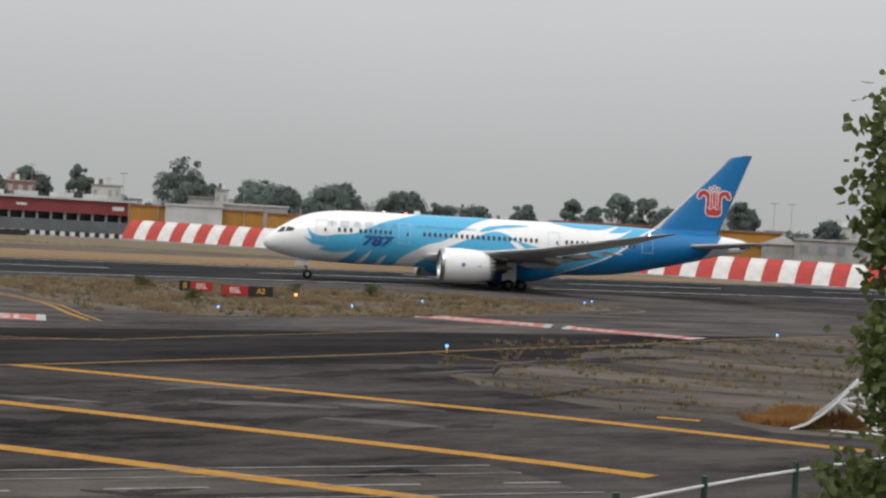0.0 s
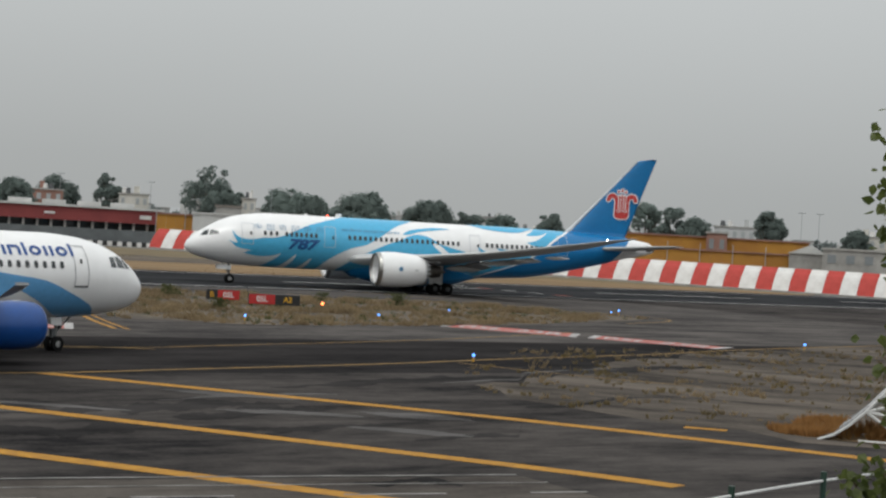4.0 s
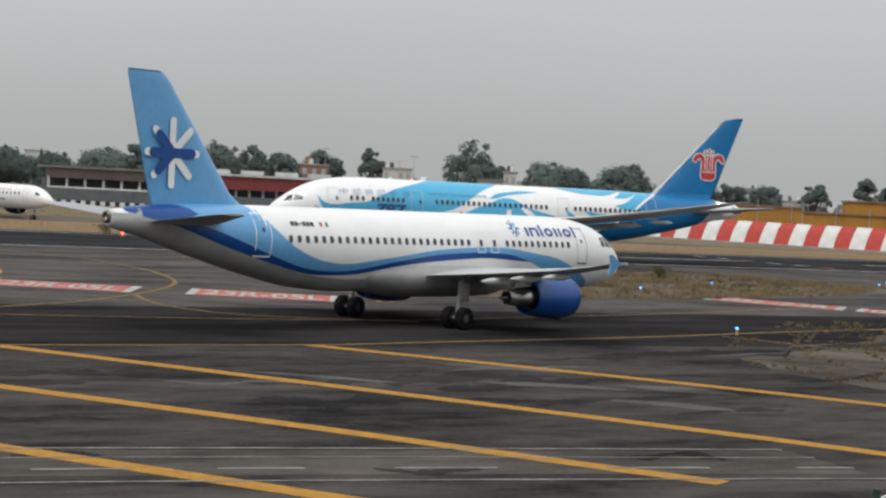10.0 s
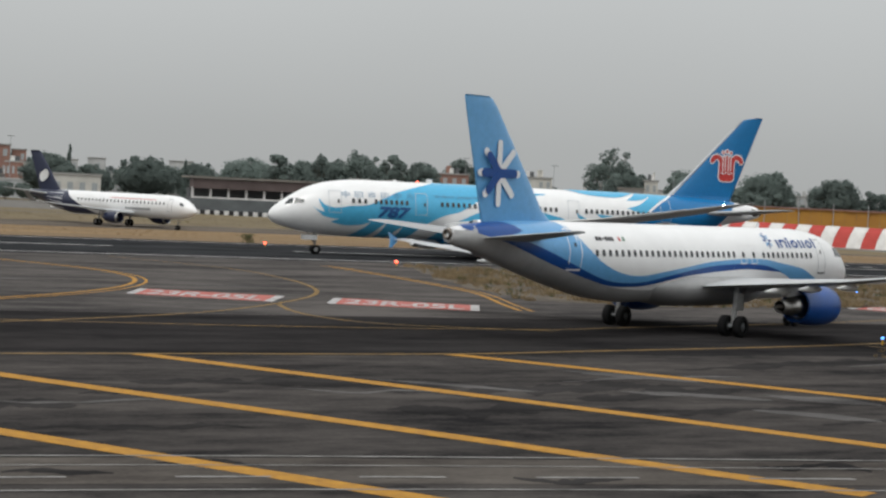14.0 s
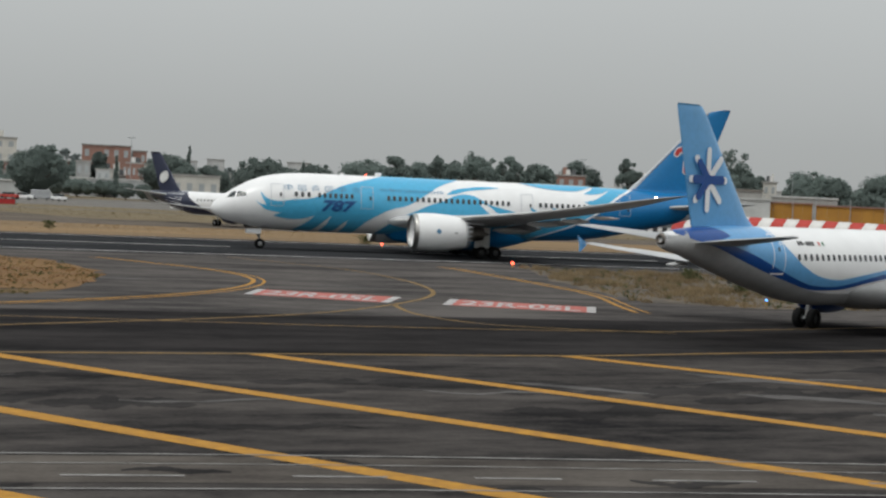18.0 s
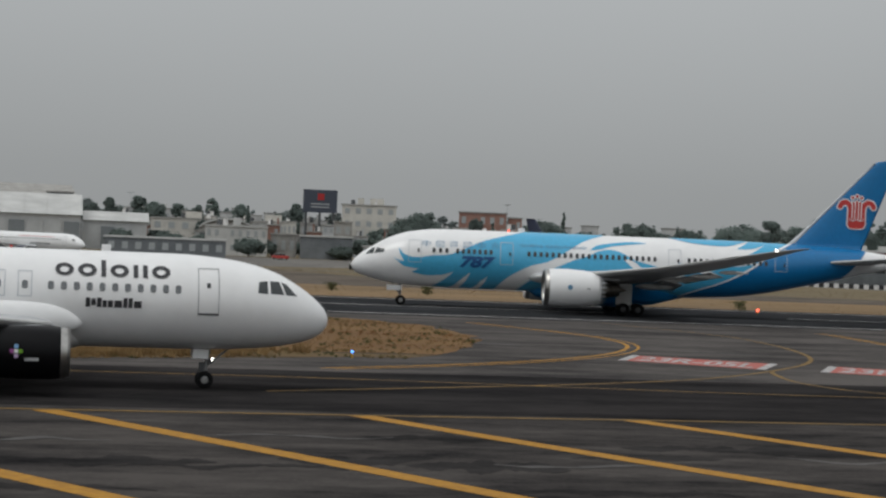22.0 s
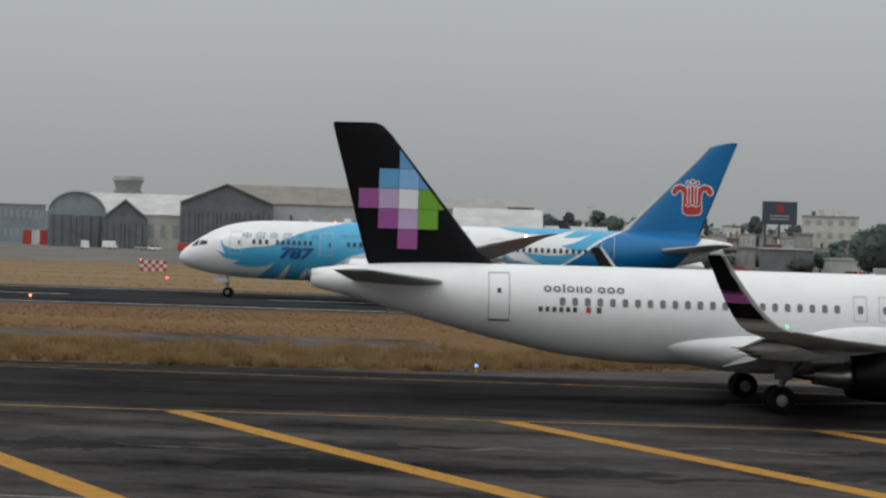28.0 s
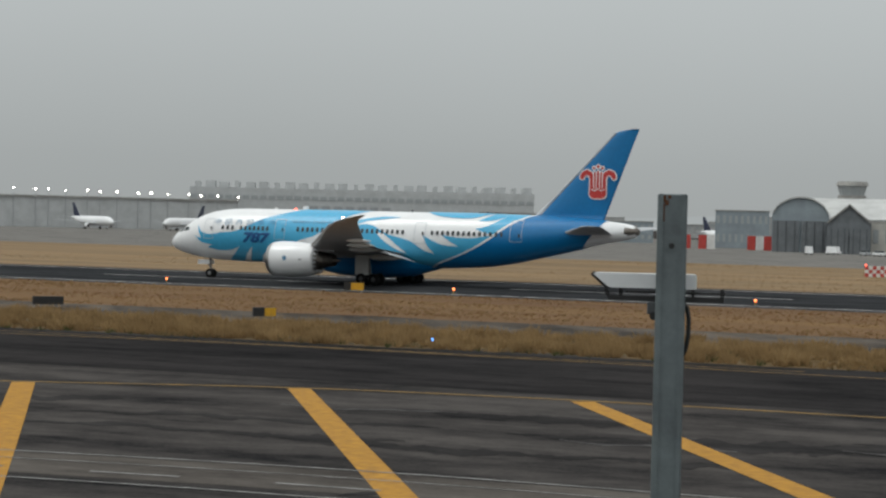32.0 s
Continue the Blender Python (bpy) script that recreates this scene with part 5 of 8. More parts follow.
def build_regional(m, label):
    """A smaller twin-jet, white with a navy rear."""
    root = thing("regional_airliner", m, label, "airplane", "waiting regional jets")
    H = Hull([(0, 2.65, 0.03, 0.03), (0.2, 2.68, 0.38, 0.36), (0.9, 2.78, 0.78, 0.80), (2.0, 2.95, 1.16, 1.25), (3.5, 3.08, 1.42, 1.58), (5.5, 3.12, 1.505, 1.68), (26, 3.12, 1.505, 1.68), (30, 3.35, 1.3, 1.4), (34, 3.85, 0.8, 0.85), (37.2, 4.3, 0.3, 0.32)])
    H.body("fuselage", M_WHITE, root, 32)
    me = window_mesh(0.3, 0.4)
    for s in (1, -1):
        H.band("navy_rear", [(20.5, 0.0, 0.02), (23, 0.0, 0.32), (26, 0.0, 0.7), (28, 0.0, 1.0), (37, 0.0, 1.0)], s, M_NAVY, root)
        windows(H, root, [5.2 + 0.82 * i for i in range(24)], 3.6, s, me)
        H.outline("cabin_door", 3.6, 4.4, 2.5, 4.2, 0.04, s, M_GREY, root)
        H.patch("flight_deck_window", [(1.5, 3.35), (2.3, 3.5), (2.35, 3.85), (1.85, 3.75)], s, M_GLASS, root, 0.015)
        H.patch("title_bar", [(8.0, 2.55), (13.5, 2.55), (13.5, 2.85), (8.0, 2.85)] if s < 0 else [(9.2, 2.55), (12.5, 2.55), (12.5, 2.85), (9.2, 2.85)], s, M_GREY, root, 0.015)
        H.patch("red_stripe", [(7.0, 4.02), (17.0, 4.02), (17.0, 4.1), (7.0, 4.1)], s, M_CRIMSON, root, 0.015)
        lifting("wing", [(s * 1.2, 11.6, 5.4, 2.0, 0.12), (s * 4.6, 13.8, 3.6, 2.3, 0.11), (s * 13.2, 18.7, 1.5, 3.2, 0.1), (s * 14.0, 19.8, 0.9, 4.5, 0.08)], M_WINGGREY, root)
        lifting("tailplane", [(s * 0.5, 31.8, 3.4, 4.1, 0.1), (s * 5.8, 35.2, 1.4, 4.8, 0.08)], M_WINGGREY, root)
        engine(root, M_NAVY, (-11.0, s * 4.4, 1.35), 2.9, 0.8, 1.4, False, M_METAL, s, 2.2)
        strut(root, (-17.4, s * 2.8, 2.0), (-17.6, s * 2.9, 0.5), 0.12)
        for dy in (-0.34, 0.34):
            wheel(root, -17.6, s * 2.9 + dy, 0.5, 0.5, 0.32)
    strut(root, (-3.6, 0, 1.6), (-3.75, 0, 0.35), 0.08)
    wheel(root, -3.75, 0.2, 0.33, 0.33, 0.2)
    wheel(root, -3.75, -0.2, 0.33, 0.33, 0.2)
    lifting("fin", [(4.2, 28.0, 7.0, 0, 0.05), (4.9, 30.2, 5.0, 0, 0.09), (10.2, 35.0, 2.6, 0, 0.09), (10.55, 35.6, 2.1, 0, 0.06)], M_NAVY, root, True, "navy fin")
    for sd in (1, -1):
        plate("fin_emblem", star_bar((-34.2, 6.6), (-33.5, 7.0), 1.5, sd * 0.26), M_WHITE_DULL, root, 0.012, sd)
    return root


# ---- the ground, markings and grass ----
ground = mesh_ob("ground", [(-4000, -4000, 0), (4000, -4000, 0), (4000, 4000, 0), (-4000, 4000, 0)], [(0, 1, 2, 3)], M_GROUND)
tagged(ground, "worn grey airfield tarmac with dark streaks and patches", "ground", kind="structure")
sheet("runway", [rw(-900, 0), rw(900, 0), rw(900, 44), rw(-900, 44)], 0.006, M_RUNWAY, "dark grey asphalt runway", "runway")
sheet("taxiway_road", [rw(-900, -95), rw(400, -95), rw(400, -73), rw(-900, -73)], 0.005, M_TAXI, "dark rubber-stained asphalt taxiway", "taxiway")
# A lighter sheet over the junction paints the sky sheen there.
sheet("junction_sheen_sheet", [rw(-110, -73), rw(60, -73), rw(60, -1), rw(-110, -1)], 0.0062, M_JUNCTION, "taxiway junction tarmac painted lighter for grazing sky sheen", "pavement")
sheet("service_road", [rw(-900, -57), rw(-98, -57), rw(-95, -50), rw(-98, -43), rw(-900, -43)], 0.012, M_SHOULDER, "dark strip of asphalt between two grass verges", "road")


def wavy(pts, amp, seed):
    """An outline with ragged edges."""
    rnd = random.Random(seed)
    out = []
    for i, p in enumerate(pts):
        q = pts[(i + 1) % len(pts)]
        ln = math.hypot(q[0] - p[0], q[1] - p[1])
        n = max(1, min(60, int(ln / 2.5)))
        for k in range(n):
            u = k / n
            a = amp if k else amp * 0.3
            out.append((p[0] + (q[0] - p[0]) * u + rnd.uniform(-a, a), p[1] + (q[1] - p[1]) * u + rnd.uniform(-a, a)))
    return out


GRASS = {
    "verge_near": [rw(-420, -73), rw(-110, -72.5), rw(-100, -70.5), rw(-89, -65.5), rw(-83, -62.7), rw(-76.6, -61), rw(-74, -57), rw(-420, -57)],
    "verge_far": [rw(-420, -43), rw(-103, -43), rw(-99, -50), rw(-103, -57), rw(-73.9, -57), rw(-72, -52.8), rw(-67, -39), rw(-66.7, -21), rw(-72, -11), rw(-82, -6), rw(-110, -2.5), rw(-420, -2.5)],
    "verge_island": [(-43, 176), (-33, 150), (-23, 128.5), (-14, 130.5), (-4, 141), (6, 157), (17, 181), (8, 189), (-4, 193), (-20, 184), (-30, 182)],
    "verge_beyond": [rw(-420, 46), rw(150, 46), rw(190, 70), rw(60, 84), rw(-60, 90), rw(-98, 100), rw(-120, 190), rw(-420, 215)],
    "verge_outer": [rw(-82, 197), rw(-58, 186), rw(-44, 152), rw(-32, 120), rw(62, 114), rw(62, 170), rw(0, 215), rw(-30, 224), rw(-58, 206)],
    "verge_apron": [rw(-110, 335), rw(40, 325), rw(20, 400), rw(-110, 430)],
    "verge_terminal": [(-160, 300), (-60, 330), (60, 330), (90, 322), (90, 335), (-60, 390), (-160, 396)],
    "verge_shoulder": [(14, 73.5), (30, 70), (44, 100), (24, 92)],
}
for i, (name, pts) in enumerate(GRASS.items()):
    ground_mat = {"verge_near": M_GRASS_STRAW, "verge_far": M_GRASS_RUST, "verge_island": M_SOIL, "verge_outer": M_OLIVE, "verge_apron": M_OLIVE, "verge_terminal": M_OLIVE}.get(name, M_GRASS)
    sheet(name, wavy(pts, 0.7, i), 0.02 + 0.002 * i, ground_mat, "dry straw-coloured grass verge", "grass")
sheet("taxi_lane_road", wavy([rw(-132, 80), rw(230, 66), rw(230, 150), rw(40, 160), rw(-60, 200), rw(-128, 205)], 1.5, 44), 0.014, M_LANE, "brownish grey taxi lane across the grass", "road")
ribbon("service_road", [rw(-64, 187), rw(-20, 184), rw(20, 176)], 6.0, 0.05, M_APRON, "pale narrow service road across the grass", "road")
sheet("apron_pavement", [rw(-1400, 112), rw(600, 112), rw(600, 900), rw(-1400, 900)], 0.008, M_APRON, "wide worn apron", "pavement")


def inside(pts, x, y):
    hit = False
    for (x0, y0), (x1, y1) in zip(pts, pts[1:] + pts[:1]):
        if (y0 > y) != (y1 > y) and x < (x1 - x0) * (y - y0) / (y1 - y0) + x0:
            hit = not hit
    return hit


def tufts(name, pts, count, h0, h1, material, label, seed, box_lim=None, clump=2.2, gap=0.0, blades=9, along=0):
    """Tussocks of standing blades, gathered in loose clumps and taller at their hearts."""
    rnd = random.Random(seed)
    xs, ys = [p[0] for p in pts], [p[1] for p in pts]
    lim = box_lim or (min(xs), max(xs), min(ys), max(ys))
    vs, fs, made, tries = [], [], 0, 0
    while made < count and tries < count * 12:
        tries += 1
        x, y = rnd.uniform(lim[0], lim[1]), rnd.uniform(lim[2], lim[3])
        if not inside(pts, x, y):
            continue
        if along:
            rel = Vector((x, y)) - RA
            heart = noise.noise(Vector((rel.dot(RU) / clump / 2 / along, rel.dot(RN) / clump / 2, seed)))
        else:
            heart = noise.noise(Vector((x / clump / 2, y / clump / 2, seed)))
        if heart < rnd.uniform(-0.45, 0.3) + gap:
            continue
        made += 1
        h = (h0 + (h1 - h0) * min(1.0, max(0.0, 0.35 + heart))) * rnd.uniform(0.75, 1.25)
        for b in range(blades):
            a = rnd.uniform(0, 6.283)
            w = 0.05 * h + 0.022
            lean = rnd.uniform(0.1, 0.75) * h
            q = rnd.uniform(0.0, 0.5) * h + 0.02
            bx, by = x + q * math.cos(a + 0.6), y + q * math.sin(a + 0.6)
            f = rnd.uniform(0, 3.142)
            k = len(vs)
            vs += [(bx - w * math.sin(f), by + w * math.cos(f), 0.0), (bx + w * math.sin(f), by - w * math.cos(f), 0.0), (bx + lean * math.cos(a), by + lean * math.sin(a), h * rnd.uniform(0.6, 1.1))]
            fs.append((k, k + 1, k + 2))
    ob = mesh_ob(name, vs, fs, material)
    return tagged(ob, label, "grass", kind="stuff")


tufts("grass_tufts", GRASS["verge_near"], 5200, 0.2, 0.85, M_TALL, "tall dry straw-coloured tussocks beside the taxiway", 1, (-150, -58, 5, 110), 0.75, 0.2, 16)
tufts("grass_tufts", GRASS["verge_near"], 9000, 0.08, 0.3, M_BLADE, "short dry brown grass beside the taxiway", 21, (-150, -58, 5, 110), 1.4, -0.1, 6)
tufts("grass_tufts", GRASS["verge_far"], 6500, 0.06, 0.16, M_BLADE_R, "rusty brown dry grass beside the runway", 2, (-230, -55, 0, 165), 1.6, 0.0, 8, 9)
tufts("grass_tufts", GRASS["verge_far"], 6500, 0.06, 0.2, M_BLADE, "dry straw-coloured grass beside the runway", 7, (-230, -55, 0, 165), 2.0, 0.05, 8, 9)
tufts("grass_tufts", GRASS["verge_island"], 4200, 0.14, 0.55, M_STRAW, "dry grass clumps on the taxiway island", 3, None, 2.0, 0.16)
tufts("weeds", GRASS["verge_island"], 260, 0.2, 0.55, M_WEED, "green weeds among the dry grass", 4)
tufts("grass_tufts", GRASS["verge_beyond"], 8000, 0.06, 0.18, M_BLADE, "dry grass beyond the runway", 5, (-330, 40, 60, 330), 3.0, 0.0, 7, 9)
tufts("grass_tufts", GRASS["verge_outer"], 3500, 0.08, 0.24, M_DRYWEED, "olive dry grass between the taxi lane and the apron", 19, (-400, 40, 60, 420), 3.0, 0.0, 8, 7)
tufts("grass_tufts", GRASS["verge_shoulder"], 700, 0.3, 0.8, M_GOLD, "golden dry grass at the blast deflector", 6)
sheet("shoulder_pavement", wavy([(1, 90), (4, 82), (9, 75.5), (25, 66), (60, 90), (60, 150), (30, 150), (18, 131), (10, 116), (6, 101)], 1.2, 31), 0.0072, M_SHOULDER, "old brownish cracked shoulder tarmac", "pavement")
RIM = [rw(-420, -73.2), rw(-110, -72.9), rw(-110, -71.6), rw(-420, -71.8)]
tufts("weeds", RIM, 1500, 0.08, 0.26, M_DRYWEED, "low olive weeds along the rim of the taxiway", 17, (-160, -58, 0, 110), 1.2, 0.0)
tufts("weeds", RIM, 1100, 0.1, 0.3, M_WEED, "low green weeds along the rim of the taxiway", 18, (-160, -58, 0, 110), 1.2, 0.1)
tufts("weeds", RIM, 900, 0.16, 0.42, M_WEED, "dark green weed clumps along the rim of the taxiway", 27, (-160, -58, 0, 110), 0.7, 0.42, 12)
ribbon("edge_line_marking", [rw(-420, -75.4), rw(-118, -75.4)], 0.22, 0.02, M_YELLOW_THIN, "thin faded yellow edge line", "marking")
TIP = [rw(-100, -71), rw(-89, -66), rw(-83, -63), rw(-76.6, -61.4), rw(-72, -53), rw(-67, -39), rw(-66.7, -21), rw(-72, -11), rw(-82, -8), rw(-76, -25), rw(-78, -45), rw(-88, -60)]
tufts("weeds", TIP, 350, 0.06, 0.18, M_DRYWEED, "olive dry weeds at the rim of the grass verge", 14, None, 1.5, 0.1)
tufts("weeds", TIP, 200, 0.08, 0.24, M_WEED, "green weeds at the rim of the grass verge", 15, None, 1.5, 0.2)
tufts("weeds", GRASS["verge_near"], 400, 0.12, 0.4, M_DRYWEED, "olive dry weeds among the straw", 16, (-150, -58, 5, 110), 1.6, 0.15)
CLUMP = [(12.2, 76.2), (12.5, 74.9), (13.2, 74.2), (14.2, 74.2), (15.6, 78), (15.4, 81), (13.6, 78.6)]
tufts("grass_tufts", CLUMP, 700, 0.15, 0.8, M_GOLD, "golden dry grass clump at the foot of the blast deflector", 12, None, 2.0, -0.3)
SHOULDER = [(-1, 91), (4, 122), (20, 134), (36, 152), (40, 130), (26, 95), (14, 74), (5, 79)]
tufts("weeds", SHOULDER, 420, 0.06, 0.34, M_STRAW, "sparse weeds in the cracks of the old tarmac", 8, None, 1.5, 0.42)
tufts("weeds", SHOULDER, 420, 0.06, 0.3, M_DRYWEED, "green weeds in the cracks of the old tarmac", 9, None, 1.5, 0.4)

# painted lines
EDGE = [(-105, -20), (-90, 4), (-84.5, 13), (-78.4, 22.6), (-72.8, 32.9), (-64.9, 41.6), (-55.5, 49.7), (-45.8, 57.6), (-36.6, 65.5), (-28.2, 73.0), (-17.8, 82.2), (-13.0, 88.3), (-8.4, 94.2), (-3.1, 101.4), (3.0, 110.7), (12.3, 123.7), (18.7, 134.3), (28.9, 148.7), (45, 170)]
ribbon("edge_line_marking", smooth_line(EDGE, 5), 0.42, 0.02, M_YELLOW_THIN, "thin faded yellow edge line", "marking")
ribbon("edge_line_marking", smooth_line([(-120, 20), (-98, 42), (-70, 63), (-48.5, 80.0), (-30, 91), (-17.8, 100.6), (-12.8, 107.8), (-1.8, 125.5), (8.0, 145.5)], 5), 0.3, 0.02, M_YELLOW_THIN, "thin faded yellow centre line", "marking")
ribbon("edge_line_marking", smooth_line([(-0.2, 104.4), (5.6, 100.1), (12, 97)], 5), 0.3, 0.02, M_YELLOW_THIN, "thin faded yellow spur line", "marking")
ribbon("box_marking", [(8.7, 75.0), (10.3, 74.6)], 0.7, 0.02, M_YELLOW, "short yellow bar beside the hatching", "marking")
for k in range(6):
    ribbon("holding_marking", [(-5.0 + 3.2 * k, 261.0 - 4.1 * k), (-3.4 + 3.2 * k, 259.0 - 4.1 * k)], 1.0, 0.02, (M_WHITE_MARK, M_RED_MARK)[k % 3 == 2], "worn white holding dash", "marking")
STRIPES = ([(-17.9, 82.3), (2.3, 74.0), (15.1, 66.9)],
           [(-28.3, 72.8), (-14.8, 66.8), (1.5, 59.3), (6.5, 56.4)],
           [(-36.8, 65.5), (-27.1, 61.1), (-12.1, 54.7), (-4.0, 51.0), (0.2, 49.2)],
           [(-45.7, 57.6), (-30.2, 51.5), (-21.1, 47.7), (-9.7, 43.0), (-2.0, 39.8)],
           [(-55.3, 49.6), (-35.0, 42.3), (-5.0, 31.9)],
           [(-64.6, 41.4), (-40.2, 32.9), (-10.0, 22.4)],
           [(-72.6, 32.8), (-43.3, 22.4), (-20.8, 14.4)],
           [(-78.0, 22.9), (-56.8, 16.0), (-30.8, 7.4)],
           [(-84.5, 13.0), (-63.2, 5.8), (-41.9, -1.4)])
for pts_ in STRIPES:
    ribbon("hatch_stripe_marking", smooth_line(pts_, 4), 0.95, 0.014, M_YELLOW, "broad yellow hatching stripe on the taxiway shoulder", "marking")
PALE = [(-75, -8), (-64, 6), (-55.9, 15.8), (-46.5, 25.4), (-33, 36), (-19.8, 44.7), (-9.8, 50.5), (1.8, 56.8)]
for k, (off, w) in enumerate(((0.0, 0.16), (1.6, 0.10), (5.4, 0.14))):
    ribbon("white_line_marking", smooth_line([(x + off * 0.55, y - off * 0.83) for x, y in PALE], 4), w, 0.024, M_WORN, "thin worn white line", "marking")
for k, (p_, q_) in enumerate(zip(smooth_line(PALE, 5)[::2], smooth_line(PALE, 5)[1::2])):
    ribbon("white_line_marking", [(p_[0] + 1.9, p_[1] - 2.9), (q_[0] + 1.9, q_[1] - 2.9)], 0.2, 0.024, M_WORN, "short worn white dash", "marking")
ribbon("pale_strip_pavement", smooth_line([(x + 1.2, y - 2.0) for x, y in PALE], 4), 4.2, 0.009, M_PALE, "pale worn concrete strip", "pavement")
for n in (2.2, 41.8):
    ribbon("runway_edge_marking", [rw(-900, n), rw(-50, n), rw(900, n)], 0.9, 0.014, M_WHITE_MARK, "white runway edge line", "marking")
for s in range(-420, 200, 50):
    ribbon("runway_centre_marking", [rw(s, 22), rw(s + 30, 22)], 0.9, 0.014, M_WHITE_MARK, "white runway centre dash", "marking")
TURNS = ([(-51.0, 86.7), (-48.6, 94.3), (-46.7, 105.0), (-46.9, 115.9), (-49.5, 125.8), (-53.9, 133.2), (-60.1, 139.0), (-72, 146)],
         [(-45, 72), (-41.1, 80.6), (-37.1, 90.3), (-34.6, 100.3), (-34.4, 113.6), (-36.1, 124.4), (-40.7, 135.4), (-47.9, 146.8), (-54, 153), (-66, 161)],
         [(-34.2, 110), (-33.1, 107.1), (-29.8, 101.5), (-24.5, 98.3), (-16, 101)],
         [(-48, 166), (-45.6, 163.5), (-34.4, 146.4), (-27.6, 134.8), (-23.3, 123.0), (-21, 117)],
         [(-20, 216), (-4, 203), (12, 190), (19, 181), (14, 168)])
for t_ in TURNS:
    ribbon("turn_line_marking", smooth_line(t_), 0.32, 0.016, M_YELLOW_THIN if t_ in (TURNS[1], TURNS[2], TURNS[4]) else M_YELLOW, "curved yellow taxi line", "marking")
    if t_ in (TURNS[0], TURNS[3]):
        ribbon("turn_line_marking", smooth_line([(x + 0.8, y) for x, y in t_]), 0.2, 0.016, M_YELLOW, "curved yellow taxi line", "marking")


def blotch(name, c, length, width, ang, material, label, seed, z=0.011):
    """An uneven long patch on the tarmac."""
    rnd = random.Random(seed)
    n = 22
    ca, sa = math.cos(radians(ang)), math.sin(radians(ang))
    pts = []
    for k in range(n):
        t = 6.283 * k / n
        q = rnd.uniform(0.7, 1.15)
        u, v = length / 2 * math.cos(t) * q, width / 2 * math.sin(t) * rnd.uniform(0.6, 1.2)
        pts.append((c[0] + u * ca - v * sa, c[1] + u * sa + v * ca))
    sheet(name, pts, z, material, label, "stain")


for k, (x, y, ln, w, a) in enumerate(((-1.5, 67.3, 4.6, 1.6, -12), (-5.5, 71.6, 5.2, 1.3, -4), (-9.0, 77.5, 6.5, 1.6, -8), (-7.6, 71.0, 2.6, 0.9, -2), (-14.5, 69.0, 6.0, 1.1, -4), (-1.5, 73.0, 5.0, 2.0, -6), (-42.5, 125.5, 6, 1.6, 20), (-58.0, 118.0, 9, 2.0, 25))):
    blotch("wet_patch", (x, y), ln, w, a, M_WETTRACK, "pale wet patch on the old tarmac", 40 + k, 0.0115 + 0.0001 * k)
def reach(line, az):
    """How far off a painted line lies in the direction az."""
    best = None
    for (x0, y0), (x1, y1) in zip(line, line[1:]):
        a0, a1 = math.degrees(math.atan2(-x0, y0)), math.degrees(math.atan2(-x1, y1))
        if min(a0, a1) <= az <= max(a0, a1):
            u = (az - a0) / (a1 - a0) if a1 != a0 else 0.0
            best = math.hypot(x0 + (x1 - x0) * u, y0 + (y1 - y0) * u)
    return best


def stain_trail(az0, az1, f, thick, seed, material, label, z):
    """A wispy stain that follows the sweep between the edge line (f 0) and the pale strip (f 1)."""
    up, lo = [], []
    n = max(16, int(abs(az1 - az0) * 7))
    for k in range(n + 1):
        u = k / n
        az = az0 + (az1 - az0) * u
        e, p = reach(EDGE, az), reach(PALE, min(az, 90))
        if e is None:
            continue
        p = p if p is not None else e * 0.64
        body = math.sin(math.pi * u) ** 0.6
        wob = noise.noise(Vector((az * 0.5, seed * 3.1, 0.0))) * 0.05
        t0 = thick * body * (0.65 + 0.9 * noise.noise(Vector((az * 1.1, seed * 7.7, 1.0))) + 0.5 * noise.noise(Vector((az * 4.0, seed * 1.7, 2.0))))
        t1 = thick * body * (0.65 + 0.9 * noise.noise(Vector((az * 1.1, seed * 5.3, 4.0))) + 0.5 * noise.noise(Vector((az * 4.0, seed * 2.9, 5.0))))
        for out, g in ((up, f + wob - max(0.004, t0)), (lo, f + wob + max(0.004, t1))):
            out.append(polar(az, e + (p - e) * g))
    sheet("oil_patch", lo + up[::-1], z, material, label, "stain")


rnds = random.Random(9)
for k in range(30):
    az = -4.0 + 2.65 * k + rnds.uniform(-1.2, 1.2)
    ln = rnds.uniform(4.0, 11.0)
    stain_trail(az - ln / 2, az + ln / 2, rnds.uniform(0.25, 0.86), rnds.uniform(0.02, 0.075), k, M_STAIN, "dark oily stain trailing along the old tarmac", 0.0095 + 0.00008 * k)
for k in range(9):
    az = -2.0 + 8.2 * k
    stain_trail(az - 2.6, az + 2.6, 0.3 + 0.09 * (k % 4), 0.014, 50 + k, M_WETTRACK, "pale dried water mark on the old tarmac", 0.0125 + 0.00005 * k)
for k in range(12):
    az = 2.0 + 5.6 * k + rnds.uniform(-1, 1)
    stain_trail(az - 1.6, az + 1.6, 1.04 + 0.07 * (k % 3), 0.02, 80 + k, M_STAIN, "dark crack filling across the pale strip", 0.0132 + 0.00005 * k)


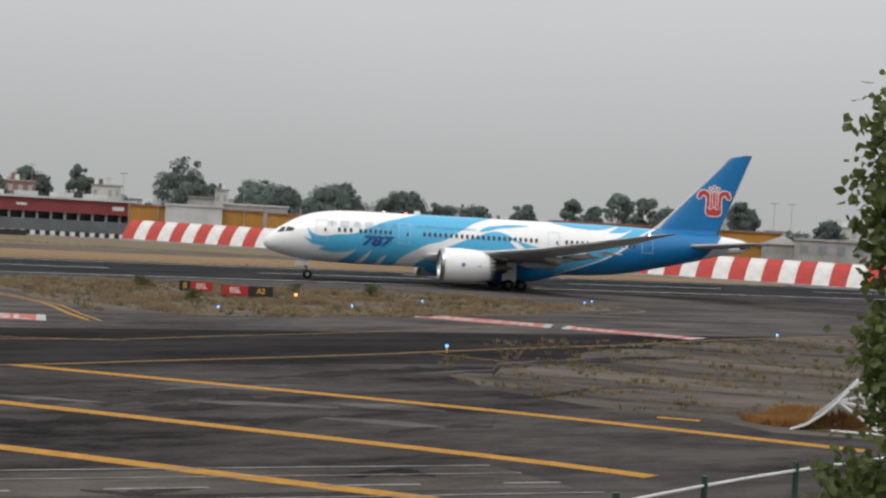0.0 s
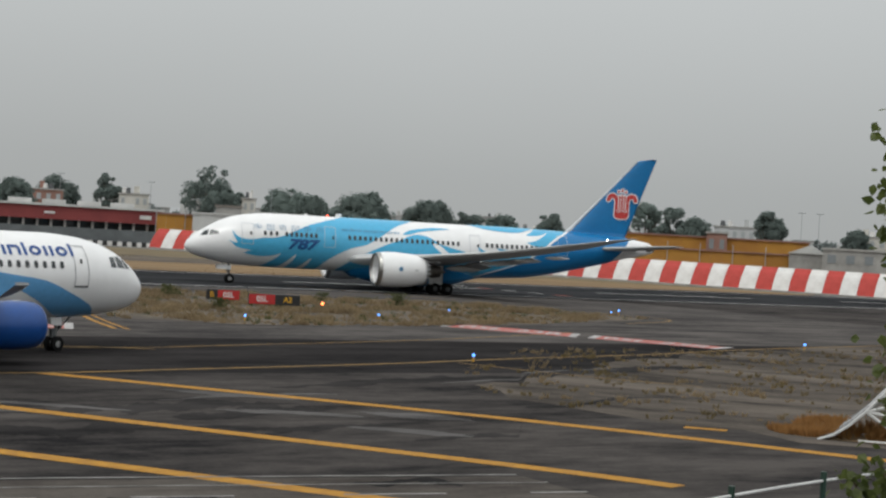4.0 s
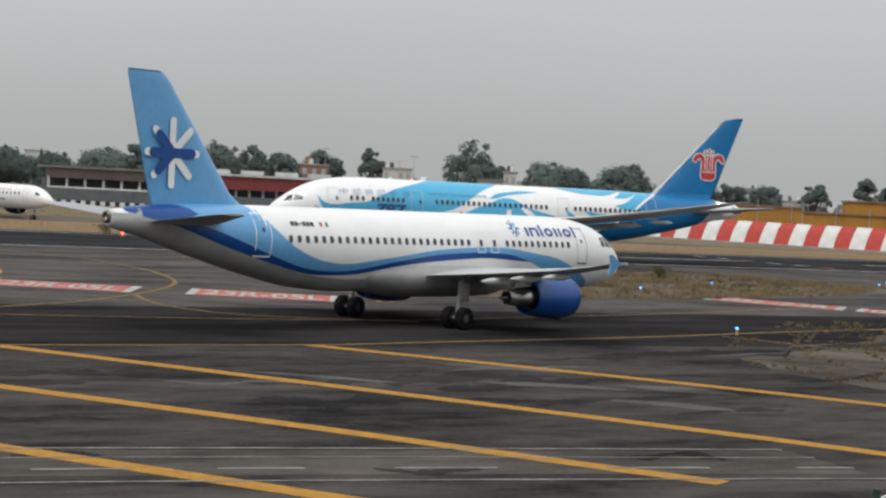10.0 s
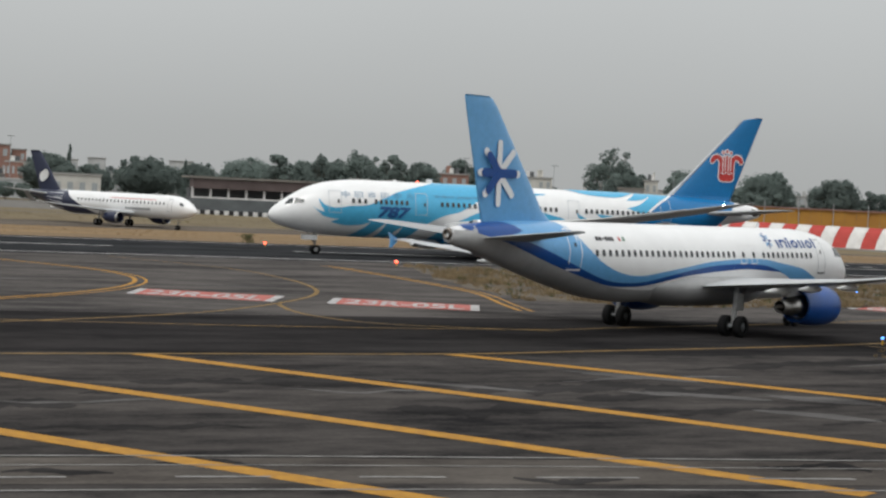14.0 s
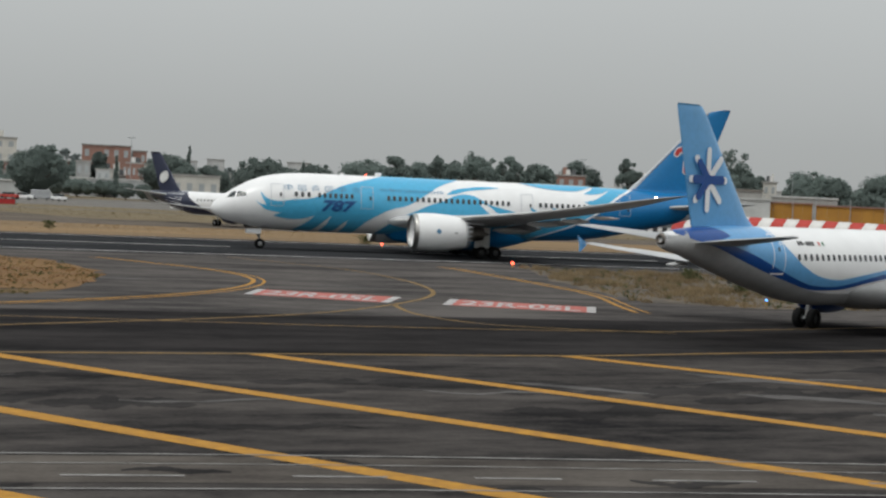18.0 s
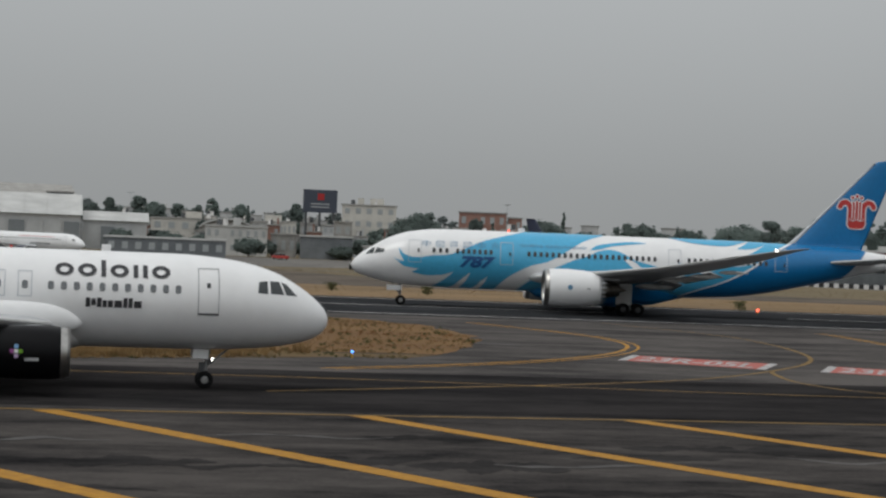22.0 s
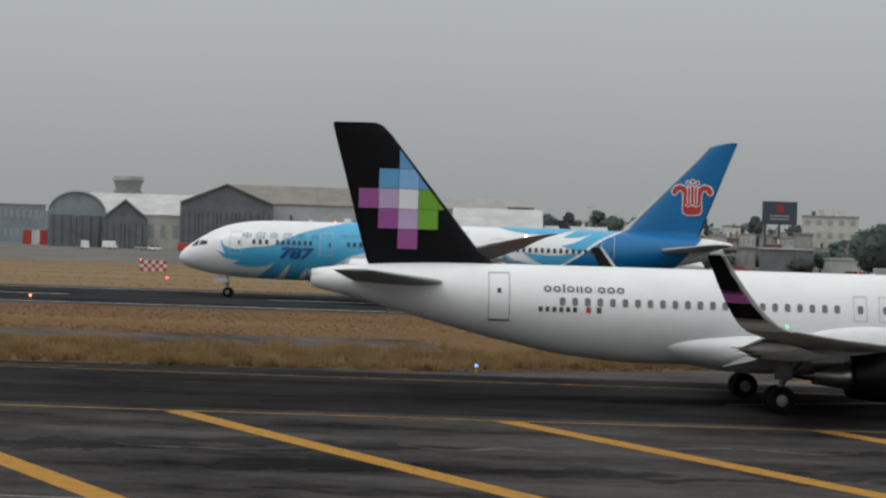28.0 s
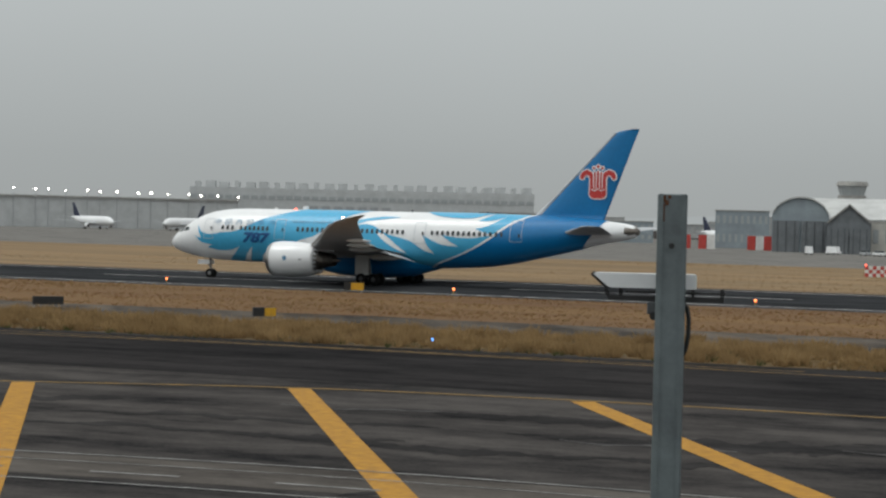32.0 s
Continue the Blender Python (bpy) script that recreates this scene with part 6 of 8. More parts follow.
def painted_board(name, c0, c1, c2, c3, words):
    """A red field on the tarmac with white ends and white characters; corners round it, the first edge nearest."""
    root = tagged(new(name), "worn red ground marking with white runway characters", "marking", "red runway markings", "structure")
    c = [Vector((*p, 0)) for p in (c0, c1, c2, c3)]

    def at(u, v, z):
        p = (c[0] * (1 - u) + c[1] * u) * (1 - v) + (c[3] * (1 - u) + c[2] * u) * v
        return (p.x, p.y, z)

    mesh_ob("red_field", [at(0, 0, 0.018), at(1, 0, 0.018), at(1, 1, 0.018), at(0, 1, 0.018)], [(0, 1, 2, 3)], M_RED_MARK, root)
    for a, b in ((0.0, 0.06), (0.94, 1.0)):
        mesh_ob("white_end", [at(a, 0, 0.024), at(b, 0, 0.024), at(b, 1, 0.024), at(a, 1, 0.024)], [(0, 1, 2, 3)], M_WHITE_MARK, root)
    me = text_mesh(words, 1.0, 0.0)
    xs = [v.co.x for v in me.vertices]
    ys = [v.co.y for v in me.vertices]
    lo, hi, b0, b1 = min(xs), max(xs), min(ys), max(ys)
    for v in me.vertices:
        v.co = at(0.10 + 0.80 * (v.co.x - lo) / (hi - lo), 0.14 + 0.72 * (v.co.y - b0) / (b1 - b0), 0.025)
    me.materials.clear()
    me.materials.append(M_WHITE_MARK)
    ob = new("lettering", me)
    ob.parent = root
    return root


painted_board("runway_sign_marking", (-44.0, 110.3), (-34.9, 110.9), (-36.1, 117.3), (-45.4, 116.2), "23R-05L")
painted_board("runway_sign_marking", (-32.0, 112.4), (-22.9, 113.9), (-24.1, 119.7), (-33.3, 118.7), "23R-05L")
painted_board("runway_sign_marking", (-1.9, 143.7), (8.0, 139.2), (8.6, 144.2), (-0.5, 149.2), "05L-23R")
painted_board("runway_sign_marking", (8.8, 139.0), (17.4, 134.3), (19.1, 137.4), (9.6, 143.6), "05L-23R")

# ---- airfield signs and lamps ----
def sign_board(p, q, h, fields, material_back=M_SIGNBLACK, label="", group="airfield guidance signs"):
    """A low box sign from p to q with coloured fields: (share of width, face, text, text material)."""
    p, q = Vector((*p, 0)), Vector((*q, 0))
    w = (q - p).length
    ang = math.atan2(q.y - p.y, q.x - p.x)
    root = thing("airfield_sign", Matrix.Translation(p) @ Matrix.Rotation(ang, 4, "Z"), label, "sign", group)
    box("sign_case", (w / 2, 0.16, 0.25 + h / 2), (w, 0.28, h), material_back, root, 0.03)
    for u in (0.12, 0.88):
        rod("sign_leg", (w * u, 0.16, 0.0), (w * u, 0.16, 0.28), 0.04, M_GREY, root, None, 8)
    x = 0.0
    for share, face, txt, tm in fields:
        ww = w * share
        if face is not None:
            box("sign_face", (x + ww / 2, 0.012, 0.25 + h / 2), (ww * 0.97, 0.02, h * 0.92), face, root)
        if txt:
            lettering("lettering", txt, h * 0.72, Matrix.Translation((x + ww / 2, -0.006, 0.25 + h / 2)) @ pose(0, 0, 0, 90, 0, 0), tm, root)
        x += ww
    return root


sign_board((-21.6, 161.6), (-18.9, 162.3), 0.85, [(0.33, None, "B", M_SIGNYEL), (0.67, M_SIGNRED, "05L", M_BARWHITE)], label="black and red airfield sign on the grass island")
sign_board((-17.6, 157.4), (-13.5, 158.4), 0.85, [(0.52, M_SIGNRED, "05L", M_BARWHITE), (0.48, None, "A2", M_SIGNYEL)], label="red and black airfield sign on the grass island")
sign_board((-138.75, 41.3), (-138.35, 43.5), 0.6, [(1.0, None, "", None)], label="plain black back of an airfield sign in the grass")
sign_board((-121.75, 51.5), (-121.55, 53.1), 0.62, [(0.5, None, "", None), (0.5, M_SIGNYEL, "", None)], label="black and yellow airfield sign in the grass")
sign_board((-166.4, 79.6), (-165.4, 81.2), 0.75, [(0.35, None, "", None), (0.65, M_SIGNYEL, "", None)], label="yellow airfield sign beside the runway")
sign_board((-73.3, 113.1), (-69.9, 116.0), 0.8, [(0.42, None, "A2", M_SIGNYEL), (0.58, M_SIGNRED, "05L", M_BARWHITE)], label="black and red airfield sign beside the runway")
sign_board((-183.5, 321.0), (-178.0, 329.0), 1.0, [(0.35, None, "", None), (0.65, M_SIGNRED, "", None)], label="black and red airfield sign beyond the runway")
sign_board((-86.0, 372.0), (-80.0, 374.0), 1.1, [(1.0, None, "", None)], label="plain black airfield sign far across the field")
sign_board((-250.0, 260.0), (-246.0, 262.5), 1.1, [(1.0, None, "", None)], label="plain black airfield sign far across the field")
sign_board((-340.0, 330.0), (-334.0, 334.0), 1.1, [(1.0, None, "", None)], label="plain black airfield sign far across the field")


def ground_lamp(x, y, glow, r, label, h=0.3):
    root = thing("ground_lamp", Matrix.Translation((x, y, 0)), label, "lamp", "airfield lamps")
    rod("lamp_post", (0, 0, 0), (0, 0, h), 0.05, M_SIGNYEL, root, 0.04, 8)
    lamp_bead("lamp_lens", (0, 0, h + r * 0.7), r, glow, root)
    return root


for x, y in ((-15.3, 135.3), (-6.6, 148.7), (-1.4, 165.5), (13.7, 183.4), (14.8, 188.8), (0.6, 106.1), (24.6, 140.8), (-63.0, 76.8), (-95.7, 51.3), (-54.2, 95.6), (-128, 27)):
    ground_lamp(x, y, M_BLUELAMP, 0.085, "small blue glowing taxiway lamp")
for x, y in ((-12.0, 163.0), (-191.0, 71.0), (-166.5, 91.5), (-143.2, 110.3), (-118.0, 131.0)):
    ground_lamp(x, y, M_ORANGELAMP, 0.12, "small amber glowing runway lamp")
for x, y in ((-43.3, 175.0), (-67.0, 209.0), (-190.0, 168.0)):
    ground_lamp(x, y, M_REDLAMP, 0.15, "small red glowing runway lamp")


def bush(name, x, y, r, h, count, material, label, seed, stems=5):
    rnd = random.Random(seed)
    root = thing(name, Matrix.Translation((x, y, 0)), label, "bush")
    parts = []
    for i in range(stems):
        a = rnd.uniform(0, 6.28)
        parts.append(tube((0, 0, 0), (r * 0.5 * math.cos(a), r * 0.5 * math.sin(a), h * 0.8), 0.03, 0.01, 5))
    mesh_ob("stems", *joined(parts), M_BARK, root)
    vs, fs = [], []
    for i in range(count):
        c = Vector((rnd.gauss(0, r * 0.45), rnd.gauss(0, r * 0.45), h * (0.15 + 0.85 * rnd.random() ** 0.8)))
        d = Vector((rnd.uniform(-1, 1), rnd.uniform(-1, 1), rnd.uniform(-1, 1))).normalized()
        e = d.orthogonal().normalized()
        s = r * rnd.uniform(0.10, 0.22)
        k = len(vs)
        vs += [c + s * d, c + s * 0.5 * e, c - s * d, c - s * 0.5 * e]
        fs.append((k, k + 1, k + 2, k + 3))
    mesh_ob("leaves", vs, fs, material, root)
    return root


for i, (x, y, r, h) in enumerate(((-25.5, 166.5, 0.9, 1.1), (-6.0, 172.0, 0.9, 1.3), (-70.5, 213.5, 0.8, 1.2), (-119.0, 204.0, 0.8, 1.1), (-108.0, 208.0, 0.8, 1.0), (-19.0, 150.0, 0.8, 0.9), (-12.8, 173.0, 0.7, 1.0))):
    bush("bush", x, y, r, h, 160, M_WEED, "dark green weed bush in the dry grass", 20 + i)

# ---- striped blast fence ----
def blast_fence():
    a, b = Vector((-66.0, 400.0, 0)), Vector((118.0, 298.0, 0))
    d = (b - a).normalized()
    ang = math.atan2(d.y, d.x)
    n = int((b - a).length / 3.0)
    root = thing("blast_fence", Matrix.Translation(a) @ Matrix.Rotation(ang, 4, "Z"), "curved steel blast fence in broad red and white stripes", "fence")
    prof = [(0.0, 0.3), (0.45, 1.2), (1.15, 2.3), (2.0, 3.3), (3.1, 4.25)]
    me = {}
    for mtl in (M_BARRED, M_BARWHITE):
        vs, fs = [], []
        for y, z in prof:
            vs += [(0.02, y, z), (2.98, y, z), (0.02, y + 0.12, z - 0.04), (2.98, y + 0.12, z - 0.04)]
        for i in range(len(prof) - 1):
            k = 4 * i
            fs += [(k, k + 1, k + 5, k + 4), (k + 2, k + 6, k + 7, k + 3), (k, k + 4, k + 6, k + 2), (k + 1, k + 3, k + 7, k + 5)]
        k = 4 * (len(prof) - 1)
        fs += [(k, k + 1, k + 3, k + 2), (0, 2, 3, 1)]
        m_ = bpy.data.meshes.new("fence_panel")
        m_.from_pydata(vs, [], fs)
        m_.materials.append(mtl)
        me[mtl] = m_
    for i in range(n):
        ob = new("fence_panel", me[(M_BARRED, M_BARWHITE)[i % 2]])
        ob.parent = root
        ob.location = (3.0 * i, 0, 0)
        if i % 2 == 0:
            mesh_ob("fence_brace", *joined([tube((3.0 * i, 3.0, 4.2), (3.0 * i, 4.6, 0), 0.09, None, 6), tube((3.0 * i, 0.6, 1.5), (3.0 * i, 4.6, 0), 0.07, None, 6)]), M_GREY, root)
    box("fence_footing", (3.0 * n / 2, 0.3, 0.18), (3.0 * n, 1.2, 0.36), M_CONC, root)
    return root


blast_fence()


# ---- buildings ----
def face_frame(az0, d0, az1, d1):
    """Origin, length and turn of a facade seen from az0 (its left end) to az1."""
    p, q = Vector((*polar(az0, d0), 0)), Vector((*polar(az1, d1), 0))
    w = (q - p).length
    return Matrix.Translation(p) @ Matrix.Rotation(math.atan2(q.y - p.y, q.x - p.x), 4, "Z"), w


def block_house(az0, az1, d, top, depth, wall, label, storeys=3, bays=6, name="house", roof=None, category="building", extras=0, seed=0, base=0.0):
    """A plain building with storeys of windows and a parapet roof."""
    m, w = face_frame(az0, d, az1, d)
    root = thing(name, m, label, category)
    box("wall", (w / 2, depth / 2, (top + base) / 2), (w, depth, top - base), wall, root)
    box("roof", (w / 2, depth / 2, top + 0.2), (w + 0.6, depth + 0.6, 0.4), roof or M_CONC, root)
    rnd = random.Random(seed)
    for j in range(storeys):
        for i in range(bays):
            if rnd.random() < 0.12:
                continue
            cx, cz = w * (i + 0.5) / bays, base + (top - base) * (j + 0.55) / storeys
            ww, hh = w / bays * 0.45, (top - base) / storeys * 0.42
            # beyond 440 m the panes take the paler haze grey
            box("window", (cx, -0.03, cz), (ww, 0.12, hh), M_PALEBAND if d > 440 else M_PALEGLASS, root)
    if extras and d > 500:
        for k in range(2):
            tx = w * rnd.uniform(0.15, 0.85)
            rod("roof_tank", (tx, depth * 0.3, top + 0.4), (tx, depth * 0.3, top + 1.9), 0.75, M_DGREY if k else M_BARWHITE, root, 0.6, 8)
    for k in range(extras):
        ex = w * rnd.uniform(0.1, 0.9)
        box("roof_hut", (ex, depth * 0.4, top + 1.3), (w * 0.12, depth * 0.25, 2.4), wall, root)
    return root


def red_terminal():
    d = 455
    m, w = face_frame(15.75, 445, 9.05, 448)
    root = thing("terminal_pier", m, "long low terminal with a maroon fascia over dark glazing", "building")
    zt = high(0.10, d)
    box("fascia", (w / 2, 3, zt - 1.5), (w, 7, 3.0), M_REDWALL, root)
    box("roof", (w / 2, 10, zt + 0.25), (w + 1, 22, 0.5), M_ROOF, root)
    box("wall", (w / 2, 9, (zt - 3) / 2), (w, 6, zt - 3), M_GLASS, root)
    n = 17
    for i in range(n + 1):
        box("column", (w * i / n, 0.6, (zt - 3) / 2), (0.55, 0.55, zt - 3), M_CONC, root)
    for i in range(6):
        box("roof_duct", (w * (0.1 + 0.15 * i), 9 + (i % 2) * 3, zt + 1.0), (w * 0.10, 3, 1.0), M_ROOF, root)
    box("fascia_bar", (w * 0.93, -0.55, zt - 1.5), (w * 0.05, 0.1, 0.9), M_WHITE_DULL, root)
    box("fascia_bar", (w * 0.52, -0.55, zt - 1.5), (w * 0.045, 0.1, 0.5), M_WHITE_DULL, root)
    m, w = face_frame(19.95, 440, 15.8, 445)
    r2 = thing("terminal_pier", m, "long low brown-roofed building with white columns", "building")
    box("fascia", (w / 2, 3, zt - 1.2), (w, 7, 2.2), M_UMBER, r2)
    box("roof", (w / 2, 9, zt + 0.2), (w + 1, 20, 0.4), M_BROWNROOF, r2)
    box("wall", (w / 2, 9, (zt - 2.3) / 2), (w, 6, zt - 2.3), M_DGREY, r2)
    for i in range(9):
        box("column", (w * i / 8, 0.6, (zt - 2) / 2), (0.5, 0.6, zt - 2), M_BARWHITE, r2)
    box("balcony_rail", (w / 2, 0.2, zt * 0.42), (w, 0.2, 0.7), M_BARWHITE, r2)
    m, w = face_frame(24.0, 425, 8.6, 420)
    kerb = thing("kerb_wall", m, "low wall in black and white blocks", "wall")
    for i in range(110):
        box("block", (w * (i + 0.5) / 110, 0, 0.45), (w / 110 * 0.98, 0.5, 0.9), (M_BARWHITE, M_SIGNBLACK)[i % 2], kerb)
    box("mesh_screen", (w / 2, 1.4, 1.8), (w, 0.06, 3.2), M_MESH, kerb)


red_terminal()
# ochre walls and sheds behind the blast fence
def hoarding(az0, az1, d, z, n, label, z0=0.0, posts=True):
    m, w = face_frame(az0, d, az1, d)
    root = thing("hoarding", m, label, "wall")
    for i in range(n):
        box("hoarding_panel", (w * (i + 0.5) / n, 0.12 * (i % 2), z0 + (z - z0) / 2), (w / n * 0.985, 0.25, z - z0), M_ORANGE, root)
    box("hoarding_coping", (w / 2, -0.1, z + 0.15), (w + 0.4, 0.7, 0.3), M_BRICKY, root)
    if posts:
        for i in range(0, n + 1, 3):
            rod("hoarding_post", (w * i / n, -0.4, 0), (w * i / n, -0.4, z + 1.6), 0.09, M_GREY, root, None, 6)
    return root


hoarding(9.2, 5.3, 442, high(0.05, 442), 14, "ochre-painted wall of the service yard")
hoarding(5.2, -2.0, 440, high(0.02, 440), 22, "long ochre-painted hoarding behind the blast fence")
hoarding(-2.0, -10.2, 424, high(-0.10, 424), 26, "low ochre-painted wall behind the blast fence")
hoarding(-3.2, -9.85, 436, high(0.28, 436), 18, "tall ochre-painted shed wall with a brown coping", 0.0, False)
block_house(-3.1, -9.8, 440, high(0.25, 440), 20, M_ORANGE, "ochre storage shed with a brown flat roof", 1, 0, "storage_shed", M_BROWNROOF)
block_house(-6.9, -7.5, 430, high(0.42, 430), 5, M_BRICKY, "brown brick stair tower beside the ochre shed", 2, 2, "stair_tower")
block_house(8.15, 6.5, 436, high(0.11, 436), 18, M_ROOF, "white flat-roofed service shed", 1, 0, "service_shed", M_ROOF)
block_house(7.5, 6.75, 470, high(0.36, 470), 10, M_CONC, "open roof shelter on the service yard", 1, 4, "service_shed", M_BROWNROOF)
block_house(6.5, 4.6, 462, high(0.22, 462), 18, M_CONC, "long shed with a sloping pale grey roof", 1, 0, "service_shed", M_ROOF)
block_house(6.75, 6.35, 520, high(0.62, 520), 10, M_CREAM, "cream stair-topped city house", 3, 2, "city_house", extras=1, seed=41)
block_house(10.3, 9.45, 560, high(0.56, 560), 10, M_CREAM, "cream two-storey city house with a roof terrace", 3, 4, "city_house", extras=2, seed=42)
block_house(13.0, 11.9, 555, high(0.55, 555), 10, M_BRICKY, "terracotta city house between the trees", 3, 4, "city_house", extras=1, seed=43)
block_house(-10.25, -15.0, 400, high(0.14, 400), 16, M_CONC, "grey flat-roofed airfield building with dark glazing", 2, 9, "airfield_building", M_CONC)
block_house(-7.1, -8.3, 560, high(0.62, 560), 12, M_PALEWALL, "white two-storey city house behind the ochre shed", 3, 5, "city_house", extras=1, seed=44)
block_house(-11.2, -12.6, 590, high(0.55, 590), 12, M_CREAM, "cream city house behind the airfield building", 3, 5, "city_house", extras=2, seed=45)


def tent_shed(az0, az1, d, eave, peak):
    m, w = face_frame(az0, d, az1, d)
    root = thing("tent_shed", m, "white canvas tent shed with a pitched roof", "tent")
    z0, z1 = high(eave, d), high(peak, d)
    box("wall", (w / 2, 5, z0 / 2), (w, 10, z0), M_CONC, root)
    vs = []
    for y in (-0.4, 10.4):
        vs += [(-0.4, y, z0), (w + 0.4, y, z0), (w * 0.62, y, z1)]
    mesh_ob("canopy", vs, [(0, 1, 2), (5, 4, 3), (0, 2, 5, 3), (1, 4, 5, 2), (0, 3, 4, 1)], M_ROOF, root, False, "white canvas canopy")


tent_shed(-9.3, -10.3, 414, -0.02, 0.25)
block_house(30.05, 28.45, 640, high(0.86, 640), 20, M_CREAM, "cream apartment block with dark windows", 4, 5, "apartment_block", extras=3, seed=3)
block_house(28.4, 27.9, 660, high(0.45, 660), 20, M_CONC, "grey plain office block", 3, 3, "apartment_block", seed=4)
block_house(26.6, 25.2, 620, high(0.78, 620), 20, M_BRICKY, "terracotta brick building with dark windows", 3, 5, "brick_building", seed=5)
block_house(25.15, 24.75, 622, high(0.66, 622), 18, M_BRICKY, "narrow terracotta brick building wing", 3, 2, "brick_building", seed=6)
block_house(26.9, 24.2, 560, high(-0.2, 560), 14, M_PALEWALL, "long pale flat-roofed shed with dark bays", 1, 12, "service_shed", M_ROOF)
block_house(35.6, 31.6, 640, high(0.25, 640), 20, M_CREAM, "white two-storey terminal offices", 2, 10, "office_block", extras=2, seed=8)
block_house(34.02, 32.2, 520, high(0.08, 520), 14, M_ROOF, "white two-storey service building", 2, 8, "service_building", M_ROOF, extras=1, seed=9)
block_house(32.1, 31.35, 525, high(-0.1, 525), 12, M_CONC, "small grey flat-roofed service shed", 1, 3, "service_shed")
block_house(31.24, 29.7, 515, high(-0.12, 515), 14, M_HANGAR, "dark open-fronted shed under a pale roof", 1, 0, "service_shed", M_ROOF)
block_house(29.4, 27.2, 530, high(-0.36, 530), 8, M_PALEWALL, "low long white wall of an airfield yard", 1, 0, "service_shed", M_ROOF)
block_house(30.6, 29.9, 600, high(0.22, 600), 12, M_PALEWALL, "plain white city house with small windows", 3, 4, "city_house", seed=14)
block_house(33.6, 32.9, 610, high(0.3, 610), 12, M_PALEWALL, "plain white city house with small windows", 3, 4, "city_house", seed=15)
block_house(28.3, 27.5, 590, high(0.12, 590), 12, M_CREAM, "plain cream city house with small windows", 2, 4, "city_house", seed=16)
block_house(24.0, 22.6, 470, high(0.02, 470), 12, M_CREAM, "small plain white guard building", 1, 4, "service_shed")
rndh = random.Random(77)
for i in range(74):
    az = -14 + i * 0.82 + rndh.uniform(-0.25, 0.25)
    if 36 < az < 45:
        continue
    d = rndh.uniform(720, 980)
    block_house(az + rndh.uniform(0.2, 0.5), az - rndh.uniform(0.2, 0.5), d, high(rndh.uniform(0.12, 0.55), d), 14, M_HAZEB, "distant plain city house greyed for haze", rndh.choice((2, 3)), rndh.choice((3, 4)), "city_house", extras=rndh.choice((0, 1)), seed=i)


rndc = random.Random(78)
for i in range(58):
    az = 24.5 + i * 0.235 + rndc.uniform(-0.1, 0.1)
    d = rndc.uniform(575, 700)
    top = rndc.uniform(-0.15, 0.34) + (0.12 if d > 650 else 0.0)
    block_house(az + rndc.uniform(0.14, 0.3), az - rndc.uniform(0.14, 0.3), d, high(top, d), 9, (M_CREAM, M_PALEWALL, M_BRICKY, M_CONC, M_HAZEB)[i % 5], ("small cream hillside house", "small white hillside house", "small terracotta hillside house", "small bare concrete hillside house", "small hillside house greyed for haze")[i % 5], 2, rndc.choice((2, 3)), "hillside_house", extras=rndc.choice((0, 0, 1)), seed=200 + i)
for i in range(40):
    az = 45.5 + i * 0.86 + rndc.uniform(-0.3, 0.3)
    d = rndc.uniform(1080, 1500)
    block_house(az + rndc.uniform(0.2, 0.6), az - rndc.uniform(0.2, 0.6), d, high(rndc.uniform(0.05, 0.36), d), 16, M_HAZEB, "far city block beyond the apron, greyed for haze", 2, rndc.choice((3, 4)), "city_block", extras=0, seed=300 + i)
block_house(53.6, 52.05, 690, high(0.5, 690), 20, M_BLUEGREY, "blue-grey metal maintenance hall", 2, 9, "maintenance_hall", M_CONC)
block_house(60.5, 57.0, 880, high(0.28, 880), 14, M_PALEWALL, "long pale service building beside the apron", 2, 9, "service_building", M_BROWNROOF)
block_house(57.0, 55.4, 820, high(0.12, 820), 12, M_BLUEGREY, "blue-grey boarding pier with dark glazing", 2, 8, "boarding_pier", M_CONC)
block_house(36.9, 33.4, 468, high(-0.36, 468), 10, M_HANGAR, "long dark open-fronted equipment shed", 1, 9, "service_shed", M_ROOF)
block_house(38.6, 37.85, 590, high(0.86, 590), 14, M_HANGAR, "dark plant room on the hangar roof", 1, 0, "plant_room")


def striped_barriers():
    m, w = face_frame(55.0, 650, 51.95, 640)
    root = thing("striped_barrier", m, "tall red and white blast wall beyond the apron", "wall")
    n = 13
    for i in range(n):
        if i in (3, 6, 7, 8, 9):
            continue
        box("barrier_panel", (w * (i + 0.5) / n, 0.15 * (i % 2), 2.3), (w / n * 0.98, 0.6, 4.6), (M_BARRED, M_BARWHITE)[i % 2], root)


striped_barriers()


def hill_backdrop():
    """Hills all along the horizon, far beyond the city, their haze a flat grey glow."""
    vs, fs = [], []
    n = 150
    for i in range(n + 1):
        az = -60 + 190 * i / n
        x, y = polar(az, 3300)
        el = 0.26 + 0.22 * noise.noise(Vector((az / 9, 0, 3))) + 0.07 * noise.noise(Vector((az / 2.2, 5, 3))) + 0.75 * math.exp(-((az - 43) / 6) ** 2)
        vs += [(x, y, -5.0), (x, y, high(max(0.1, el), 3300))]
    for i in range(n):
        fs.append((2 * i, 2 * i + 1, 2 * i + 3, 2 * i + 2))
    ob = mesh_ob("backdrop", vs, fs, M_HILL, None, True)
    tagged(ob, "hill backdrop glowing flat grey in place of haze", "hills", kind="structure")


hill_backdrop()


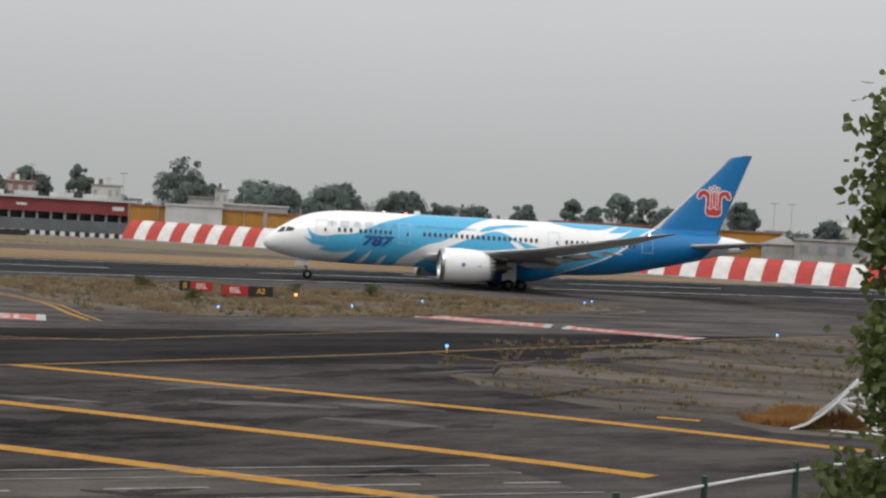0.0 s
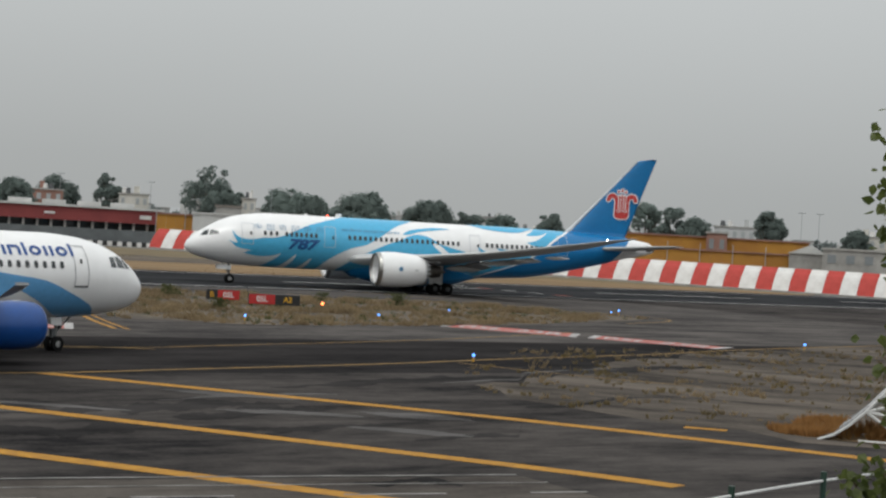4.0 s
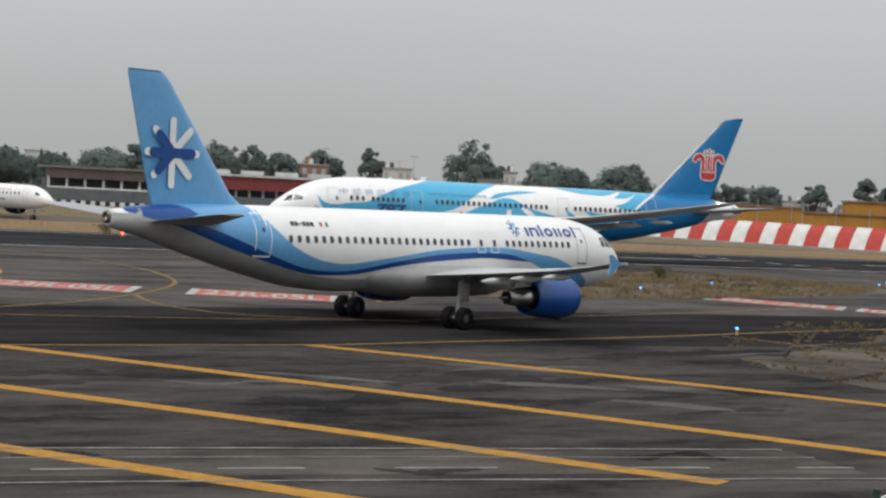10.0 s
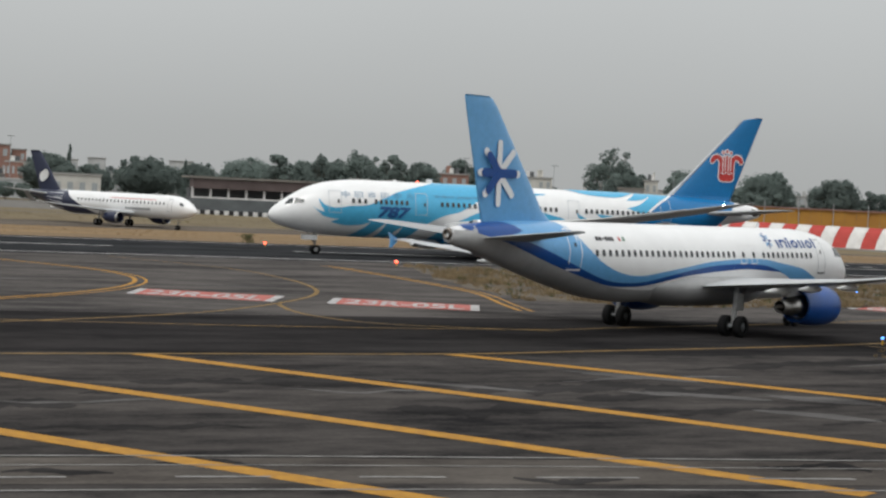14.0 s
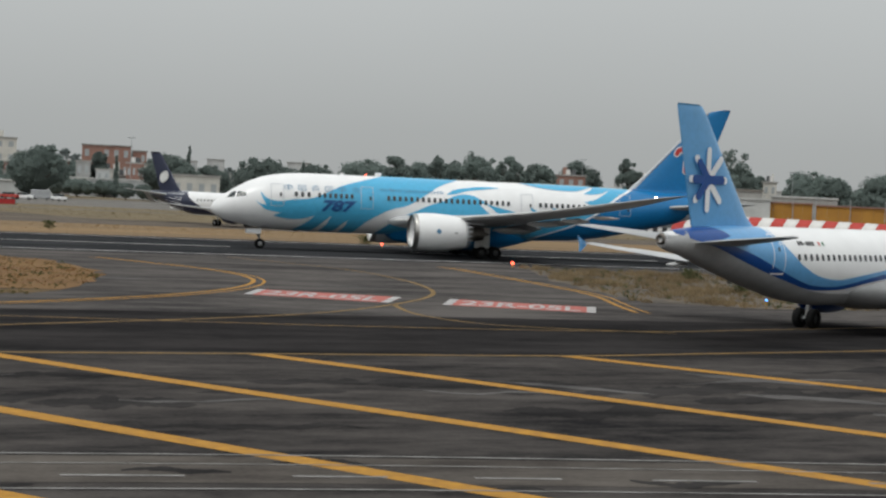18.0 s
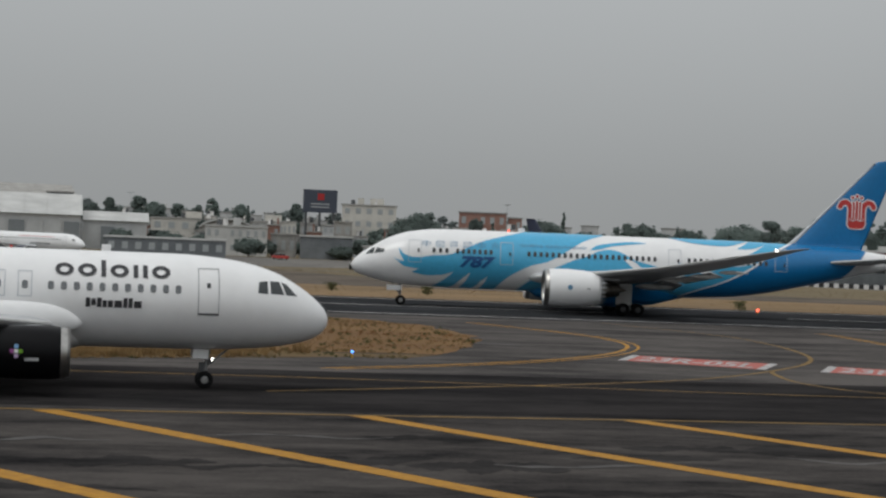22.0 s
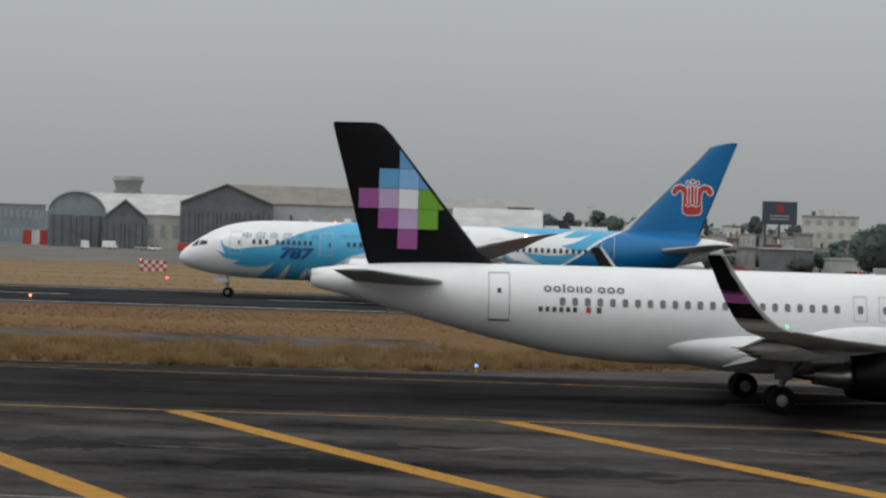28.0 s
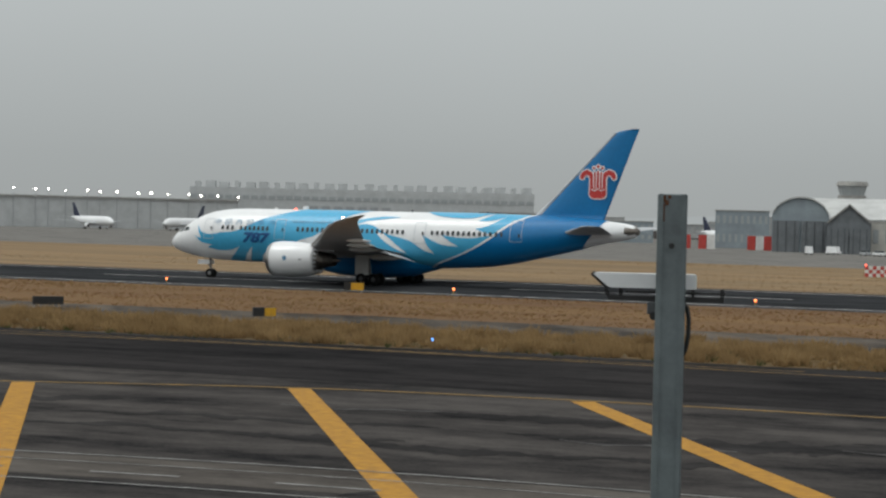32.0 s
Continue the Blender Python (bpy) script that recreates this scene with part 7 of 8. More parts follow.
def billboard():
    d = 640
    m, w = face_frame(31.2, d, 30.2, d)
    root = thing("billboard", m, "dark rooftop billboard with a red block and pale lines", "billboard")
    z0, z1 = high(0.60, d), high(1.27, d)
    box("panel", (w / 2, 0.3, (z0 + z1) / 2), (w, 0.6, z1 - z0), M_NAVYSIGN, root)
    box("red_mark", (w * 0.52, -0.05, z1 - 2.3), (w * 0.2, 0.1, 2.2), M_SIGNRED, root)
    for k in range(2):
        box("pale_bar", (w * 0.5, -0.05, z0 + 1.8 + 1.0 * k), (w * 0.55, 0.1, 0.4), M_GREY, root)
    for u in (0.1, 0.5, 0.9):
        rod("post", (w * u, 0.6, 0), (w * u, 0.6, z0), 0.4, M_DGREY, root)
    box("base_house", (w / 2, 6, z0 * 0.32), (w * 1.1, 10, z0 * 0.64), M_CREAM, root)


billboard()


def gable_hangar(az0, az1, d, eave, ridge, depth, wall, roof, label, arched=False, openings=4, side_depth=None):
    m, w = face_frame(az0, d, az1, d)
    root = thing("hangar", m, label, "hangar")
    n = 12 if arched else 2
    prof = []
    for i in range(n + 1):
        u = i / n
        prof.append((w * u, eave + (ridge - eave) * (math.sin(math.pi * u) ** 0.6 if arched else 1 - abs(2 * u - 1))))
    vs = [(x, 0, z) for x, z in prof] + [(w, 0, 0), (0, 0, 0)] + [(x, depth, z) for x, z in prof] + [(w, depth, 0), (0, depth, 0)]
    k = n + 3
    fs = [tuple(range(k))[::-1], tuple(range(k, 2 * k)), (n + 1, n, n + k, n + 1 + k), (0, n + 2, n + 2 + k, k)]
    mesh_ob("wall", vs, fs, wall, root)
    vs = [(x, -1.0, z + 0.1) for x, z in prof] + [(x, depth + 1, z + 0.1) for x, z in prof] + [(x, -1.0, z + 0.6) for x, z in prof] + [(x, depth + 1, z + 0.6) for x, z in prof]
    q = n + 1
    fs = []
    for i in range(n):
        fs += [(i, i + 1, q + i + 1, q + i), (2 * q + i, 3 * q + i, 3 * q + i + 1, 2 * q + i + 1), (i, 2 * q + i, 2 * q + i + 1, i + 1)]
    mesh_ob("roof", vs, fs, roof, root)
    for i in range(openings):
        box("hangar_door", (w * (i + 0.5) / openings, -0.4, eave * 0.42), (w / openings * 0.93, 0.5, eave * 0.84), M_HANGAR, root)
        for j in range(3):
            box("door_rib", (w * (i + 0.2 + 0.3 * j) / openings, -0.75, eave * 0.42), (0.3, 0.2, eave * 0.84), M_DGREY, root)
    return root


def slope_shed(az0, az1, d, eave, ridge, depth, wall, roof, label, bays=0):
    """A long shed seen along its side, its roof sloping up from the near eave to the ridge."""
    m, w = face_frame(az0, d, az1, d)
    root = thing("hangar", m, label, "hangar")
    z0, z1 = high(eave, d), high(ridge, d + depth)
    box("wall", (w / 2, depth, z0 / 2), (w, depth * 2, z0), wall, root)
    vs, fs = [], []
    for x in (-0.5, w + 0.5):
        vs += [(x, -0.8, z0 + 0.05), (x, depth, z1), (x, 2 * depth + 0.8, z0 + 0.05)]
    mesh_ob("roof", vs, [(0, 1, 4, 3)[::-1], (1, 2, 5, 4)[::-1], (0, 1, 2), (3, 5, 4), (0, 3, 5, 2)], roof, root)
    n = max(4, int(w / 7))
    for i in range(n):
        x = w * (i + 0.5) / n
        mesh_ob("roof_seam", *tube((x, -0.8, z0 + 0.1), (x, depth, z1 + 0.05), 0.14, None, 4), roof, root)
    for i in range(bays):
        box("door_panel", (w * (i + 0.5) / bays, -0.15, z0 * 0.4), (w / bays * 0.86, 0.3, z0 * 0.8), M_PALEGLASS if i % 3 == 1 else wall, root)
    return root


gable_hangar(51.97, 50.35, 612, high(0.43, 612), high(0.92, 612), 22, M_BLUEGREY, M_ROOF, "old arched-roof hangar with a grey gable and dark doors", True, 2)
slope_shed(50.9, 47.8, 616, 0.33, 0.93, 22, M_HANGAR, M_ROOF, "long pale metal hangar roof over a dark wall", 6)
gable_hangar(50.4, 49.15, 594, high(0.2, 594), high(0.72, 594), 16, M_HANGAR, M_CONC, "small dark gabled hangar annex", False, 2)
block_house(49.2, 48.15, 598, high(0.28, 598), 14, M_CREAM, "cream low hangar lean-to", 1, 3, "hangar_annex", M_ROOF)
gable_hangar(48.2, 45.5, 590, high(0.70, 590), high(1.26, 590), 24, M_HANGAR, M_BROWNROOF, "large dark gabled hangar with a brown metal roof", False, 5)
slope_shed(46.75, 43.1, 596, 0.76, 1.29, 20, M_PALEWALL, M_BROWNROOF, "long brown hangar roof behind the dark gable")
slope_shed(44.9, 37.8, 604, 0.77, 1.08, 24, M_PALEWALL, M_CONC, "very long white hangar side under a grey roof", 11)
slope_shed(40.2, 37.6, 540, 0.22, 0.82, 18, M_PALEWALL, M_ROOF, "pale metal hangar with a high sloping roof", 5)
slope_shed(37.5, 35.7, 545, 0.10, 0.37, 14, M_PALEWALL, M_ROOF, "low pale shed with a sloping metal roof", 4)
gable_hangar(34.2, 32.6, 545, high(0.0, 545), high(0.26, 545), 30, M_CONC, M_ROOF, "small pale arched shed", True, 2)


def control_tower():
    d = 760
    x, y = polar(49.72, d)
    root = thing("control_tower", Matrix.Translation((x, y, 0)), "stout pale control tower with a glazed cab", "tower")
    z1, z2 = high(1.02, d), high(1.30, d)
    mesh_ob("shaft", *tube((0, 0, 0), (0, 0, z1), 4.0, 3.8, 8), M_PALEWALL, root)
    mesh_ob("cab_glazing", *tube((0, 0, z1), (0, 0, z2), 4.6, 5.6, 8), M_PALEBAND, root)
    mesh_ob("cab_roof", *tube((0, 0, z2), (0, 0, z2 + 1.6), 6.2, 5.6, 8), M_CONC, root)
    mesh_ob("gallery", *tube((0, 0, z1 - 1.0), (0, 0, z1), 5.4, 5.4, 8), M_CONC, root)


control_tower()


def floodlight_mast(az, el, d):
    x, y = polar(az, d)
    root = thing("floodlight_mast", Matrix.Translation((x, y, 0)), "grey floodlight mast with a lit lamp head on the far apron", "mast", "far apron floodlights")
    z = high(el, d)
    rod("pole", (0, 0, 0), (0, 0, z), 0.16, M_GREY, root, 0.1, 8)
    box("lamp_head", (0, 0.2, z), (1.3, 0.4, 0.8), M_GREY, root, 0.05)
    lamp_bead("lamp", (0, -0.15, z), 0.42, M_WHITELAMP, root)


for az_, el_, d_ in ((60.75, 0.19, 560), (60.35, 0.19, 560), (58.45, 0.21, 560), (40.9, 0.45, 530)):
    floodlight_mast(az_, el_, d_)


def far_terminal():
    d = 1000
    m, w = face_frame(69.0, d, 58.9, d)
    root = thing("far_terminal", m, "very long pale terminal building with a toothed roofline", "building")
    z0, z1 = 0.0, high(0.86, d)
    box("wall", (w / 2, 15, z1 / 2), (w, 30, z1), M_PALEWALL, root)
    for i in range(26):
        box("roof_monitor", (w * (i + 0.5) / 26, 10, z1 + 1.4), (w / 26 * (0.7 if i % 3 else 0.35), 14, 2.8 + (i % 2) * 0.8), M_PALEWALL, root)
    for i in range(40):
        box("window", (w * (i + 0.5) / 40, -0.1, z1 * 0.78), (w / 40 * 0.75, 0.3, 2.0), M_PALEBAND, root)
    for i in range(7):
        box("name_bar", (w * (0.36 + 0.035 * i), -0.3, z1 * 0.55), (w * 0.024, 0.4, 2.6), M_GREY, root)
    m, w = face_frame(80.0, d - 60, 67.6, d - 40)
    r2 = thing("far_terminal", m, "long pale terminal pier with a row of white floodlights", "building")
    z1 = high(0.42, d)
    box("wall", (w / 2, 12, z1 / 2), (w, 24, z1), M_PALEWALL, r2)
    box("roof", (w / 2, 12, z1 + 0.4), (w + 2, 26, 0.8), M_CONC, r2)
    for i in range(24):
        u = 1 - 0.0395 * i - (0.01 if i % 3 else 0.0)
        lamp_bead("floodlight", (w * u, -1.0, high(0.545 + 0.007 * i, d) + 0.3 * (i % 2)), 0.38, M_WHITELAMP, r2)
        rod("floodlight_mast", (w * u, -1.0, 0), (w * u, -1.0, high(0.53, d)), 0.2, M_GREY, r2, None, 6)


far_terminal()

# ---- trees ----
def unit_blob():
    bm = bmesh.new()
    bmesh.ops.create_icosphere(bm, subdivisions=2, radius=1.0)
    bm.verts.index_update()
    out = [tuple(v.co) for v in bm.verts], [tuple(v.index for v in f.verts) for f in bm.faces]
    bm.free()
    return out


BLOB = unit_blob()


def tree(az, d, top, width, seed, material=M_LEAF, label="broad dark green tree beyond the airfield", tall=False, clumps=None, airy=False):
    """Trunk, limbs and a crown of many small leaf clumps with an uneven outline."""
    rnd = random.Random(seed)
    x, y = polar(az, d)
    h = high(top, d)
    w = d * math.radians(width)
    root = thing("tree", Matrix.Translation((x, y, 0)), label, "tree")
    trunk_h = h * (0.3 if not tall else 0.1)
    parts = [tube((0, 0, 0), (0, 0, trunk_h), 0.02 * h + 0.15, 0.014 * h + 0.1, 8)]
    lobes = []
    if tall:
        for i in range(6):
            lobes.append((Vector((rnd.uniform(-0.06, 0.06) * w, 0, h * (0.16 + 0.145 * i))), Vector((w * (0.5 - 0.075 * i), w * (0.5 - 0.075 * i), h * 0.13))))
    else:
        # lobes over a tall dome, smaller ones breaking its outline
        for i in range(26 if not airy else 17):
            a = i * 2.4 + rnd.uniform(-0.3, 0.3)
            u = rnd.uniform(-0.35, 0.95)
            r = w * (rnd.uniform(0.15, 0.24) if not airy else rnd.uniform(0.13, 0.2))
            q = math.sqrt(1 - u * u) * (0.5 * w - r) * rnd.uniform(0.85, 1.1)
            c = Vector((q * math.cos(a), q * math.sin(a), h * 0.5 + u * (h * 0.5 - r * 0.9)))
            lobes.append((c, Vector((r, r, r * rnd.uniform(0.75, 1.05)))))
        for i in range(8):
            a = rnd.uniform(0, 6.283)
            r = w * rnd.uniform(0.05, 0.09)
            u = rnd.uniform(-0.1, 0.95)
            q = math.sqrt(1 - u * u) * 0.5 * w * rnd.uniform(0.9, 1.08)
            lobes.append((Vector((q * math.cos(a), q * math.sin(a), h * 0.5 + u * h * 0.47)), Vector((r, r, r * 0.8))))
    nl = len(lobes)
    for c, r3 in lobes:
        parts.append(tube((0, 0, trunk_h * 0.85), c, 0.008 * h + 0.05, 0.03, 5))
    mesh_ob("trunk", *joined(parts), M_BARK, root)
    vs, fs = [], []
    if not airy:
        core = [(c, r3 * 0.9) for c, r3 in lobes] + ([] if tall else [(Vector((0, 0, h * 0.46)), Vector((w * 0.40, w * 0.36, h * 0.40)))])
        for c, r3 in core:
            k = len(vs)
            for v in BLOB[0]:
                q = rnd.uniform(0.72, 0.95)
                vs.append(c + Vector((v[0] * r3.x, v[1] * r3.y, v[2] * r3.z)) * q)
            fs += [tuple(i + k for i in f) for f in BLOB[1]]
    n = clumps or int(max(2600, min(5200, w * h * 26)))
    size = d * 0.00085
    weight = [r3.x * r3.x for c, r3 in lobes]
    pick = rnd.choices(range(nl), weight, k=n)
    for i in range(n):
        c, r3 = lobes[pick[i]]
        v = Vector((rnd.gauss(0, 1), rnd.gauss(0, 1), rnd.gauss(0.15, 1))).normalized()
        p = c + Vector((v.x * r3.x, v.y * r3.y, v.z * r3.z)) * rnd.uniform(0.72, 1.1)
        if p.z < 0.3:
            continue
        nrm = (v + Vector((rnd.uniform(-0.6, 0.6), rnd.uniform(-0.6, 0.6), rnd.uniform(-0.3, 0.6)))).normalized()
        dd = nrm.orthogonal().normalized()
        e = nrm.cross(dd)
        a = rnd.uniform(0, 6.283)
        dd, e = dd * math.cos(a) + e * math.sin(a), e * math.cos(a) - dd * math.sin(a)
        s = size * rnd.uniform(0.6, 1.4)
        k = len(vs)
        vs += [p + s * dd, p + 0.6 * s * e, p - 0.8 * s * dd, p - 0.6 * s * e]
        fs.append((k, k + 1, k + 2, k + 3))
    mesh_ob("crown", vs, fs, material, root)
    return root


# azimuth, top elevation, width in degrees, open crown
TREES = ((13.1, 0.8, 0.7, 0), (12.05, 1.02, 1.15, 0), (10.6, 1.16, 0.75, 1), (7.78, 1.56, 1.3, 1), (7.4, 0.95, 1.0, 0), (6.9, 0.8, 0.6, 0), (5.44, 1.01, 1.3, 0), (4.7, 0.86, 1.0, 0), (3.28, 1.02, 1.7, 0), (1.23, 0.94, 1.45, 0), (0.05, 0.63, 0.9, 1), (-0.9, 0.62, 0.9, 0), (-2.3, 0.78, 0.7, 1), (-3.73, 1.01, 0.62, 1), (-4.4, 0.77, 0.6, 0), (-5.15, 1.2, 0.85, 1), (-5.9, 1.15, 0.8, 1), (-6.6, 0.86, 0.9, 0), (-8.7, 1.18, 0.92, 0), (-7.5, 0.72, 0.5, 0), (-11.2, 0.8, 0.8, 0), (-12.9, 0.9, 1.0, 1))
TREES += ((24.1, 0.63, 1.35, 0), (22.9, 0.35, 0.95, 0), (21.3, 0.6, 1.65, 0), (19.85, 0.55, 1.15, 0), (18.35, 0.75, 1.6, 0), (17.55, 0.92, 0.75, 1), (17.0, 0.73, 0.4, 1), (16.05, 1.02, 0.95, 1), (15.05, 1.18, 1.0, 1), (14.1, 1.06, 0.8, 1), (13.3, 0.84, 0.9, 0), (16.6, 0.8, 1.2, 0), (15.5, 0.8, 1.2, 0), (14.6, 0.75, 1.1, 0), (27.85, 0.69, 1.5, 0), (26.95, 0.3, 1.0, 0), (26.1, 0.6, 0.5, 0))
for i, (az, top, width, airy) in enumerate(TREES):
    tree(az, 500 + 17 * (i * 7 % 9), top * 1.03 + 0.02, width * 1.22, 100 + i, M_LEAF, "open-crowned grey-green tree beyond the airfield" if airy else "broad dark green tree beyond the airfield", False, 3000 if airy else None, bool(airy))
for az, top, width in ((37.37, 0.68, 0.6), (36.8, 0.82, 0.45), (35.96, 0.93, 0.5), (35.5, 0.78, 0.7), (34.83, 0.73, 0.5), (33.86, 0.94, 0.42), (34.28, 0.69, 0.42), (33.0, 0.77, 0.6), (31.4, 0.86, 0.45), (31.9, 0.55, 0.5), (36.4, 0.6, 0.5), (30.0, 0.4, 0.7), (28.9, 0.35, 0.6)):
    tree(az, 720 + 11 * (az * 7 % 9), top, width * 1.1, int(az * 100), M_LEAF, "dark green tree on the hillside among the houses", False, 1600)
for i in range(20):
    az = 23.2 + i * 0.69 + 0.22 * math.sin(i * 3.1)
    tree(az, 505 + 9 * (i * 5 % 7), -0.34 + 0.3 * ((i * 41) % 10) / 10, 0.55 + 0.25 * (i % 3), 900 + i, M_LEAF, "low bushy tree before the town", False, 900)
for az, top, width in ((23.53, 0.88, 0.26), (20.2, 0.6, 0.22), (32.8, 0.7, 0.24), (25.6, 0.5, 0.2)):
    tree(az, 560, top, width, int(az * 10), M_LEAF, "narrow dark green conifer", True)
for i in range(24):
    az = 17.5 + i * 0.8 + 0.3 * math.sin(i * 2.3)
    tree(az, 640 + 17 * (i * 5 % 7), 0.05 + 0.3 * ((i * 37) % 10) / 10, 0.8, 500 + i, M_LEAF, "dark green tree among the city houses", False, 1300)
for i in range(46):
    az = -15 + i * 1.17
    if 37 < az < 47:
        continue
    tree(az, 820 + 23 * (i * 5 % 7), 0.2 + 0.28 * ((i * 37) % 10) / 10, 1.1, 300 + i, M_LEAF_FAR, "distant tree paled for haze among the city houses", False, 1200)
for i in range(26):
    az = 23.5 + 0.56 * i + 0.2 * ((i * 13) % 5) / 5
    tree(az, 900 + 31 * (i * 5 % 7), 0.36 + 0.42 * ((i * 29) % 11) / 11, 0.75 + 0.2 * (i % 3), 1300 + i, M_LEAF_FAR, "far hillside tree coloured grey-green for haze", False, 800)
for i, az in enumerate((9.4, 12.0, -9.6, 5.9, 25.2, -10.1, 36.2)):
    x, y = polar(az, 560)
    mast = thing("floodlight_mast", Matrix.Translation((x, y, 0)), "thin distant floodlight mast with a cross arm", "mast", "distant masts")
    z = high(0.95 + 0.1 * (i % 3), 560)
    rod("mast_pole", (0, 0, 0), (0, 0, z), 0.12, M_PALEBAND, mast, 0.07, 6)
    box("cross_arm", (0, 0, z), (2.2, 0.2, 0.25), M_PALEBAND, mast)

# ---- things near the camera ----
def camera_pole():
    x, y = polar(54.85, 7.8)
    root = thing("camera_pole", Matrix.Translation((x, y, 0)) @ pose(0, 0, 0, 0, 0, 54.85), "grey-green steel box pole with rust spots", "pole")
    zt = 6.97 + 0.13
    bm = bmesh.new()
    box_bm(bm, 0, 0, zt / 2, 0.118, 0.09, zt, 0.006)
    part("box_section", bm, M_POLE, root)
    for sx in (-0.044, 0.044):
        box("flange", (sx, -0.049, zt / 2), (0.016, 0.008, zt), M_POLE, root)
    for rx_, rz_, w_r, h_r in ((-0.031, 0.02, 0.010, 0.03), (-0.022, 0.035, 0.014, 0.02), (-0.034, 0.075, 0.006, 0.07), (-0.012, 0.012, 0.012, 0.012)):
        box("rust_patch", (rx_, -0.0465, zt - rz_), (w_r, 0.004, h_r), M_RUST, root)
    rod("bolt", (0.0, -0.045, zt - 0.205), (0.0, -0.062, zt - 0.205), 0.012, M_SIGNBLACK, root, None, 8)
    cam_ob = thing("security_camera", Matrix.Translation((x, y, 0)) @ pose(0, 0, 0, 0, 0, 54.85), "white security camera in a weather housing on the pole", "camera")
    z = zt - 0.345
    prof = [(-0.31, 0.019), (-0.30, 0.024), (0.098, 0.024), (0.104, 0.018), (0.104, -0.029), (0.098, -0.034), (-0.24, -0.034), (-0.255, -0.028)]
    k = len(prof)
    vs = [(px, py, z + pz) for py in (0.07, 0.17) for px, pz in prof]
    fs = [tuple(range(k)), tuple(range(2 * k - 1, k - 1, -1))] + [(i, i + k, (i + 1) % k + k, (i + 1) % k) for i in range(k)]
    mesh_ob("housing", vs, fs, M_CAMHOUSE, cam_ob)
    rod("front_visor", (-0.318, 0.12, z + 0.022), (-0.25, 0.12, z - 0.036), 0.010, M_SIGNBLACK, cam_ob)
    box("bracket", (-0.02, 0.1, z - 0.076), (0.46, 0.03, 0.02), M_SIGNBLACK, cam_ob)
    box("bracket_end", (0.206, 0.1, z - 0.058), (0.014, 0.03, 0.052), M_SIGNBLACK, cam_ob)
    box("bracket_rail", (0.02, 0.1, z - 0.05), (0.4, 0.03, 0.008), M_SIGNBLACK, cam_ob)
    rod("bracket_strut", (-0.245, 0.1, z - 0.074), (-0.262, 0.1, z - 0.04), 0.008, M_SIGNBLACK, cam_ob)
    for u in (-0.2, -0.05, 0.09):
        rod("bracket_foot", (u, 0.1, z - 0.074), (u, 0.12, z - 0.04), 0.008, M_SIGNBLACK, cam_ob)
    box("tilt_joint", (-0.075, 0.1, z - 0.115), (0.035, 0.04, 0.05), M_DGREY, cam_ob, 0.006)
    rod("tilt_knob", (-0.065, 0.075, z - 0.145), (-0.065, 0.125, z - 0.145), 0.017, M_SIGNBLACK, cam_ob)
    pts = [Vector((0.045, 0.0, z - 0.08)), Vector((0.066, 0.0, z - 0.10)), Vector((0.075, 0.0, z - 0.15)), Vector((0.074, 0.0, z - 0.22)), Vector((0.066, 0.0, z - 0.27)), Vector((0.05, 0.0, z - 0.30))]
    mesh_ob("cable", *joined([tube(a, b, 0.009, None, 6) for a, b in zip(pts, pts[1:])]), M_SIGNBLACK, cam_ob)


camera_pole()


def poplar_branch():
    """Leafy twigs that reach into view close to the eye."""
    rnd = random.Random(5)
    root = thing("poplar_tree", Matrix.Translation((*polar(-16.5, 11.5), 0)), "young poplar with fresh green leaves", "tree")
    limbs = [tube((0, 0, 0), (0, 0, 9.0), 0.14, 0.05, 8)]
    vs, fs = [], []

    def leaf(p, s):
        d = Vector((rnd.uniform(-1, 1), rnd.uniform(-1, 1), rnd.uniform(-1.2, 0.3))).normalized()
        e = d.cross(Vector((rnd.uniform(-1, 1), rnd.uniform(-1, 1), rnd.uniform(-1, 1)))).normalized()
        n = d.cross(e)
        k = len(vs)
        for a, b, c in ((0, 0, 0), (0.35, 0.42, 0.06), (0.7, 0.3, 0.05), (1.0, 0.0, -0.04), (0.7, -0.3, 0.05), (0.35, -0.42, 0.06)):
            vs.append(p + s * (a * d + b * e + c * n))
        fs.append((k, k + 1, k + 2, k + 3))
        fs.append((k, k + 3, k + 4, k + 5))

    az0 = -16.5
    inv = Vector((*polar(az0, 11.5), 0))
    twigs = []
    for az, el0, el1, lean in ((-12.6, -1.5, 4.1, 0.2), (-13.0, -0.8, 4.6, 0.1), (-12.25, -0.6, 2.2, 0.0), (-12.8, -4.4, -2.0, 0.1), (-12.7, -5.2, -1.9, 0.2), (-13.2, -5.6, -2.0, 0.1), (-12.4, -7.4, -5.9, 0.2), (-11.6, -7.6, -6.3, 0.2), (-13.1, -7.6, -5.8, 0.2)):
        d = 11.0
        p = Vector((*polar(az - 0.75, d), high(el0, d))) - inv
        q = Vector((*polar(az + lean - 0.35, d), high(el1, d))) - inv
        limbs.append(tube(p, q, 0.012, 0.005, 5))
        limbs.append(tube((0, 0, max(0.3, p.z - 1.2)), p, 0.03, 0.012, 6))
        n = int((q - p).length * 300) + 20
        for i in range(n):
            u = rnd.random()
            c = p.lerp(q, u) + Vector((rnd.gauss(0, 0.075), rnd.gauss(0, 0.10), rnd.gauss(0, 0.055)))
            leaf(c, rnd.uniform(0.04, 0.08))
    mesh_ob("trunk", *joined(limbs), M_BARK, root)
    mesh_ob("crown", vs, fs, M_FRESH, root)


poplar_branch()


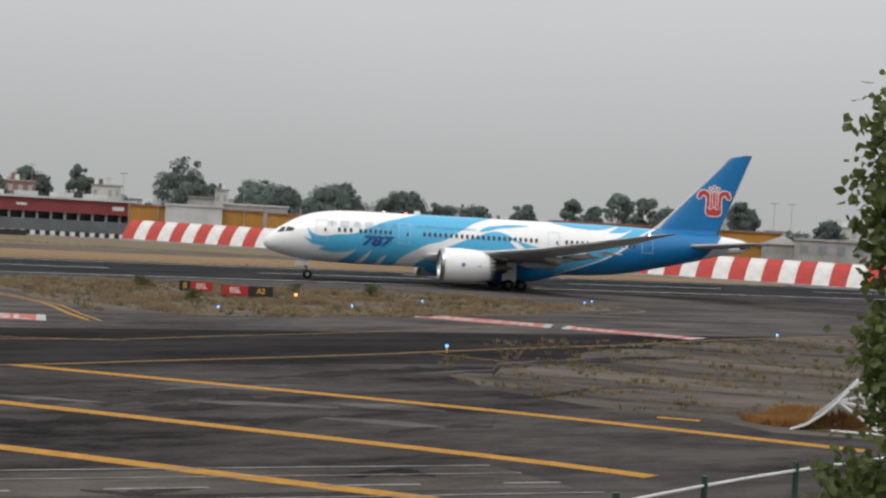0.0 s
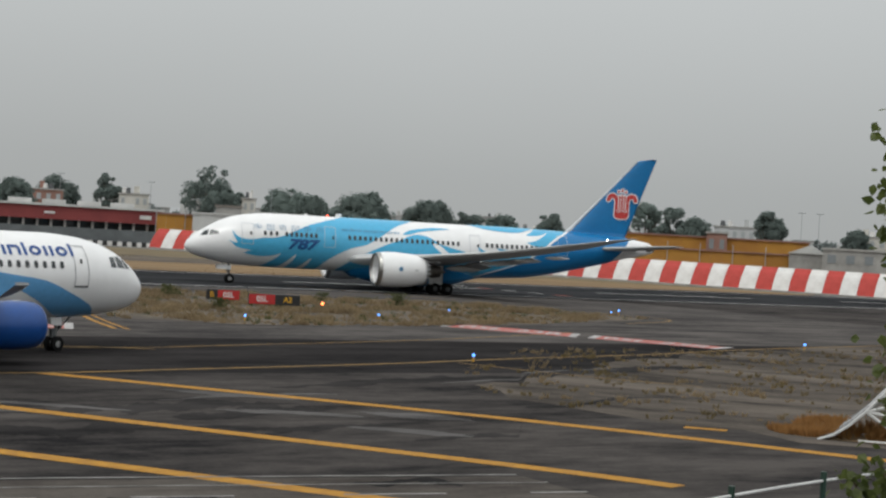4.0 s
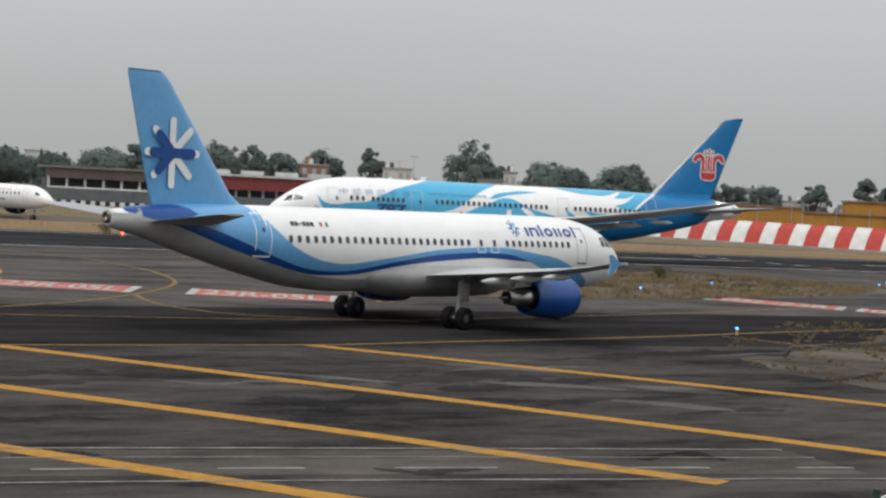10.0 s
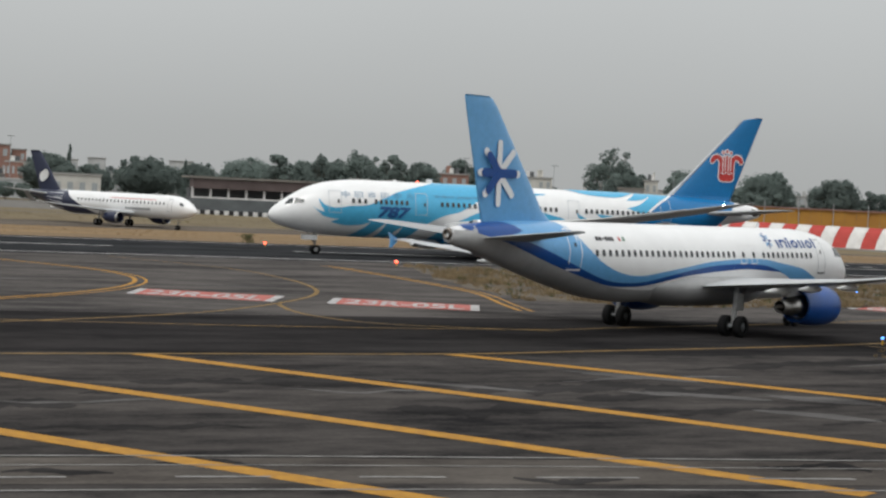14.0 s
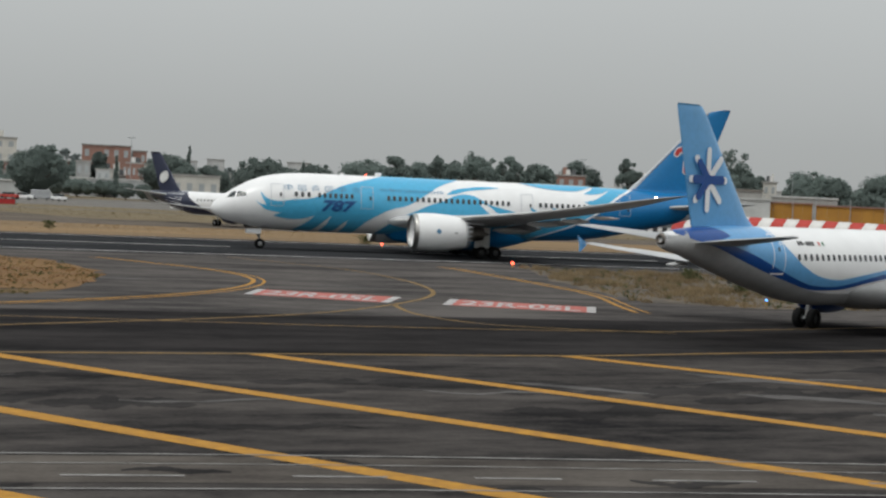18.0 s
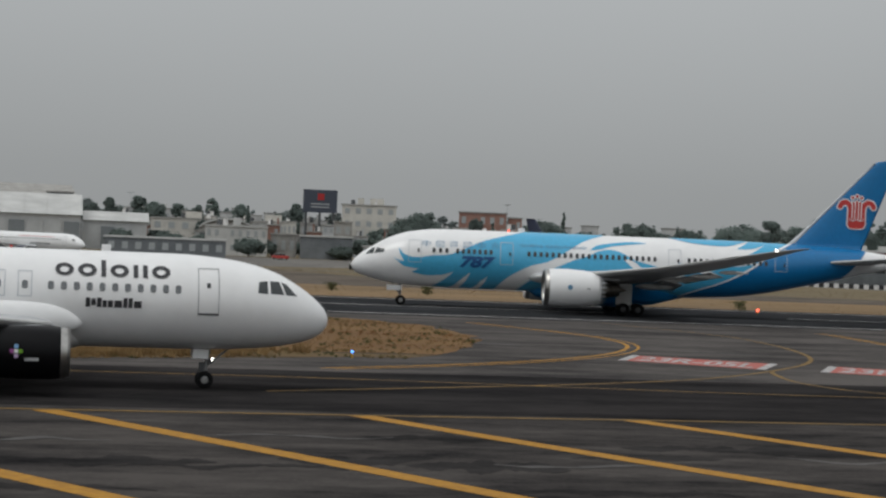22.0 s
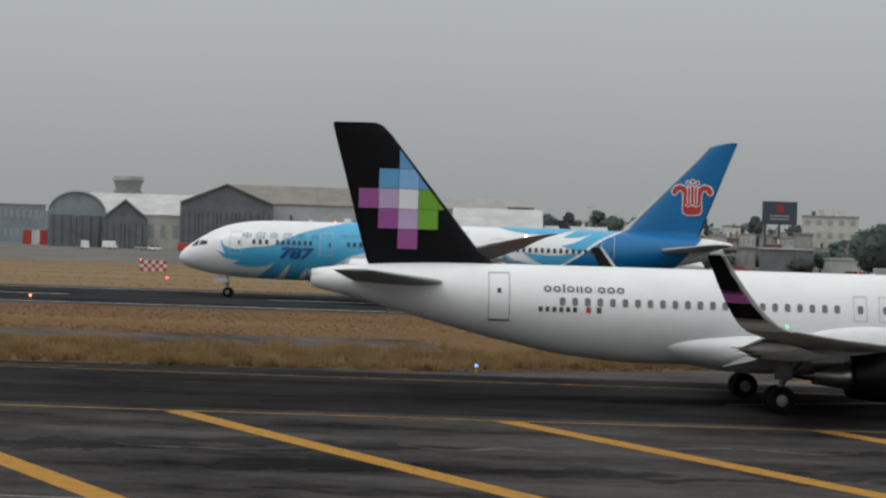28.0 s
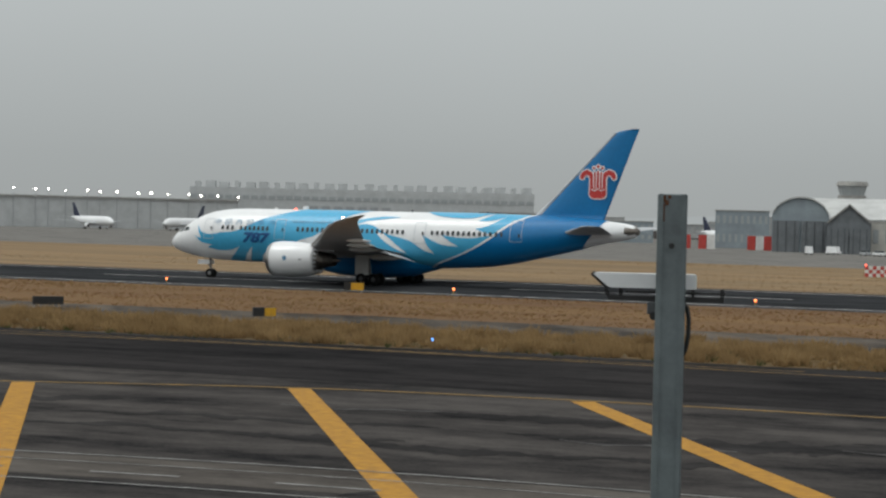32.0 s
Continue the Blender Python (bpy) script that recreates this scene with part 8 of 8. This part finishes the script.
def blast_deflector():
    """A white steel deflector seen from its end: a curved plate on a truss."""
    x, y = 13.6, 73.6
    root = thing("blast_deflector", Matrix.Translation((x, y, 0)) @ pose(0, 0, 0, 0, 0, -14), "white steel blast deflector with a curved plate on trusses", "deflector")
    prof = []
    for i in range(9):
        u = i / 8
        prof.append((4.6 * u, 5.4 * u ** 1.55))
    for k in range(2):
        y0 = -0.2 + 3.0 * k
        vs = []
        for px, pz in prof:
            vs += [(px, y0, pz + 0.04), (px, y0 + 2.97, pz + 0.04), (px + 0.03, y0, pz - 0.04), (px + 0.03, y0 + 2.97, pz - 0.04)]
        fs = []
        for i in range(8):
            a = 4 * i
            fs += [(a, a + 4, a + 5, a + 1), (a + 2, a + 3, a + 7, a + 6), (a, a + 2, a + 6, a + 4), (a + 1, a + 5, a + 7, a + 3)]
        # The whole plate is dark grey, standing in for shadow on its underside.
        mesh_ob("deflector_plate", vs, fs, M_DGREY, root, False, "plate coloured dark for its shaded underside")
        bars = []
        for i in range(8):
            bars.append(tube((prof[i][0], y0, prof[i][1]), (prof[i + 1][0], y0, prof[i + 1][1]), 0.05 + 0.006 * i, None, 6))
        spine = [(4.9, y0, 0.05 + 0.68 * i) for i in range(9)]
        for p, q in zip(spine, spine[1:]):
            bars.append(tube(p, q, 0.07, None, 6))
        for i in range(3, 8):
            bars.append(tube((prof[i][0], y0, prof[i][1]), spine[i - 2], 0.06, None, 6))
            bars.append(tube((prof[i][0], y0, prof[i][1]), spine[i], 0.06, None, 6))
        bars.append(tube((prof[3][0], y0, prof[3][1]), (3.4, y0, 0.05), 0.06, None, 6))
        bars.append(tube((prof[4][0], y0, prof[4][1]), (3.4, y0, 0.05), 0.06, None, 6))
        bars.append(tube((1.5, y0, 0.06), (4.9, y0, 0.06), 0.05, None, 6))
        mesh_ob("truss", *joined(bars), M_WHITE_DULL, root)


blast_deflector()


def guard_rail():
    root = thing("guard_rail", Matrix.Identity(4), "pale single-bar guard rail on short dark green posts", "rail")
    pts = [Vector((x, y, 0.75)) for x, y in smooth_line([(3.3, 42.5), (4.4, 45.0), (8.6, 51.5), (13.8, 58.4), (22, 69)], 6)]
    for a, b in zip(pts[::2], pts[2::2]):
        rod("rail_bar", a, b, 0.04, M_WHITE_DULL, root, None, 6)
    for i in range(2, len(pts), 4):
        rod("rail_post", (pts[i].x, pts[i].y, 0), (pts[i].x, pts[i].y, 1.0), 0.085, M_DKGREEN, root, None, 8)


guard_rail()


def apron_bus():
    """Origin near the front bumper, the bus reaching back along -x."""
    root = thing("apron_bus", pose(-12, 38, 0, 0, 0, 60), "white-roofed apron bus with black glazing all round", "bus")
    x0, x1, yc, w_ = -11.22, -0.35, 0.17, 2.5
    xm, ln = (x0 + x1) / 2, x1 - x0
    bm = bmesh.new()
    box_bm(bm, xm, yc, 0.85, ln, w_, 1.0, 0.08)
    part("lower_body", bm, M_WHITE, root)
    bm = bmesh.new()
    box_bm(bm, xm, yc, 2.125, ln - 0.1, w_ - 0.1, 1.6, 0.06)
    part("window_band", bm, M_BLACK, root, "black glazed window band")
    for s in (1, -1):
        box("rear_pillar", (x0 + 0.07, yc + s * (w_ / 2 - 0.06), 2.06), (0.14, 0.12, 1.5), M_BUSROOF, root, 0.04)
        for k in range(6):
            box("window_post", (x0 + 1.9 + 1.62 * k, yc + s * (w_ / 2 - 0.045), 1.98), (0.07, 0.02, 1.26), M_DGREY, root)
    box("rear_window", (x0 + 0.035, yc, 2.13), (0.03, w_ - 0.20, 1.5), M_SIGNBLACK, root, 0.01, None, "black rear window panel")
    # roof skin: flat top, rounded down to its edges
    prof = [(-w_ / 2, 2.91), (-w_ / 2, 2.93), (-w_ / 2 + 0.05, 2.97), (-w_ / 2 + 0.16, 3.01), (-0.5, 3.03), (0.5, 3.03), (w_ / 2 - 0.16, 3.01), (w_ / 2 - 0.05, 2.97), (w_ / 2, 2.93), (w_ / 2, 2.91)]
    vs, fs, n = [], [], len(prof)
    for x, drop in ((x0, 0.03), (x0 + 0.07, 0.0), (x0 + 0.5, 0.0), (x1 - 0.9, 0.0), (x1 - 0.4, 0.03), (x1, 0.14)):
        vs += [(x, yc + y, z - drop) for y, z in prof]
    for i in range(5):
        for k in range(n):
            fs.append((i * n + k, i * n + (k + 1) % n, (i + 1) * n + (k + 1) % n, (i + 1) * n + k))
    fs += [tuple(range(n)), tuple(range(5 * n, 6 * n))[::-1]]
    roof = mesh_ob("roof", vs, fs, M_BUSROOF, root, False, "dusty white roof skin")
    for x in (-9.0, -4.6, -2.25):
        box("roof_seam", (x, yc, 3.029), (0.025, w_ - 0.4, 0.008), M_GREY, roof)
    # long rear cooling unit with a sunk grey deck and a dark fan slot
    bm = bmesh.new()
    box_bm(bm, -6.68, 0.42, 3.14, 2.6, 1.5, 0.26, 0.10)
    ac = part("air_conditioner", bm, M_BUSROOF, root, "dusty white roof air conditioner")
    # black strip standing in for the shade in the unit's undercut
    box("dark_undercut", (-6.68, 0.42, 3.035), (2.5, 1.42, 0.03), M_SIGNBLACK, ac)
    box("deck", (-6.35, 0.50, 3.27), (1.7, 0.95, 0.012), M_GREY, ac)
    for k in range(3):
        box("fan_slot", (-6.42 + 0.34 * k, 0.56, 3.281), (0.3, 0.28 + 0.06 * (k % 2), 0.014), M_SIGNBLACK, ac)
    box("cover_seam", (-7.62, 0.42, 3.266), (0.03, 1.34, 0.012), M_DGREY, ac)
    bm = bmesh.new()
    box_bm(bm, -1.32, 0.42, 3.14, 1.25, 0.82, 0.2, 0.085)
    ac = part("air_conditioner", bm, M_BUSROOF, root, "small dusty white roof vent")
    box("dark_undercut", (-1.32, 0.42, 3.035), (1.15, 0.74, 0.03), M_SIGNBLACK, ac)
    box("fan_slot", (-1.62, 0.45, 3.238), (0.36, 0.16, 0.014), M_SIGNBLACK, ac)
    # open tray of the rear hatch: two dark sides of a square
    box("hatch_rim", (-9.78, 0.32, 3.045), (0.14, 0.6, 0.03), M_SIGNBLACK, root)
    box("hatch_rim", (-9.50, 0.06, 3.045), (0.55, 0.12, 0.03), M_SIGNBLACK, root)
    for x, y in ((-8.42, 0.34), (-8.33, 0.06), (-8.27, -0.2), (-2.92, 0.5), (-2.74, 0.26), (-2.66, 0.08), (-2.36, 0.0)):
        box("roof_mark", (x, y, 3.034), (0.34, 0.10, 0.008), M_RED_MARK, root)
    box("grab_bar", (-3.72, 0.3, 3.04), (0.05, 0.5, 0.02), M_DGREY, root)
    box("grab_bar", (-3.5, 0.05, 3.04), (0.45, 0.05, 0.02), M_DGREY, root)
    rod("beacon", (-10.8, 0.26, 3.03), (-10.8, 0.26, 3.27), 0.085, M_ORANGELENS, root, 0.075, 12, "amber beacon")
    lamp_bead("beacon_bulb", (-10.8, 0.26, 3.26), 0.05, M_ORANGELAMP, root)
    lamp_bead("beacon", (-0.86, 0.22, 3.2), 0.075, M_ORANGELAMP, root)
    rod("beacon_base", (-0.86, 0.22, 3.0), (-0.86, 0.22, 3.14), 0.05, M_SIGNBLACK, root, None, 8)
    for s in (1, -1):
        box("marker_lamp", (x0 + 0.03, yc + s * (w_ / 2 - 0.1), 2.97), (0.07, 0.09, 0.05), M_SIGNRED, root)
    for k in range(14):
        box("side_mark", (-2.2 - 0.28 * k - 0.2 * (k // 5), yc - w_ / 2 + 0.032, 2.62), (0.2, 0.012, 0.13), M_GREY, root)
    rod("mirror_arm", (x1 + 0.02, yc - 1.1, 2.85), (x1 + 0.32, yc - 1.35, 2.6), 0.03, M_GREY, root, None, 6)
    box("mirror", (x1 + 0.34, yc - 1.4, 2.42), (0.12, 0.24, 0.38), M_GREY, root, 0.03)
    for x in (-2.6, -8.8):
        for s in (1, -1):
            wheel(root, x, yc + s * 1.05, 0.48, 0.48, 0.3)
    return root


# ---- parked aircraft and vehicles ----
ang_e = -28.0
me_ = Matrix.Translation((-95.9, 258.7, 0)) @ pose(0, 0, 0, 0, 0, ang_e) @ Matrix.Translation((3.75, 0, 0))
build_regional(me_, "white regional airliner with a navy tail waiting beyond the runway")
taxiing_jet = build_regional(Matrix.Translation((*polar(36.0, 372), 0)) @ pose(0, 0, 0, 0, 0, -8), "white regional airliner with a navy tail taxiing before the hangars")


def far_jet(az, d, heading, tail, label):
    root = thing("parked_airliner", Matrix.Translation((*polar(az, d), 0)) @ pose(0, 0, 0, 0, 0, heading), label, "airplane", "parked jets")
    H = Hull(NARROW)
    H.body("fuselage", M_WHITE, root, 20, 1.5)
    for s in (1, -1):
        lifting("wing", [(s * 1.5, 11.2, 7.4, 2.55, 0.13), (s * 6.4, 14.0, 4.2, 3.0, 0.12), (s * 17.0, 20.05, 1.45, 4.06, 0.1)], M_WINGGREY, root)
        lifting("tailplane", [(s * 0.6, 31.4, 4.2, 4.9, 0.1), (s * 6.2, 34.9, 1.4, 5.45, 0.09)], M_WINGGREY, root)
        engine(root, M_WHITE, (-10.35, s * 5.75, 1.62), 3.0, 1.08, 2.0, False, M_METAL, s, 2.85)
        rod("landing_gear_strut", (-17.3, s * 3.7, 2.7), (-17.7, s * 3.8, 0.5), 0.17, M_GREY, root)
        wheel(root, -17.7, s * 3.8, 0.58, 0.58, 0.9)
    rod("landing_gear_strut", (-4.9, 0, 1.9), (-5.07, 0, 0.4), 0.12, M_GREY, root)
    wheel(root, -5.07, 0, 0.38, 0.38, 0.5)
    lifting("fin", [(5.2, 27.6, 7.2, 0, 0.05), (5.75, 29.2, 5.85, 0, 0.08), (11.2, 34.0, 2.55, 0, 0.085), (11.72, 34.8, 1.8, 0, 0.05)], tail, root, True)


far_jet(52.7, 850, -5, M_NAVY, "far parked white airliner with a dark tail")
far_jet(44.1, 560, -31, M_NAVY, "far parked white airliner with a dark tail")
far_jet(75.0, 860, 45, M_WHITE, "far parked plain white airliner")
far_jet(71.2, 870, 11, M_NAVY, "far parked white airliner with a dark tail")
far_jet(69.7, 870, -50, M_NAVY, "far parked white airliner with a dark tail")
far_jet(58.8, 850, 8, M_NAVY, "far parked white airliner with a dark tail")
far_jet(61.2, 860, 5, M_NAVY, "far parked white airliner with a dark tail")


def car(x, y, ang, paint, label, van=False):
    root = thing("van" if van else "car", Matrix.Translation((x, y, 0)) @ pose(0, 0, 0, 0, 0, ang), label, "vehicle", "parked vehicles")
    h = 1.1 if not van else 1.9
    bm = bmesh.new()
    box_bm(bm, 0, 0, 0.35 + 0.35, 4.4 if not van else 5.2, 1.75, 0.7, 0.12)
    part("body", bm, paint, root)
    bm = bmesh.new()
    box_bm(bm, -0.2, 0, 0.9 + (h - 0.6) / 2, 2.5 if not van else 4.4, 1.6, h - 0.3, 0.16)
    part("cabin", bm, M_GLASS if not van else paint, root)
    for sx in (-1.35, 1.35):
        for s in (1, -1):
            wheel(root, sx, s * 0.78, 0.32, 0.32, 0.22)


for i, (az, d) in enumerate(((50.9, 560), (49.3, 565), (48.9, 560), (48.0, 570), (47.2, 560), (46.7, 560), (45.8, 565), (28.6, 455), (28.2, 455), (27.7, 458), (27.2, 455), (31.8, 480), (50.2, 575))):
    x, y = polar(az, d)
    car(x, y, 15 * (i % 5) - 30, (M_WHITE, M_GREY, M_WHITE, M_BARRED)[i % 4], "small parked airport vehicle", i % 3 == 0)


def checker_board():
    root = thing("checkered_hut", Matrix.Translation((-222.4, 191.0, 0)) @ pose(0, 0, 0, 0, 0, 52), "low red and white checkered localiser hut", "hut")
    for i in range(7):
        for j in range(3):
            box("checker_panel", (0.56 * (i + 0.5) + 0.2, 0, 0.3 + 0.52 * (j + 0.5)), (0.55, 0.6, 0.51), (M_BARRED, M_BARWHITE)[(i + j) % 2], root)
    lamp_bead("beacon", (0.3, 0, 2.0), 0.12, M_REDLAMP, root)


checker_board()

# ---- what moves ----
widebody = build_widebody()
blue_jet = build_blue_jet()
black_tail_jet = build_black_tail_jet()
bus = apron_bus()


def motions():
    walk(widebody, [(t, pose(x, y, 0, 0, 0, h)) for t, x, y, h in [
        (0.0, -20.19, 218.91, 188.03),
        (0.5, -21.56, 218.11, 189.67),
        (1.0, -22.94, 217.30, 191.28),
        (1.5, -24.30, 216.45, 192.85),
        (2.0, -25.67, 215.57, 194.38),
        (2.5, -27.09, 214.67, 195.91),
        (3.0, -28.48, 213.73, 197.41),
        (3.5, -29.81, 212.77, 198.89),
        (5.5, -34.84, 208.28, 204.37),
        (6.0, -36.26, 207.17, 205.32),
        (6.5, -37.71, 206.06, 206.17),
        (7.0, -39.21, 204.96, 206.93),
        (7.5, -40.73, 203.87, 207.61),
        (8.0, -42.22, 202.79, 208.18),
        (8.5, -43.69, 201.73, 208.66),
        (9.0, -45.16, 200.69, 209.08),
        (9.5, -46.66, 199.67, 209.48),
        (10.0, -48.17, 198.67, 209.83),
        (10.5, -49.68, 197.69, 210.14),
        (11.0, -51.23, 196.72, 210.42),
        (11.5, -52.79, 195.77, 210.66),
        (12.0, -54.38, 194.84, 210.86),
        (12.5, -56.04, 193.93, 211.05),
        (13.0, -57.73, 193.02, 211.17),
        (13.5, -59.44, 192.13, 211.24),
        (14.0, -61.18, 191.25, 211.24),
        (14.5, -62.99, 190.37, 211.24),
        (16.5, -70.99, 187.00, 210.77),
        (17.0, -73.08, 186.01, 210.62),
        (17.5, -75.23, 184.97, 210.47),
        (18.0, -77.44, 183.89, 210.32),
        (18.5, -79.70, 182.75, 210.18),
        (19.0, -82.08, 181.53, 210.04),
        (19.5, -84.56, 180.22, 209.91),
        (20.0, -87.13, 178.83, 209.80),
        (20.5, -89.80, 177.36, 209.74),
        (21.0, -92.58, 175.79, 209.74),
        (21.5, -95.44, 174.15, 209.83),
        (22.0, -98.41, 172.41, 210.01),
        (22.5, -101.49, 170.54, 210.25),
        (23.0, -104.57, 168.58, 210.48),
        (23.5, -107.66, 166.50, 210.69),
        (24.0, -110.93, 164.24, 210.96),
        (24.5, -114.41, 161.80, 211.28),
        (26.5, -132.09, 147.99, 213.17),
        (27.0, -137.66, 143.50, 213.63),
        (27.5, -143.53, 138.77, 214.11),
        (28.0, -149.61, 133.85, 214.58),
        (28.5, -156.17, 128.50, 215.04),
        (29.0, -163.14, 122.74, 215.48),
        (29.5, -170.51, 116.53, 215.89),
        (30.0, -178.22, 109.86, 216.24),
        (30.5, -186.24, 102.76, 216.51),
        (31.0, -194.58, 95.20, 216.68),
        (31.5, -203.11, 87.36, 216.78),
        (32.0, -211.74, 79.39, 216.85),
    ]])
    walk(blue_jet, [(t, pose(x, y, 0, 0, 0, h)) for t, x, y, h in [
        (0.0, -24.44, 89.37, 53.61),
        (2.0, -20.73, 94.40, 53.61),
        (2.5, -19.80, 95.66, 53.54),
        (3.0, -18.87, 96.91, 53.47),
        (3.5, -17.97, 98.15, 53.41),
        (5.5, -14.43, 103.21, 53.11),
        (6.0, -13.60, 104.46, 53.31),
        (6.5, -12.74, 105.72, 53.61),
        (7.0, -11.88, 106.99, 54.00),
        (7.5, -10.99, 108.25, 54.42),
        (8.0, -10.12, 109.51, 54.85),
        (8.5, -9.26, 110.77, 55.30),
        (9.0, -8.47, 111.98, 55.73),
        (9.5, -7.71, 113.20, 56.33),
        (10.0, -6.97, 114.42, 57.07),
        (10.5, -6.28, 115.62, 57.90),
        (11.0, -5.68, 116.78, 58.71),
        (11.5, -5.11, 117.90, 59.50),
        (12.0, -4.54, 118.97, 60.24),
        (12.5, -3.94, 120.01, 60.97),
        (13.0, -3.43, 121.00, 61.59),
        (13.5, -2.90, 121.92, 62.14),
        (14.0, -2.41, 122.77, 62.48),
        (14.5, -1.90, 123.55, 62.70),
        (16.5, -0.03, 125.78, 63.40),
        (17.0, 0.32, 126.23, 63.49),
        (17.5, 0.64, 126.66, 63.54),
        (18.0, 0.91, 127.07, 63.51),
        (18.5, 1.12, 127.43, 63.40),
        (19.0, 1.29, 127.78, 63.24),
        (19.5, 1.44, 128.10, 63.05),
        (20.0, 1.54, 128.40, 62.81),
        (24.0, 2.37, 130.00, 62.81),
        (28.0, 3.19, 131.61, 62.81),
        (32.0, 4.01, 133.21, 62.81),
    ]])
    walk(black_tail_jet, [(t, pose(x, y, 0, 0, 0, h)) for t, x, y, h in [
        (0.0, -115.33, 15.18, 39.62),
        (3.5, -103.96, 24.60, 39.62),
        (7.0, -92.58, 34.02, 39.62),
        (10.5, -81.20, 43.44, 39.62),
        (14.0, -69.83, 52.85, 39.62),
        (17.5, -58.45, 62.27, 39.62),
        (21.0, -47.08, 71.69, 39.62),
        (21.5, -45.43, 73.01, 39.79),
        (22.0, -43.78, 74.33, 39.96),
        (22.5, -42.14, 75.66, 40.12),
        (23.0, -40.68, 76.90, 40.27),
        (23.5, -39.45, 78.03, 40.41),
        (24.0, -38.22, 79.17, 40.55),
        (24.5, -37.01, 80.27, 40.71),
        (26.5, -33.20, 83.69, 42.02),
        (27.0, -32.45, 84.41, 42.34),
        (27.5, -31.79, 85.03, 42.66),
        (28.0, -31.22, 85.56, 43.01),
        (28.5, -30.73, 86.00, 43.37),
        (29.0, -30.30, 86.39, 43.74),
        (29.5, -29.96, 86.71, 44.08),
        (30.0, -29.72, 86.96, 44.41),
        (30.5, -29.52, 87.15, 44.74),
        (31.0, -29.38, 87.29, 44.74),
        (31.5, -29.24, 87.43, 44.74),
        (32.0, -29.10, 87.57, 44.74),
    ]])
    walk(taxiing_jet, [(t, pose(-218.7 + 6.73 * (t - 24), 301.0 - 0.95 * (t - 24), 0, 0, 0, -8)) for t in (0.0, 8.0, 16.0, 24.0, 32.0)])
    walk(bus, [(t, pose(x, y, 0, 0, 0, h)) for t, x, y, h in [
        (0, -48.53, -46.48, 57.50),
        (4, -31.12, -19.15, 57.50),
        (8, -13.71, 8.17, 57.50),
        (10, -5.00, 21.84, 57.50),
        (11, -0.65, 28.67, 57.50),
        (12, 3.70, 35.50, 57.50),
        (13, 8.05, 42.33, 57.50),
        (14, 12.40, 49.16, 57.50),
        (17, 20.66, 62.12, 57.50),
        (20, 23.69, 66.88, 57.50),
        (24, 24.99, 68.93, 57.50),
        (32, 25.43, 69.61, 57.50),
    ]])


motions()
